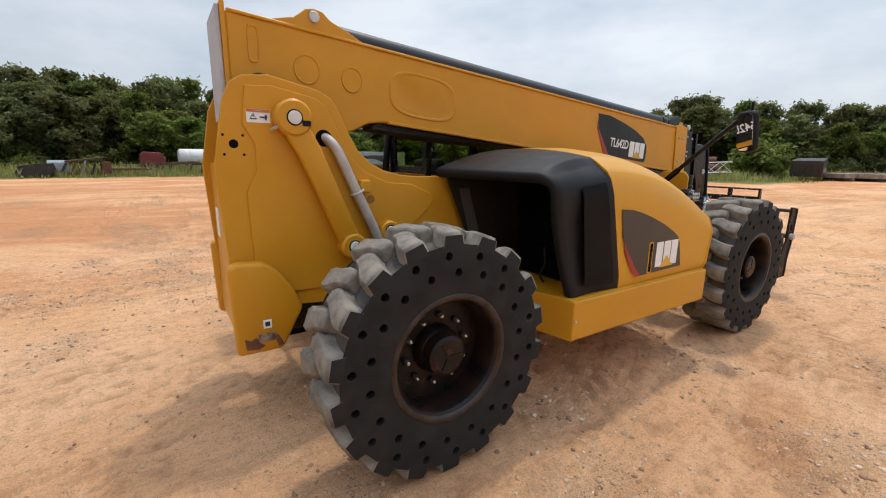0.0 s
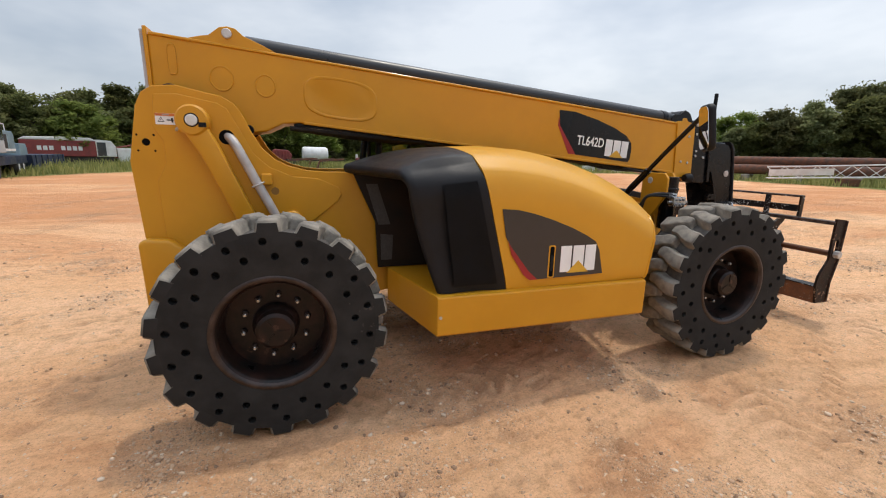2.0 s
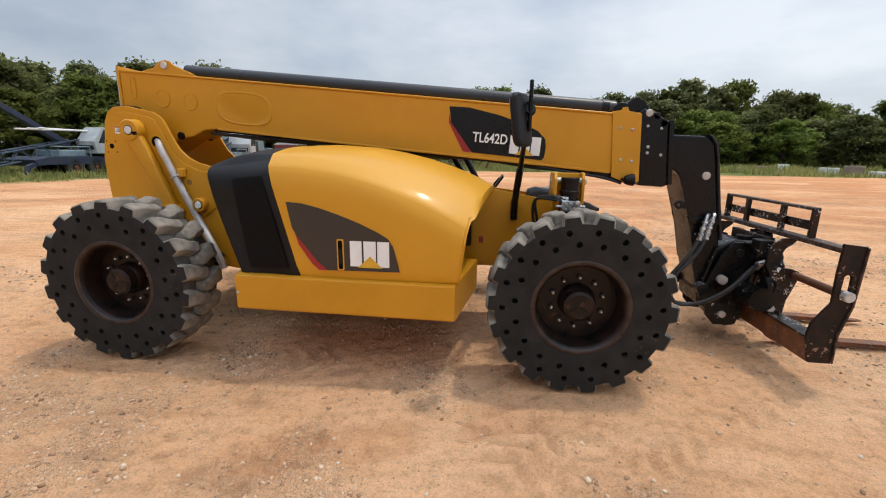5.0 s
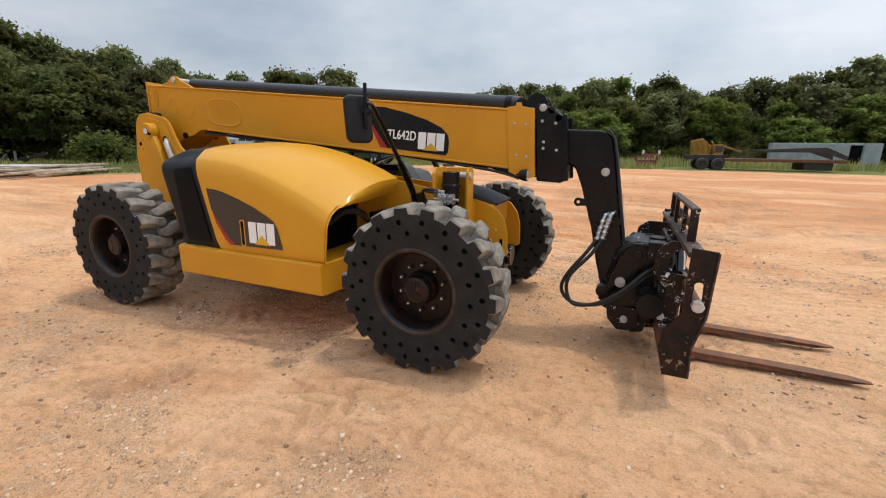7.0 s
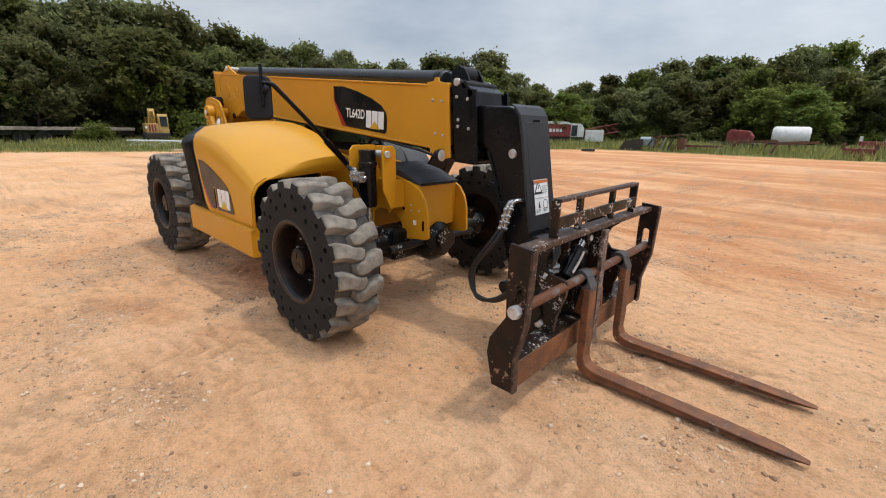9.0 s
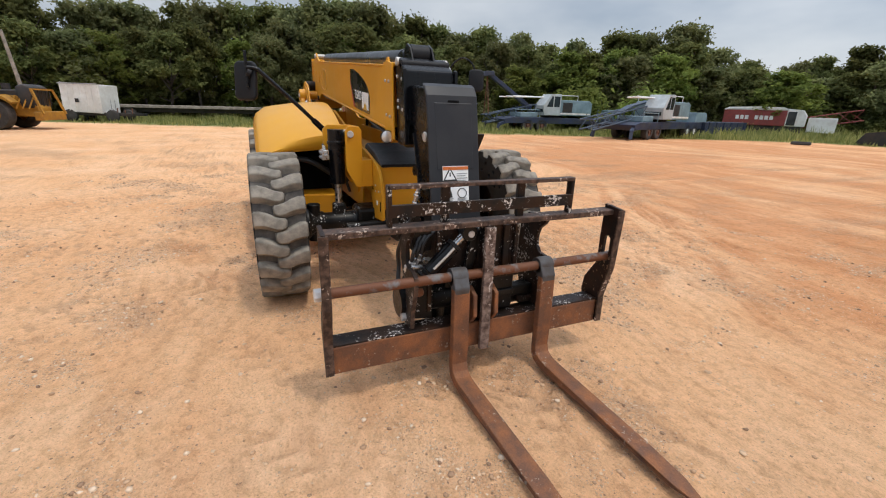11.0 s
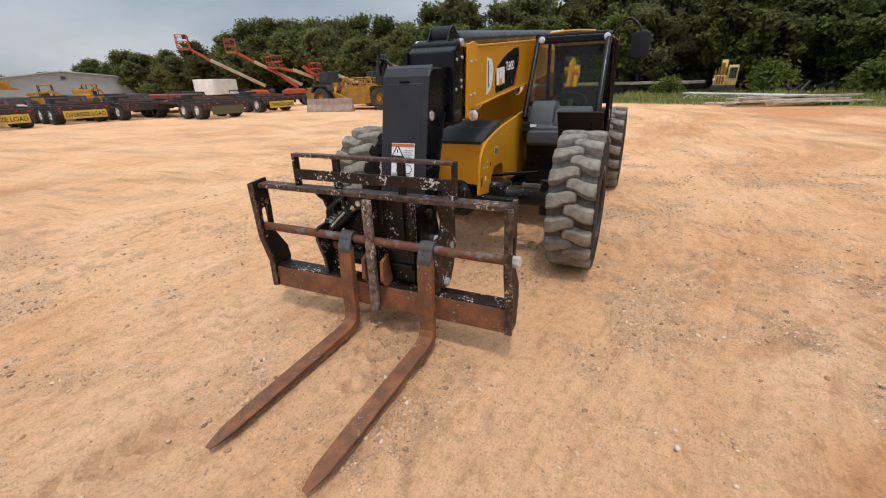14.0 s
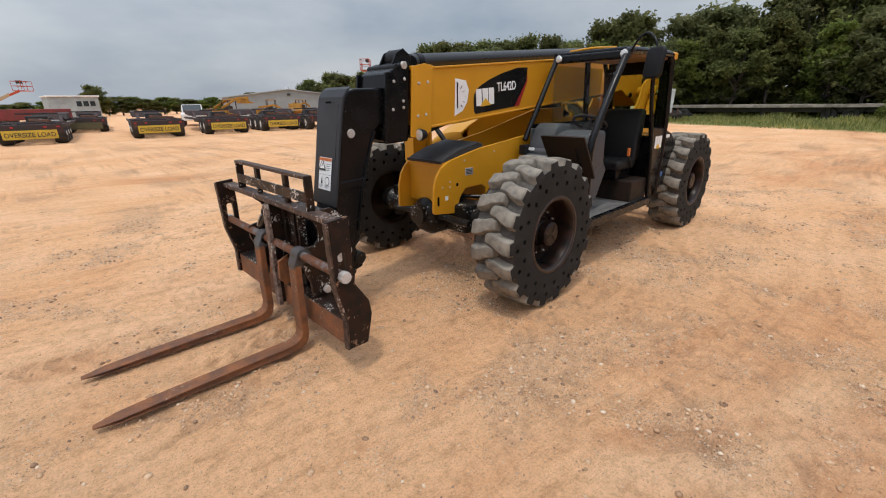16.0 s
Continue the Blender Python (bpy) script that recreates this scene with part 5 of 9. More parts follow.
def cover(x_start, x_end, n, rear_slant, front_slant, nose_taper, thick=0.02, brow=False):
    """A curved shell over the engine, from the inner edge near the boom over the shoulder and down the outer side."""
    bm = bmesh.new()
    rows = []
    for i in range(n + 1):
        u = i / n
        row = []
        for j in range(26):
            # nominal station at the crease, then sheared with height and bent with depth
            xs = x_start + (x_end - x_start) * u
            R, C = roof(xs), crease(xs)
            if j < 11:                         # roof
                k = j / 10
                y = -0.385 - 0.69 * k
                z = R - (R - C - 0.050) * k ** 2.3
            elif j < 15:                       # slanted shoulder
                k = (j - 10) / 4
                y = -1.075 - 0.120 * k
                z = C + 0.050 - 0.085 * k ** 1.15
            elif j < 17:                       # tight edge
                k = (j - 14) / 3
                y, z = -1.195 - 0.015 * k, C - 0.035 - 0.030 * k
            else:                              # outer side
                k = (j - 17) / 8
                zc = C - 0.085
                z = zc + (0.735 - zc) * k
                y = -1.220 - 0.016 * min(1.0, 3.0 * math.sin(k * math.pi)) + 0.004 * k
            lean = (1.60 - z)
            shear = (1 - u) * rear_slant * lean + u * front_slant * lean
            bend = u * nose_taper * (max(0.0, (y + 1.22) / 0.84)) ** 1.1
            row.append(bm.verts.new((xs + shear + bend, y, z)))
        rows.append(row)
    if brow:
        # the front edge rolls down to a nearly level lip
        last = [v.co.copy() for v in rows[-1]]
        for fx, fz in ((0.022, 0.35), (0.022, 0.75), (0.0, 1.0), (-0.04, 1.02)):
            row = []
            for p in last:
                lip = 1.165 + 0.065 * min(1.0, (p.y + 1.22) / 0.8)
                dz = max(0.0, p.z - lip)
                row.append(bm.verts.new((p.x + fx * (1 if dz > 0.01 else 0.2) - 0.10 * fz * max(0.0, (p.y + 1.1)), p.y + (0.0 if dz > 0.01 else 0.012 * fz), p.z - dz * fz)))
            rows.append(row)
    for a, b in zip(rows, rows[1:]):
        for j in range(25):
            bm.faces.new((a[j], b[j], b[j + 1], a[j + 1]))
    bmesh.ops.recalc_face_normals(bm, faces=bm.faces)
    bm.normal_update()
    if sum(f.normal.z for f in bm.faces) < 0:
        bmesh.ops.reverse_faces(bm, faces=bm.faces)
    bmesh.ops.solidify(bm, geom=bm.faces, thickness=thick)
    return bm


hood = part("engine_hood", cover(1.235, 2.735, 40, 0.255, -0.13, 0.13, 0.022, True), YELLOW_HOOD, tele, "smooth yellow engine cover", smooth=38)
# inner flank of the cover, beside the boom
flank_top = [(1.30 + 0.14 * k, roof(1.30 + 0.14 * k - 0.013 * k) - 0.014) for k in range(11)]
part("hood_flank", prism([*flank_top, (2.72, 1.24), (2.42, 1.22), (2.38, 0.80), (1.30, 0.80)], -0.402, -0.388, 0.003), YELLOW_HOOD, hood)


def tail_shell():
    """Black rear of the cover: from the joint with the hood back to a thick rolled lip round the open bay."""
    R, C = roof(1.232), crease(1.232)
    front, back, inward = [], [], []
    for j in range(26):
        if j < 11:
            k = j / 10
            f = Vector((0, -0.385 - 0.69 * k, R - (R - C - 0.050) * k ** 2.3))
            b, n = Vector((0.50 + 0.25 * k, -0.40 - 0.68 * k, 1.535 - 0.012 * k)), Vector((0, 0, -1))
        elif j < 17:
            k = (j - 10) / 7
            f = Vector((0, -1.075 - 0.135 * k, C + 0.050 - 0.115 * k))
            b, n = Vector((0.75 + 0.045 * k, -1.08 - 0.125 * math.sin(k * 1.57), 1.523 - 0.085 * (1 - math.cos(k * 1.57)) - 0.02 * k)), Vector((0, math.sin(k * 1.57), -math.cos(k * 1.57)))
        else:
            k = (j - 17) / 8
            zc = C - 0.085
            f = Vector((0, -1.220 - 0.016 * min(1.0, 3.0 * math.sin(k * math.pi)) + 0.004 * k, zc + (0.735 - zc) * k))
            b, n = Vector((0.80 + 0.195 * k ** 1.3, -1.212 + 0.012 * math.sin(k * math.pi), 1.405 + (0.735 - 1.405) * k)), Vector((0, 1, 0))
        f.x = 1.230 + 0.255 * (1.60 - f.z)
        front.append(f)
        back.append(b)
        inward.append(n)
    rows = []
    for i in range(11):
        t = i / 10
        rows.append([f.lerp(b, t) + Vector((0, 0, 0.030 * math.sin(math.pi * t) if j < 12 else 0.0)) + Vector((0, 0.018 * math.sin(math.pi * t) ** 2 * (1 if j > 18 else 0), 0)) for j, (f, b) in enumerate(zip(front, back))])
    for d, fwd in ((0.012, -0.014), (0.035, -0.018), (0.060, -0.006), (0.068, 0.02), (0.070, 0.12)):
        rows.append([b + n * d + Vector((fwd, 0, 0)) for b, n in zip(back, inward)])
    bm = bmesh.new()
    grid = [[bm.verts.new(p) for p in row] for row in rows]
    for a, b in zip(grid, grid[1:]):
        for j in range(25):
            bm.faces.new((a[j], b[j], b[j + 1], a[j + 1]))
    bmesh.ops.recalc_face_normals(bm, faces=bm.faces)
    bm.normal_update()
    if sum(f.normal.z for f in bm.faces) < 0:
        bmesh.ops.reverse_faces(bm, faces=bm.faces)
    bmesh.ops.solidify(bm, geom=bm.faces, thickness=0.012)
    return bm


tail = part("hood_tail", tail_shell(), BLACK_PLASTIC, tele, "black moulded rear of the engine cover", smooth=50)
# framed panel on the black side


def tail_panel():
    """A panel that follows the swell of the black side."""
    bm = bmesh.new()
    rows = []
    for a in range(15):
        v = a / 14
        row = []
        for c in range(5):
            u = c / 4
            top, low = Vector((0.985 + 0.225 * u, 1.435 + 0.025 * u)), Vector((1.075 + 0.30 * u, 0.79))
            p = top.lerp(low, v)
            zc = crease(p.x - 0.1) - 0.085
            k = min(1.0, max(0.0, (zc - p.y) / (zc - 0.735)))
            row.append(bm.verts.new((p.x, -1.2245 - 0.016 * min(1.0, 3.0 * math.sin(k * math.pi)) + 0.004 * k, p.y)))
        rows.append(row)
    for a, b in zip(rows, rows[1:]):
        for c in range(4):
            bm.faces.new((a[c], a[c + 1], b[c + 1], b[c]))
    bmesh.ops.solidify(bm, geom=bm.faces, thickness=0.006)
    return bm


part("tail_panel", tail_panel(), BLACK_PLASTIC, tail, smooth=30)
# radiator and slats toned near-black to carry the shade inside the bay
part("radiator", box(1.22, 1.30, -1.10, -0.43, 0.74, 1.50, 0.006), DEEP_SHADE, tele)
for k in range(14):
    part("radiator_slat", box(1.20, 1.225, -1.09, -0.45, 0.78 + 0.057 * k, 0.79 + 0.057 * k), DEEP_SHADE, tele)
part("bay_wall", prism([(0.535, 1.49), (0.84, 1.60), (1.30, 1.62), (2.40, 1.36), (2.40, 0.74), (0.72, 0.74), (0.705, 1.10)], -0.455, -0.430, 0.004), BROWN_PANEL, tele)
MESH_GREY = material("grey_mesh_grille", (0.075, 0.068, 0.064), (0.05, 0.045, 0.042), rough=0.6, scale=60)
part("side_grille", prism([(0.637, 1.39), (0.723, 1.39), (0.82, 1.08), (0.727, 1.08)], -0.459, -0.4555), MESH_GREY, tele)
part("side_grille", prism([(0.742, 1.007), (0.84, 0.995), (0.83, 0.80), (0.745, 0.80)], -0.459, -0.4555), MESH_GREY, tele)
part("bay_cable", tube([(1.16, -0.80, 0.98), (1.15, -0.82, 0.86), (1.13, -0.80, 0.78), (1.10, -0.86, 0.742)], 0.008, 6, 4), HOSE, tele)
# black sheet added where the open front of the bay is only shaded
part("bay_front", box(2.30, 2.34, -1.17, -0.40, 0.72, 1.10, 0.004), DEEP_SHADE, tele)
part("bay_hose", tube([(2.42, -0.9, 1.0), (2.55, -0.85, 1.1), (2.62, -0.7, 1.08), (2.60, -0.5, 0.95)], 0.03, 10, 6), HOSE, tele)
skirt = part("side_skirt", prism_x([(-1.262, 0.725), (-1.262, 0.475), (-1.25, 0.463), (-0.45, 0.463), (-0.45, 0.735), (-1.23, 0.735)], 0.955, 2.60, 0.008), YELLOW, tele)
for v in skirt.data.vertices:
    v.co.x += (0.16 if v.co.x < 1.8 else -0.12) * max(0.0, (v.co.y + 1.26) / 0.8) * -1
    v.co.z += 0.004 * math.sin(v.co.x * 2)
part("skirt_bolt", rod((0.975, -1.2635, 0.60), (0.975, -1.269, 0.60), 0.011, 8), PIN_STEEL, skirt)
part("front_bracket", box(2.60, 2.66, -0.52, -0.266, 0.86, 1.06, 0.008), BLACK_PAINT, tele)
part("red_label", box(2.72, 2.76, -0.2695, -0.2665, 0.84, 0.90), DECAL_RED, tele)


def logo_blocks(parent, m, w, h):
    """Three plain white blocks over a yellow wedge."""
    for k, (a, b) in enumerate(((0.0, 0.30), (0.35, 0.66), (0.70, 1.0))):
        bm = prism([(a * w, 0), (b * w, 0), (b * w, h), (a * w, h)], -0.0018, 0.0, 0.0)
        bmesh.ops.transform(bm, matrix=m, verts=bm.verts)
        part("logo_block", bm, WHITE, parent)
    bm = prism([(0.20 * w, -0.04 * h), (0.82 * w, -0.04 * h), (0.51 * w, 0.42 * h)], -0.0032, 0.0)
    bmesh.ops.transform(bm, matrix=m, verts=bm.verts)
    part("logo_wedge", bm, LOGO_YELLOW, parent)


dec = part("side_decal", flat([(1.385, 1.283), (1.50, 1.275), (1.62, 1.248), (1.76, 1.205), (1.92, 1.145), (2.05, 1.085), (2.125, 1.04), (2.16, 0.98), (2.205, 0.805), (1.665, 0.797), (1.60, 0.86), (1.455, 1.04), (1.42, 1.10)], -1.2385, -1), DECAL_GREY, hood, "charcoal decal with red stripe")
part("decal_stripe", flat([(1.437, 1.075), (1.455, 1.04), (1.60, 0.86), (1.672, 0.797), (1.61, 0.797), (1.56, 0.84), (1.465, 0.98)], -1.2400, -1), DECAL_RED, dec)
logo_blocks(dec, pose(1.845, -1.2405, 0.835), 0.285, 0.185)
latch = part("hood_latch", prism(rounded(1.748, 1.80, 0.80, 1.03, 0.012), -1.2425, -1.236, 0.002), YELLOW_HOOD, hood)
# recess shade painted as a flat black piece
part("latch_recess", prism(rounded(1.758, 1.79, 0.81, 1.02, 0.01), -1.2440, -1.2405), DEEP_SHADE, latch)
part("latch_lever", box(1.764, 1.784, -1.2480, -1.242, 0.85, 0.96, 0.003), BLACK_PLASTIC, latch)

for s in (-1, 1):
    y = s * 0.2055
    bd = part("boom_decal", flat([(2.425, 2.035), (2.60, 2.025), (2.85, 1.965), (3.05, 1.90), (3.20, 1.83), (3.262, 1.765), (3.272, 1.70), (3.262, 1.61), (3.24, 1.585), (2.63, 1.645), (2.44, 1.90)], y, s), DECAL_BLACK, boom, "black decal with red stripe and white lettering")
    part("decal_stripe", flat([(2.425, 1.975), (2.44, 1.90), (2.63, 1.645), (2.55, 1.652), (2.42, 1.90)], y + s * 0.0012, s), DECAL_RED, bd)
    if s < 0:
        logo_blocks(bd, pose(2.955, y - 0.0022, 1.640) @ pose(0, 0, 0, 0, 4, 0), 0.265, 0.155)
        lettering("TL642D", 0.118, WHITE, pose(2.785, y - 0.0032, 1.728, 90, 4.5, 0), "model_lettering", bd, 0.0006, 0.78)
    else:
        logo_blocks(bd, pose(3.23, y + 0.0022, 1.655) @ pose(0, 0, 0, 0, 0, 180) @ pose(0, 0, 0, 0, -4.5, 0), 0.265, 0.155)
        lettering("TL642D", 0.118, WHITE, pose(2.77, y + 0.0032, 1.805, 90, 0, 180) @ pose(0, 0, 0, 0, 0, 4.5), "model_lettering", bd, 0.0006, 0.78)
gauge = part("angle_gauge", flat([(3.52, 1.90), (3.38, 1.885), (3.34, 1.80), (3.36, 1.70), (3.42, 1.62), (3.53, 1.575)], 0.2055, 1), WHITE, boom, "white boom angle gauge")
for k in range(6):
    a = radians(100 + 26 * k)
    part("gauge_mark", prism([(3.50 + 0.12 * math.cos(a), 1.74 + 0.12 * math.sin(a)), (3.51 + 0.12 * math.cos(a), 1.74 + 0.12 * math.sin(a)), (3.51 + 0.09 * math.cos(a), 1.74 + 0.09 * math.sin(a)), (3.50 + 0.09 * math.cos(a), 1.74 + 0.09 * math.sin(a))], 0.2075, 0.209), PRINT, gauge)
part("gauge_needle", bar([(3.50, 0.212, 1.87), (3.495, 0.212, 1.64)], 0.012, 0.003, (0, 1, 0)), BLACK_PAINT, gauge)

# ---- mirrors ----
arm = part("mirror_arm", tube([(3.02, -0.38, 1.16), (3.02, -0.42, 1.24), (3.025, -0.52, 1.34), (3.04, -0.80, 1.62), (3.05, -1.10, 1.90), (3.05, -1.16, 1.945), (3.05, -1.235, 1.95)], 0.0185, 12, 5), BLACK_PAINT, tele, "black mirror arm", smooth=50)
part("arm_bracket", box(2.99, 3.05, -0.40, -0.266, 1.08, 1.24, 0.006), BLACK_PAINT, arm)
part("arm_sleeve", tube([(3.02, -0.395, 1.09), (3.02, -0.42, 1.22), (3.024, -0.50, 1.325), (3.035, -0.70, 1.52)], 0.028, 12, 5), BLACK_PAINT, arm, smooth=50)
part("arm_stub", rod((3.05, -1.235, 1.78), (3.05, -1.235, 2.085), 0.013, 10), BLACK_PAINT, arm)
part("arm_knob", rod((3.05, -1.235, 1.915), (3.05, -1.20, 1.90), 0.035, 14), BLACK_PLASTIC, arm)


def mirror_head(centre, w, h, turn, parent):
    m = Matrix.Translation(centre) @ pose(0, 0, 0, 0, 0, turn) @ pose(0, 0, 0, 8.0, 0, 0)
    bm = prism(rounded(-w / 2, w / 2, -h / 2, h / 2, 0.05, 5), 0.0, 0.05, 0.018, 3)
    bmesh.ops.transform(bm, matrix=m, verts=bm.verts)
    hd = part("mirror_head", bm, BLACK_PLASTIC, parent, "black mirror housing", smooth=40)
    bm = prism(rounded(-w / 2 + 0.014, w / 2 - 0.014, -h / 2 + 0.014, h / 2 - 0.014, 0.045, 5), -0.003, 0.001)
    bmesh.ops.transform(bm, matrix=m, verts=bm.verts)
    part("mirror_glass", bm, MIRROR, hd, "mirror glass")
    return hd


mirror_head((2.975, -1.235, 1.84), 0.20, 0.33, -120, arm)

# ---- cab ----
cab = part("cab_frame", tube([(2.64, 1.12, 0.60), (2.63, 1.12, 1.0), (2.61, 1.12, 1.36), (2.12, 1.11, 2.07), (2.02, 1.11, 2.13), (1.90, 1.11, 2.155), (1.02, 1.11, 2.17), (0.95, 1.11, 2.13), (0.90, 1.11, 2.02), (0.82, 1.11, 1.32), (0.86, 1.11, 0.55)], 0.035, 12, 4), BLACK_PAINT, tele, "black open cab frame", smooth=50)
for v in cab.data.vertices:
    if v.co.z < 0.62 and v.co.x > 2:
        v.co.z = max(v.co.z, 0.52)
part("inner_post", tube([(2.60, 0.34, 1.30), (2.10, 0.34, 2.08), (2.02, 0.34, 2.13), (1.0, 0.34, 2.165), (0.86, 0.34, 1.30)], 0.028, 12, 4), BLACK_PAINT, cab, smooth=50)
roofp = part("cab_roof", box(0.93, 2.04, 0.33, 1.12, 2.14, 2.185, 0.018), BLACK_PAINT, cab)
part("headliner", box(0.98, 2.0, 0.36, 1.09, 2.115, 2.138, 0.004), HEADLINER, roofp, "tan roof lining")
part("roof_visor", box(1.99, 2.10, 0.33, 1.12, 2.075, 2.15, 0.015), BLACK_PAINT, roofp)
part("roof_edge", box(0.80, 0.97, 0.36, 1.14, 2.12, 2.20, 0.02), YELLOW, roofp, "yellow rear roof edge")
part("roof_rail", tube([(2.0, 0.45, 2.19), (1.98, 0.70, 2.205), (1.98, 0.95, 2.19)], 0.012, 8, 4), YELLOW, roofp)
for yy in (0.385, 1.095):
    lamp = part("cab_lamp", turned([(0, -0.05), (0.03, -0.045), (0.04, -0.01), (0.042, 0.005)], 20, "x", (2.11, yy, 2.115)), BLACK_PLASTIC, cab, smooth=40)
    part("lens", turned([(0.039, 0.0), (0.03, 0.012), (0, 0.016)], 20, "x", (2.113, yy, 2.115)), LAMP_CLEAR, lamp, smooth=40)
# windscreen pane and rear pane
wsc = bmesh.new()
vs = [wsc.verts.new(p) for p in ((2.58, 0.36, 1.36), (2.58, 1.09, 1.36), (2.12, 1.08, 2.07), (2.12, 0.36, 2.07))]
wsc.faces.new(vs)
bmesh.ops.solidify(wsc, geom=wsc.faces, thickness=0.005)
pane = part("windscreen", wsc, SCREEN_GLASS, cab, "clear windscreen")
pane.visible_shadow = False
rp = part("side_pane", box(1.02, 2.10, 0.335, 0.341, 1.46, 2.06, 0.0), GLASS, cab, "tinted side pane beside the boom")
rp.visible_shadow = False
part("pane_frame", prism([(0.98, 1.40), (2.52, 1.40), (2.50, 1.46), (0.98, 1.46)], 0.325, 0.352, 0.004), BLACK_PAINT, cab)
part("pane_frame", prism([(1.30, 1.42), (1.38, 1.42), (1.44, 2.12), (1.36, 2.12)], 0.322, 0.356, 0.004), BLACK_PAINT, cab)
rw = part("rear_pane", box(0.895, 0.90, 0.40, 1.06, 1.42, 2.04), GLASS, cab, "tinted rear pane")
rw.visible_shadow = False
part("rear_frame", prism_x([(0.36, 1.36), (1.10, 1.36), (1.10, 2.12), (1.0, 2.12), (1.0, 1.46), (0.46, 1.46), (0.46, 2.12), (0.36, 2.12)], 0.88, 0.91, 0.006), BLACK_PAINT, cab)
part("rear_header", prism_x([(0.46, 1.98), (1.0, 1.98), (1.0, 2.12), (0.46, 2.12)], 0.882, 0.908, 0.004), BLACK_PAINT, cab)
part("rear_sill", prism_x([(0.46, 1.46), (1.0, 1.46), (1.0, 1.52), (0.46, 1.52)], 0.882, 0.908, 0.004), BLACK_PAINT, cab)
# rear side: fixed half door behind the opening
part("rear_post", tube([(1.42, 1.115, 2.16), (1.36, 1.12, 1.70), (1.22, 1.125, 1.25), (1.12, 1.125, 0.70), (1.10, 1.12, 0.56)], 0.022, 10, 4), BLACK_PAINT, cab, smooth=50)
sq = prism([(0.86, 1.40), (1.28, 1.44), (1.36, 1.70), (1.40, 2.08), (1.02, 2.10), (0.95, 2.0)], 1.115, 1.120, 0.0)
rsp = part("quarter_pane", sq, GLASS, cab, "tinted quarter pane")
rsp.visible_shadow = False
panel = part("rear_panel", prism([(0.60, 0.66), (1.10, 0.60), (1.16, 1.00), (1.27, 1.40), (0.85, 1.36), (0.62, 1.30), (0.40, 1.18), (0.42, 0.95)], 1.09, 1.125, 0.012), BLACK_PAINT, cab, "black rear side panel")
logo_blocks(panel, pose(1.10, 1.1265, 1.14) @ pose(0, 0, 0, 0, 0, 180), 0.20, 0.14)
part("panel_text", box(0.66, 0.84, 1.1255, 1.128, 1.245, 1.285), WHITE, panel)
part("rear_tank", box(0.42, 1.05, 0.42, 1.08, 0.66, 1.28, 0.03), BLACK_PAINT, cab)
part("blue_cap", rod((0.75, 1.09, 0.80), (0.75, 1.13, 0.80), 0.035, 14), material("blue_plastic", (0.05, 0.13, 0.34), rough=0.5), cab, "blue filler cap")
# floor, step, front wall
floor = part("cab_floor", box(1.10, 2.64, 0.36, 1.13, 0.52, 0.56, 0.006), FLOOR_RUBBER, cab, "dusty grey cab floor")
part("sill", box(1.08, 2.66, 1.10, 1.16, 0.47, 0.565, 0.012), BLACK_PAINT, cab)
part("step_riser", box(1.10, 1.55, 0.40, 1.10, 0.56, 0.80, 0.015), BROWN_PANEL, cab)
part("inner_wall", box(0.92, 2.55, 0.372, 0.395, 0.56, 1.42, 0.004), DASH, cab)
part("front_wall", prism([(2.52, 0.55), (2.60, 0.55), (2.60, 1.0), (2.52, 1.0)], 0.38, 1.08, 0.008), BLACK_PAINT, cab)
dash = part("dashboard", prism([(2.16, 1.02), (2.30, 0.95), (2.60, 0.98), (2.63, 1.20), (2.54, 1.26), (2.36, 1.30), (2.18, 1.26)], 0.39, 1.02, 0.03, 3), DASH, cab, "grey dashboard", smooth=40)
part("dash_cowl", prism([(2.12, 1.05), (2.60, 1.05), (2.605, 1.18), (2.565, 1.30), (2.50, 1.425), (2.42, 1.475), (2.20, 1.46)], 0.385, 0.655, 0.028, 3), DASH, dash, smooth=40)
part("column_cover", prism([(2.14, 1.05), (2.60, 1.02), (2.61, 1.24), (2.52, 1.365), (2.40, 1.40), (2.28, 1.405), (2.16, 1.40)], 0.66, 1.03, 0.03, 3), DASH, dash, smooth=40)
part("apron", box(2.56, 2.68, 0.39, 0.76, 1.02, 1.17, 0.02, 3), DASH, dash, "grey lower apron", smooth=40)
part("white_sticker", prism([(2.632, 1.205), (2.636, 1.205), (2.634, 1.235), (2.630, 1.235)], 0.42, 0.49), WHITE, dash)
fend = part("mud_guard", prism([(2.66, 1.00), (2.78, 1.19), (2.925, 1.395), (2.945, 1.385), (2.80, 1.18), (2.68, 0.99)], 0.76, 1.21, 0.004), BROWN_PANEL, cab, "dusty black mud guard")
part("guard_edge", prism([(2.62, 0.62), (2.70, 1.00), (2.92, 1.36), (2.88, 1.36), (2.66, 1.06), (2.60, 0.80)], 1.085, 1.105, 0.004), BLACK_PAINT, cab)
wheel_m = Matrix.Translation((1.98, 0.74, 1.46)) @ pose(0, 0, 0, 0, -28, 0)
ringm = tube([(0.175 * math.cos(a), 0.175 * math.sin(a), 0) for a in [k * math.pi / 16 for k in range(33)]], 0.016, 10)
bmesh.ops.transform(ringm, matrix=wheel_m, verts=ringm.verts)
steer = part("steering_wheel", ringm, BLACK_PLASTIC, cab, "black steering wheel", smooth=60)
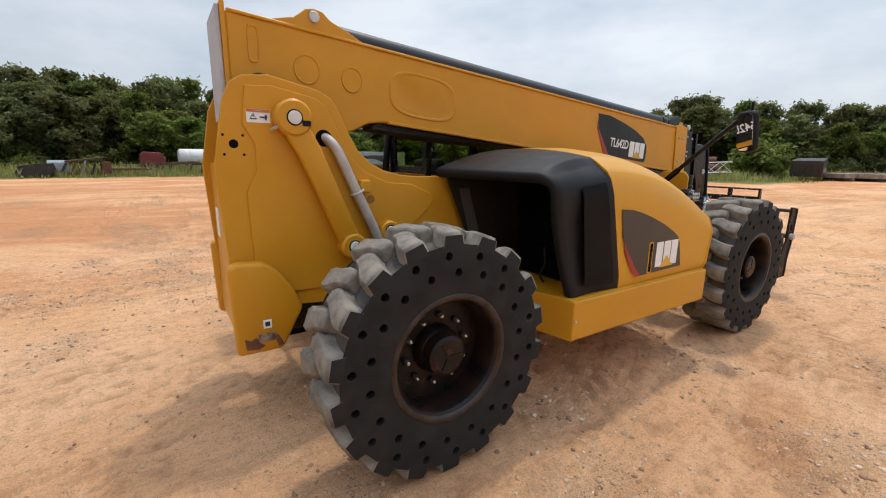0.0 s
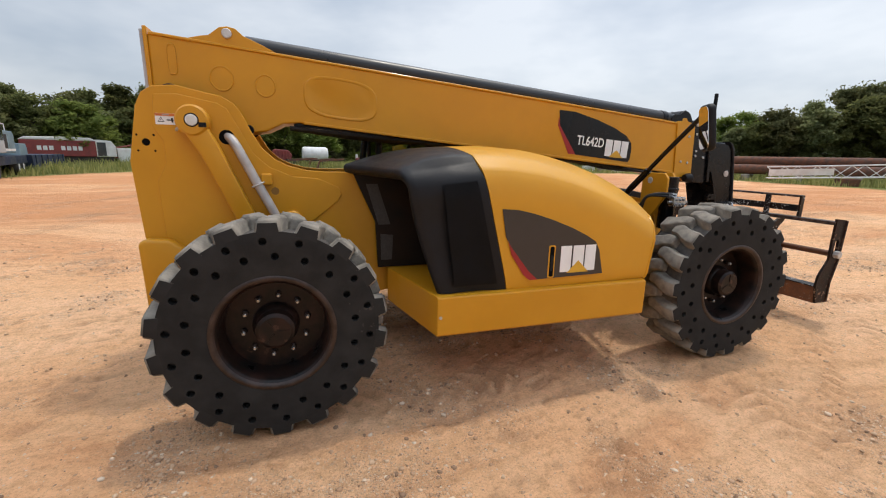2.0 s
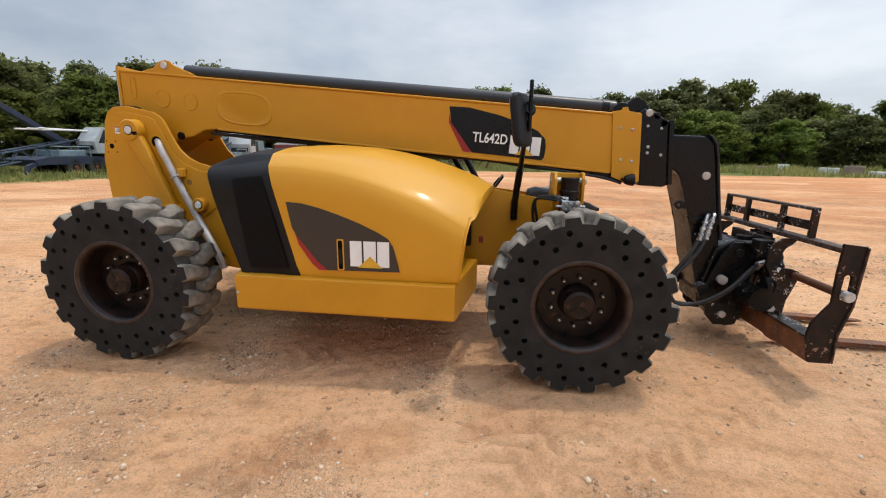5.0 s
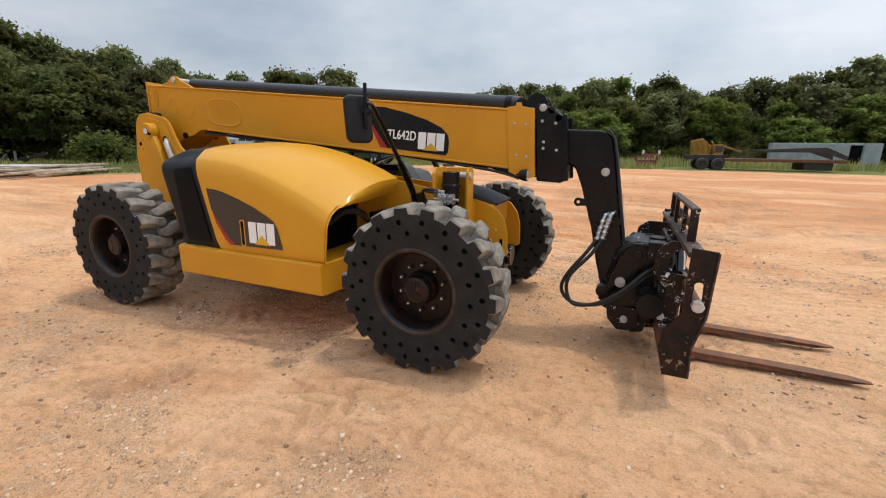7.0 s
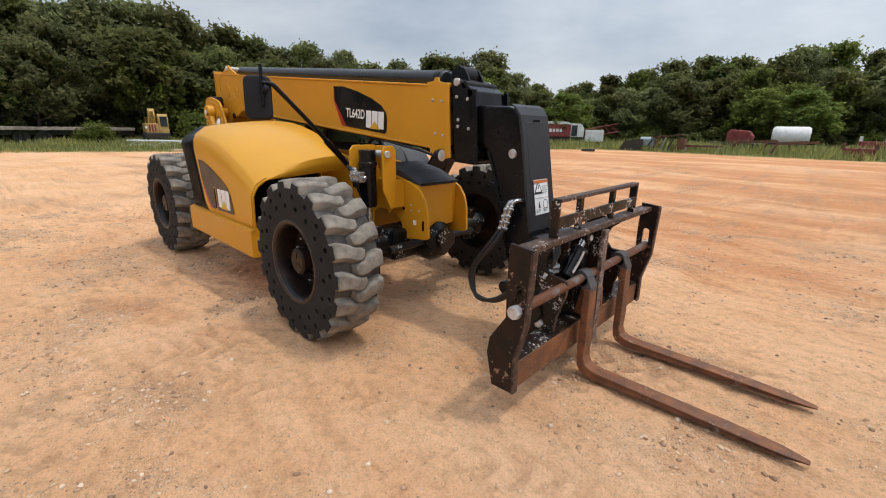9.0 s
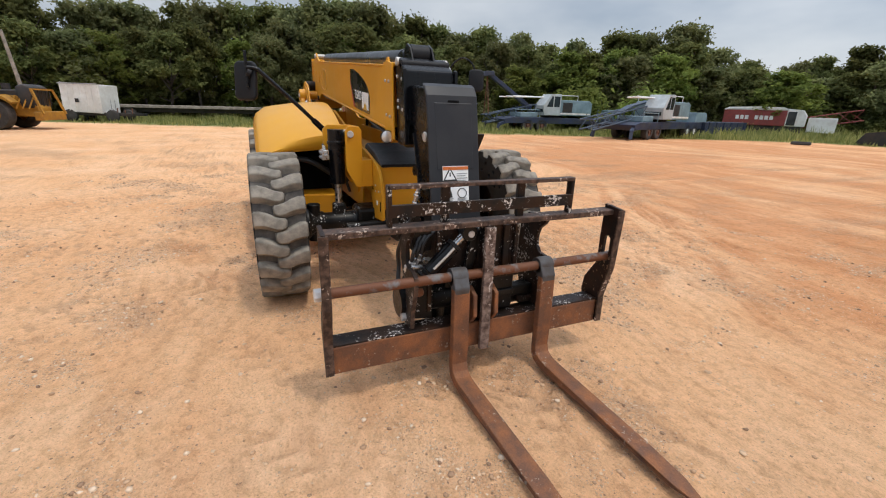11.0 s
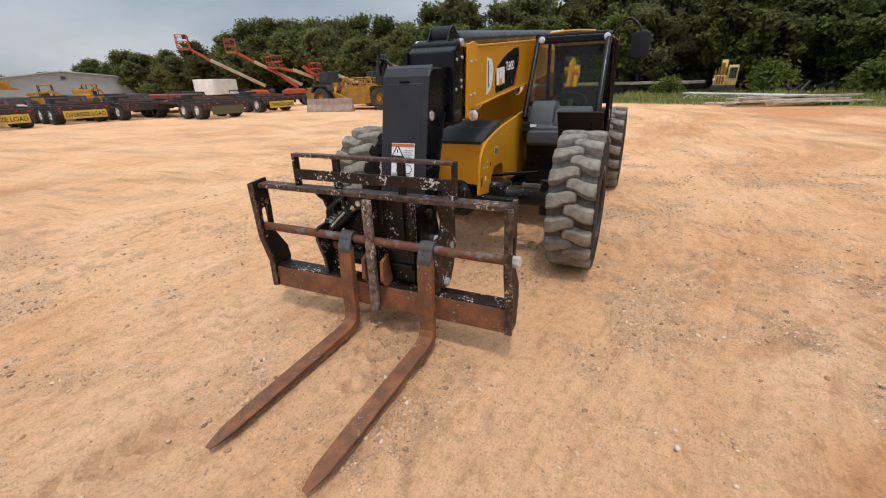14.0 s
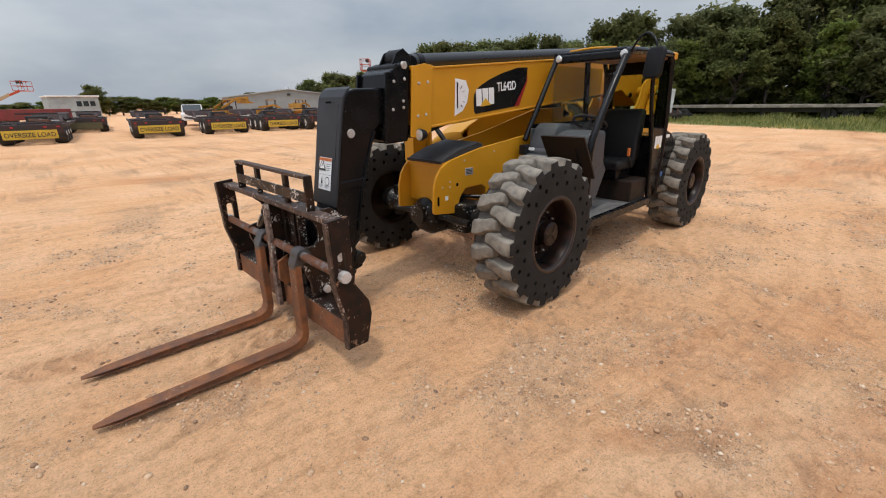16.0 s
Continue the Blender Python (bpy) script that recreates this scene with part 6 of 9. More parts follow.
for a in (0, 120, 240):
    sp = bar([(0, 0, -0.01), (0.17 * math.cos(radians(a + 30)), 0.17 * math.sin(radians(a + 30)), 0)], 0.028, 0.012, (0, 0, 1), 0.003)
    bmesh.ops.transform(sp, matrix=wheel_m, verts=sp.verts)
    part("spoke", sp, BLACK_PLASTIC, steer)
part("steering_column", rod((2.30, 0.76, 1.28), (1.985, 0.74, 1.455), 0.035, 14), BLACK_PLASTIC, steer)
seat = part("seat", box(1.20, 1.66, 0.50, 0.98, 0.92, 1.04, 0.045, 3), SEAT, cab, "black vinyl operator seat", smooth=50)
part("seat_back", prism([(1.14, 1.00), (1.28, 1.00), (1.20, 1.52), (1.14, 1.60), (1.06, 1.58)], 0.50, 0.98, 0.045, 3), SEAT, seat, smooth=50)
part("seat_base", box(1.24, 1.60, 0.55, 0.93, 0.80, 0.92, 0.01), BLACK_PAINT, seat)
part("arm_rest", box(1.25, 1.52, 0.42, 0.48, 1.18, 1.24, 0.02, 3), SEAT, seat, smooth=50)
part("belt_buckle", box(1.47, 1.51, 0.985, 1.01, 1.08, 1.17, 0.006), ORANGE_PRINT, seat, "orange belt buckle")
part("belt", tube([(1.49, 1.0, 1.08), (1.44, 1.0, 1.02), (1.38, 1.0, 0.94)], 0.012, 6, 3), SEAT, seat)
lever = part("joystick", rod((1.70, 0.45, 1.15), (1.74, 0.45, 1.30), 0.014, 10), BLACK_PLASTIC, cab)
part("knob", rod((1.735, 0.45, 1.28), (1.75, 0.45, 1.35), 0.028, 12), BLACK_PLASTIC, lever)
part("side_shroud", prism([(2.0, 0.98), (2.15, 0.72), (2.30, 0.62), (2.34, 1.30), (2.20, 1.24)], 0.96, 0.99, 0.01), DASH, cab, "pale grey side shroud")
marm = part("mirror_arm", tube([(2.05, 1.13, 2.12), (2.08, 1.20, 2.22), (2.12, 1.30, 2.27), (2.17, 1.40, 2.20), (2.19, 1.44, 2.08)], 0.011, 8, 5), BLACK_PAINT, cab, smooth=50)
part("arm_knob", rod((2.19, 1.44, 2.10), (2.21, 1.44, 2.04), 0.03, 12), BLACK_PLASTIC, marm)
mirror_head((2.20, 1.445, 2.0), 0.19, 0.27, -110, marm)
part("bracket_plate", box(2.60, 2.70, 0.34, 0.42, 1.16, 1.26, 0.01), BLACK_PLASTIC, cab)
part("steer_hose", rod((3.46, 0.10, 0.80), (3.05, 0.62, 0.79), 0.017, 12), BLACK_PAINT, tele)


# ---- wheels ----
def build_tyre(parent):
    R0, W = 0.566, 0.225
    N = 54
    bm = bmesh.new()
    bands = [0.318, 0.348, 0.408, 0.470, 0.494, 0.548, 0.572, 0.556]
    for side in (-1, 1):
        y0 = side * W
        ys = [y0 * 0.97, y0 * 1.0, y0, y0, y0, y0 * 0.998, y0 * 0.975, y0 * 0.93]
        rings = [[bm.verts.new((r * math.sin(2 * math.pi * i / N), y, r * math.cos(2 * math.pi * i / N))) for i in range(N)] for r, y in zip(bands, ys)]
        for b in range(len(bands) - 1):
            for i in range(N):
                j = (i + 1) % N
                q = [rings[b][i], rings[b][j], rings[b + 1][j], rings[b + 1][i]]
                if (b == 2 and i % 3 == 0) or (b == 4 and (i + 1) % 3 == 0):
                    c = sum((v.co for v in q), Vector()) / 4
                    rad = Vector((c.x, 0, c.z)).normalized()
                    tan = Vector((rad.z, 0, -rad.x))
                    octo, deep = [], []
                    for k in range(8):
                        a = radians(-135 - 22.5 + 45 * k)
                        o = c + 0.021 * (math.cos(a) * tan + 1.05 * math.sin(a) * rad)
                        octo.append(bm.verts.new(o))
                        deep.append(bm.verts.new(o + Vector((0, -side * 0.055, 0))))
                    for k in range(4):
                        bm.faces.new((q[k], q[(k + 1) % 4], octo[(2 * k + 2) % 8], octo[2 * k + 1]))
                        bm.faces.new((q[k], octo[2 * k + 1], octo[2 * k]))
                    for k in range(8):
                        bm.faces.new((octo[k], octo[(k + 1) % 8], deep[(k + 1) % 8], deep[k]))
                    bm.faces.new(deep)
                else:
                    bm.faces.new(q)
    rows = []
    for y in (-W * 0.95, -W * 0.5, 0, W * 0.5, W * 0.95):
        rows.append([bm.verts.new((R0 * math.sin(2 * math.pi * i / N), y, R0 * math.cos(2 * math.pi * i / N))) for i in range(N)])
    first_tread = len(bm.faces)
    for a, b in zip(rows, rows[1:]):
        for i in range(N):
            bm.faces.new((a[i], a[(i + 1) % N], b[(i + 1) % N], b[i]))
    bm.faces.ensure_lookup_table()
    for i in range(first_tread, len(bm.faces)):
        bm.faces[i].material_index = 1
    part("tyre", bm, [SIDEWALL, TREAD_BASE], parent, "solid black rubber tyre with two rings of holes", smooth=38)
    # lugs: straight at the shoulder, then swept towards the middle
    for side in (-1, 1):
        bm = bmesh.new()
        stations = [(0.992, -0.004, 0.112), (0.70, 0.0, 0.112), (0.44, 0.026, 0.106), (0.18, 0.066, 0.100), (-0.05, 0.078, 0.092), (-0.24, 0.066, 0.066)]
        low, high = [], []
        for (sy, da, wd) in stations:
            y = side * W * sy
            base = 0.548 if sy > 0.95 else 0.555
            topr = 0.636 - (0.007 if sy > 0.95 else 0.0) - (0.006 if sy < 0 else 0)
            for rr, store, k2 in ((base, low, 1.26), (topr, high, 1.0)):
                h = wd * k2 / 2 / rr
                store.append([bm.verts.new((rr * math.sin(da + e * h), y * (1.0 if rr < 0.6 else 0.985), rr * math.cos(da + e * h))) for e in (-1, 1)])
        for i in range(len(stations) - 1):
            bm.faces.new((high[i][0], high[i][1], high[i + 1][1], high[i + 1][0]))
            for e in (0, 1):
                bm.faces.new((low[i][e], high[i][e], high[i + 1][e], low[i + 1][e]))
        f_out = bm.faces.new((low[0][0], low[0][1], high[0][1], high[0][0]))
        bm.faces.new((low[-1][0], low[-1][1], high[-1][1], high[-1][0]))
        f_out.material_index = 1
        bmesh.ops.recalc_face_normals(bm, faces=bm.faces)
        es = [e for e in bm.edges if len(e.link_faces) == 2 and e.calc_face_angle(0) > radians(28)]
        bmesh.ops.bevel(bm, geom=es, offset=0.011, segments=2, affect="EDGES", clamp_overlap=True)
        for k in range(18):
            turn_ = 360 * (k + (0.5 if side > 0 else 0.0)) / 18
            if k == 0:
                lug = part("tread_lug", bm, [TREAD, SIDEWALL], parent, "dusty grey tread lug", smooth=170)
                mesh_ = lug.data
                # flat faces keep their flatness, bevels roll smoothly
                soft_n = [Vector() for _ in mesh_.vertices]
                for f in mesh_.polygons:
                    for vi in f.vertices:
                        soft_n[vi] += f.normal * f.area
                mesh_.normals_split_custom_set_from_vertices([n_.normalized()[:] for n_ in soft_n])
            else:
                lug = tagged(new("tread_lug", mesh_), "dusty grey tread lug")
                lug.parent = parent
            lug.rotation_euler = (0, radians(turn_), 0)


def build_wheel():
    disc = turned([(0.0, -0.03), (0.276, -0.03), (0.276, 0.0), (0.0, 0.0)], 40)
    w = part("wheel", disc, RIM, tele, "rusty dark wheel with solid lugged tyre", smooth=40)
    part("rim", turned([(0.322, -0.200), (0.318, -0.214), (0.305, -0.216), (0.292, -0.205), (0.282, -0.185), (0.279, -0.12), (0.270, -0.02), (0.270, 0.02), (0.285, 0.16), (0.305, 0.205), (0.322, 0.20)], 56), RIM, w, smooth=40)
    part("rim_flange", turned([(0.334, -0.2195), (0.328, -0.2265), (0.314, -0.2275), (0.304, -0.222), (0.295, -0.204), (0.284, -0.17)], 56), RIM_LIP, w, smooth=50)
    hub = part("hub", turned([(0, -0.186), (0.085, -0.186), (0.104, -0.172), (0.108, -0.10), (0.125, -0.08), (0.13, -0.03)], 28), RIM, w, smooth=35)
    for k in range(3):
        part("hub_rib", bar([(0.015 * math.cos(k * 2.1), -0.188, 0.015 * math.sin(k * 2.1)), (0.075 * math.cos(k * 2.1), -0.188, 0.075 * math.sin(k * 2.1))], 0.01, 0.006, (0, 1, 0)), RIM, hub)
    for k in range(10):
        a = 2 * math.pi * (k + 0.3) / 10
        c = Vector((0.178 * math.cos(a), 0, 0.178 * math.sin(a)))
        nut = part("wheel_nut", rod(c + Vector((0, -0.03, 0)), c + Vector((0, -0.058, 0)), 0.019, 6), RIM_LIP, w)
        part("stud", rod(c + Vector((0, -0.055, 0)), c + Vector((0, -0.082, 0)), 0.0105, 10), CHROME, nut, "bright stud end")
    build_tyre(w)
    return w


wheel = build_wheel()
for me_ in {o.data for o in (wheel, *wheel.children_recursive)}:
    me_.transform(Matrix.Diagonal((1, 0.89, 1, 1)))
wheel.location = (0.0, -1.122, 0.632)
for (x, y, turn, spin) in ((3.45, -1.107, 0, 31), (0.0, 1.122, 180, 13), (3.45, 1.107, 180, 52)):
    copy_thing(wheel, pose(x, y, 0.632, 0, 0, turn) @ pose(0, 0, 0, 0, spin, 0))


# ---- trees, bushes and grass ----
def foliage_material(name, deep, light, tint=0.22):
    m = bpy.data.materials.new(name)
    m.use_nodes = True
    nt = m.node_tree
    b = nt.nodes["Principled BSDF"]
    b.inputs["Roughness"].default_value = 0.85
    b.inputs["Specular IOR Level"].default_value = 0.12
    geo = nt.nodes.new("ShaderNodeNewGeometry")
    ramp = nt.nodes.new("ShaderNodeValToRGB")
    ramp.color_ramp.elements[0].color, ramp.color_ramp.elements[1].color = (*deep, 1), (*light, 1)
    nt.links.new(geo.outputs["Random Per Island"], ramp.inputs["Fac"])
    info = nt.nodes.new("ShaderNodeObjectInfo")
    hsv = nt.nodes.new("ShaderNodeHueSaturation")
    v = node(nt, "ShaderNodeMapRange", **{"To Min": 1 - tint, "To Max": 1 + tint * 1.5})
    h = node(nt, "ShaderNodeMapRange", **{"To Min": 0.485, "To Max": 0.512})
    nt.links.new(info.outputs["Random"], v.inputs["Value"])
    nt.links.new(info.outputs["Random"], h.inputs["Value"])
    nt.links.new(v.outputs["Result"], hsv.inputs["Value"])
    nt.links.new(h.outputs["Result"], hsv.inputs["Hue"])
    nt.links.new(ramp.outputs["Color"], hsv.inputs["Color"])
    big = node(nt, "ShaderNodeTexNoise", Scale=0.45, Detail=4.0, Roughness=0.6)
    nt.links.new(geo.outputs["Position"], big.inputs["Vector"])
    tone = nt.nodes.new("ShaderNodeValToRGB")
    tone.color_ramp.elements[0].position, tone.color_ramp.elements[1].position = 0.36, 0.64
    tone.color_ramp.elements[0].color, tone.color_ramp.elements[1].color = (0.78, 0.83, 0.83, 1), (1.24, 1.16, 1.05, 1)
    nt.links.new(big.outputs["Fac"], tone.inputs["Fac"])
    varied = nt.nodes.new("ShaderNodeMix")
    varied.data_type, varied.blend_type = "RGBA", "MULTIPLY"
    varied.inputs["Factor"].default_value = 1.0
    nt.links.new(hsv.outputs["Color"], varied.inputs["A"])
    nt.links.new(tone.outputs["Color"], varied.inputs["B"])
    nt.links.new(varied.outputs["Result"], b.inputs["Base Color"])
    tr = nt.nodes.new("ShaderNodeBsdfTranslucent")
    nt.links.new(varied.outputs["Result"], tr.inputs["Color"])
    mx = nt.nodes.new("ShaderNodeMixShader")
    mx.inputs["Fac"].default_value = 0.62
    nt.links.new(b.outputs["BSDF"], mx.inputs[1])
    nt.links.new(tr.outputs["BSDF"], mx.inputs[2])
    nt.links.new(mx.outputs["Shader"], nt.nodes["Material Output"].inputs["Surface"])
    return m


LEAF_OAK = foliage_material("oak_leaves", (0.094, 0.106, 0.038), (0.178, 0.190, 0.072))
LEAF_LIGHT = foliage_material("light_green_leaves", (0.115, 0.150, 0.036), (0.22, 0.26, 0.072))
LEAF_VINE = foliage_material("dusty_vine_leaves", (0.104, 0.113, 0.048), (0.192, 0.196, 0.090))
# olive leaves paled in the colour to paint in distance haze
LEAF_HAZY = foliage_material("hazed_olive_leaves", (0.125, 0.142, 0.062), (0.245, 0.262, 0.125))
LEAF_GRASS = foliage_material("tall_grass_blades", (0.18, 0.20, 0.06), (0.40, 0.37, 0.16))
BARK = material("grey_brown_bark", (0.13, 0.105, 0.085), (0.06, 0.048, 0.04), rough=0.95, scale=4, bump=0.5, bump_scale=18)


def leaves_mesh(name, clumps, count, size, rng, mat, droop=0.2):
    """Many small bent leaves scattered through clumps of (centre, radii)."""
    C = np.array([c for c, r in clumps])
    Rr = np.array([r for c, r in clumps])
    wts = Rr.prod(1) ** (2 / 3)
    pick = rng.choice(len(clumps), count, p=wts / wts.sum())
    d = rng.normal(size=(count, 3))
    d /= np.linalg.norm(d, axis=1)[:, None]
    rad = np.clip(np.abs(rng.normal(0.78, 0.42, count)), 0, 1.75)
    P = C[pick] + d * Rr[pick] * rad[:, None]
    n = d * 0.6 + rng.normal(size=(count, 3)) * 0.75 + np.array([0, 0, 0.95])
    n /= np.linalg.norm(n, axis=1)[:, None]
    t = np.cross(n, rng.normal(size=(count, 3)))
    t /= np.linalg.norm(t, axis=1)[:, None]
    s = np.cross(n, t)
    L = size * rng.uniform(0.6, 1.35, count)[:, None]
    Wd = L * rng.uniform(0.6, 0.95, count)[:, None]
    b = P - t * L * 0.4 + s * Wd * 0.55
    c = P + t * L * 0.6 - np.array([0, 0, 1]) * L * droop
    e = P - t * L * 0.4 - s * Wd * 0.55
    co = np.stack([b, c, e], 1).reshape(-1, 3)
    me = bpy.data.meshes.new(name)
    q = np.arange(count * 3)
    me.vertices.add(count * 3)
    me.vertices.foreach_set("co", co.ravel())
    me.loops.add(count * 3)
    me.loops.foreach_set("vertex_index", q)
    me.polygons.add(count)
    me.polygons.foreach_set("loop_start", np.arange(0, count * 3, 3))
    me.polygons.foreach_set("loop_total", np.full(count, 3))
    me.update()
    me.validate()
    me.materials.append(mat)
    return me


def make_tree(seed, width, crown_low, mat, leaves, label):
    """A tree about one unit of height 8 m: tapered leaning trunk, limbs, crown of leaf clumps."""
    rng = np.random.RandomState(seed)
    t = thing("tree", label, "tree", group="trees round the yard")
    H = 8.0
    bend = rng.uniform(-0.5, 0.5, 2)
    bm = tube([(0, 0, -0.1), (bend[0] * 0.3, bend[1] * 0.3, H * 0.25), (bend[0], bend[1], H * 0.55), (bend[0] * 1.4, bend[1] * 1.2, H * 0.8)], 0.15, 6, 3)
    for v in bm.verts:
        k = max(0.16, 1 - v.co.z / (H * 0.85))
        ctr = Vector((bend[0] * v.co.z / (H * 0.6), bend[1] * v.co.z / (H * 0.6), v.co.z))
        v.co = ctr + (v.co - ctr) * (k if v.co.z > 0.4 else 1.25)
    clumps = []
    for k in range(120):
        a = rng.uniform(0, 2 * math.pi)
        zz = crown_low + (1 - crown_low) * rng.uniform(0, 1) ** 0.8
        env = math.sin(math.pi * min(1.0, max(0.02, (zz - crown_low * 0.7) / (1.04 - crown_low * 0.7)))) ** 0.55
        rr = width * env * rng.uniform(0.25, 1.08)
        c = np.array([bend[0] * zz + rr * math.cos(a), bend[1] * zz + rr * math.sin(a), H * zz * 0.93])
        size = rng.uniform(0.22, 0.74) * (0.8 + 0.2 * width / 2.6)
        clumps.append((c, np.array([size, size, size * rng.uniform(0.6, 0.85)])))
        if k % 6 == 0:
            base = Vector((bend[0] * zz * 0.7, bend[1] * zz * 0.7, H * max(0.2, zz * 0.6)))
            limb = rod(base, Vector(c), 0.07, 4, 0.02)
            join(bm, limb)
    part("trunk", bm, BARK, t, smooth=50)
    cr = new("crown", leaves_mesh("crown", clumps, int(leaves * 1.35), 0.285, rng, mat))
    cr.parent = t
    return t


def make_bush(seed, mat, leaves, label, flat_=0.8):
    rng = np.random.RandomState(seed)
    t = thing("bush", label, "bush", group="bushes along the tree line")
    clumps, bm = [], bmesh.new()
    for k in range(12):
        a, r = rng.uniform(0, 2 * math.pi), rng.uniform(0.1, 1.2)
        h = rng.uniform(0.35, 1.75) * (1.15 - 0.45 * r / 1.2)
        s = rng.uniform(0.4, 0.75)
        clumps.append((np.array([r * math.cos(a), r * math.sin(a), h]), np.array([s, s, s * flat_])))
        join(bm, rod((0.1 * math.cos(a), 0.1 * math.sin(a), -0.05), (r * math.cos(a), r * math.sin(a), h), 0.025, 3, 0.008))
    part("stems", bm, BARK, t)
    cr = new("crown", leaves_mesh("crown", clumps, leaves, 0.21, rng, mat, 0.3))
    cr.parent = t
    return t




def skyline(az):
    """Elevation of the tree tops, in degrees, by compass direction from the machine."""
    return interp(az, (-8, 5, 10, 17, 27, 35, 46, 55, 64, 70, 80, 86, 97, 105, 110, 115, 123, 127, 138, 145, 150, 160, 170, 180, 190, 197, 203, 211, 218, 225, 232, 238, 244),
                  (4.0, 5.5, 5.8, 6.0, 7.2, 5.3, 4.7, 5.6, 8.0, 8.2, 6.8, 8.0, 8.0, 7.6, 7.6, 5.6, 6.0, 9.0, 8.3, 8.0, 9.4, 9.9, 11.8, 10.4, 9.9, 9.6, 9.0, 7.2, 7.6, 7.7, 5.2, 3.9, 3.0))


def stand_off(az):
    return interp(az, (-8, 10, 30, 50, 70, 90, 110, 125, 140, 155, 170, 185, 200, 212, 225, 236, 244), (85, 82, 76, 70, 66, 60, 56, 52, 48, 47, 46, 46, 47, 52, 62, 80, 100))


tree_kinds = [
    make_tree(11, 2.5, 0.25, LEAF_OAK, 6200, "dark green oak with an uneven crown and dusty leaves"),
    make_tree(12, 2.9, 0.16, LEAF_VINE, 6400, "broad tree hung with dusty green vines"),
    make_tree(13, 2.0, 0.35, LEAF_OAK, 5600, "slim dark oak with gaps in its crown"),
    make_tree(14, 2.6, 0.14, LEAF_LIGHT, 6000, "light green young tree leafy to the ground"),
    make_tree(15, 2.7, 0.30, LEAF_OAK, 6200, "wide dark oak behind rough grass"),
    make_tree(16, 2.2, 0.30, LEAF_HAZY, 5600, "open crowned grey-green tree with bare limbs and haze in its leaf colour"),
]
bush_kinds = [make_bush(21, LEAF_LIGHT, 2300, "bright green bush in rough grass"), make_bush(22, LEAF_VINE, 2200, "dusty olive bush at the yard's edge"), make_bush(23, LEAF_OAK, 2300, "dark green thicket bush under the trees")]


def plant(kinds, used, kind, m):
    if kind not in used:
        used.add(kind)
        kinds[kind].matrix_basis = m
        return kinds[kind]
    return copy_thing(kinds[kind], m)


rt = random.Random(77)
used_t, used_b = set(), set()
CX, CY = 4.0, 0.0
az = -8.0
while az < 244:
    D = stand_off(az)
    for row in (0, 1):
        a2 = az + rt.uniform(-1.2, 1.2) + row * 1.6
        d2 = D + (rt.uniform(-2.5, 2.0) if row == 0 else rt.uniform(5.0, 9.0))
        el = skyline(a2) * (rt.uniform(0.66, 0.92) if row == 0 else rt.uniform(0.96, 1.13))
        h = 1.65 + d2 * math.tan(radians(el))
        kind = rt.choices((0, 1, 2, 3, 4, 5), (0.7, 2, 0.5, 4, 0.7, 5) if a2 < 80 else (1.5, 4, 1.5, 4.0 if row == 0 else 2.0, 1.5, 2.5) if a2 < 140 else (4, 4, 2, 1.6 if row == 0 else 0.2, 4, 1.5))[0]
        sc = h / 8.0
        wide = max(0.85, min(1.35, 1.05 / max(sc, 0.6) ** 0.5)) * rt.uniform(0.9, 1.15)
        m = pose(CX + d2 * math.cos(radians(a2)), CY + d2 * math.sin(radians(a2)), 0, 0, 0, rt.uniform(0, 360)) @ Matrix.Diagonal((sc * wide, sc * wide, sc, 1))
        ob = plant(tree_kinds, used_t, kind, m)
        ob.scale = (sc * wide, sc * wide, sc)
    az += 3.1 * 46 / D if D < 60 else 2.3
# bushes in front of the wood
az = -6.0
while az < 238:
    D = stand_off(az)
    for row in (0, 1):
        a2, d2 = az + rt.uniform(-0.9, 0.9), D - (rt.uniform(2.0, 4.5) if row == 0 else rt.uniform(-1.0, 1.5))
        sc = rt.uniform(0.7, 1.25) if row == 0 else rt.uniform(1.3, 2.0)
        if 200 < a2 < 238 or 155 < a2 < 205:
            d2 += 4
        m = pose(CX + d2 * math.cos(radians(a2)), CY + d2 * math.sin(radians(a2)), 0, 0, 0, rt.uniform(0, 360))
        ob = plant(bush_kinds, used_b, rt.choice((0, 1, 2, 2)) if row else rt.choice((0, 1, 1, 2)), m)
        ob.scale = (sc * 1.2, sc * 1.2, sc)
    az += 3.3 * 46 / D
# lone trees that stand out
lone = [(-95.0, 112, 2.4, 0, 1.2), (-94.2, 120, 1.5, 4, 1.4), (-116.5, 128, 2.7, 0, 1.2), (-119.5, 120, 3.2, 4, 1.2), (-122, 112, 3.4, 1, 1.2), (-113.5, 135, 1.9, 2, 1.4), (-110, 140, 1.6, 4, 1.5),
        (85.5, 60, 7.0, 5, 1.15), (105.5, 58, 6.9, 4, 1.15), (169.0, 44, 10.2, 4, 1.15), (98.5, 64, 7.6, 0, 1.15), (26.0, 76, 6.8, 4, 1.15), (128.5, 54, 8.2, 4, 1.15),
        (92.0, 53, 4.6, 3, 1.5), (95.5, 54, 4.9, 3, 1.4), (64.0, 62, 4.0, 3, 1.5), (58.0, 64, 4.2, 3, 1.4), (72.0, 60, 3.6, 3, 1.6), (117.0, 50, 4.8, 3, 1.4)]
for k in range(24):
    lone.append((-82.0 - 1.25 * k, 122 + 9 * rt.random(), rt.uniform(0.75, 1.25) if k > 11 else rt.uniform(0.5, 0.85), (1, 4, 0, 3)[k % 4], 2.3))
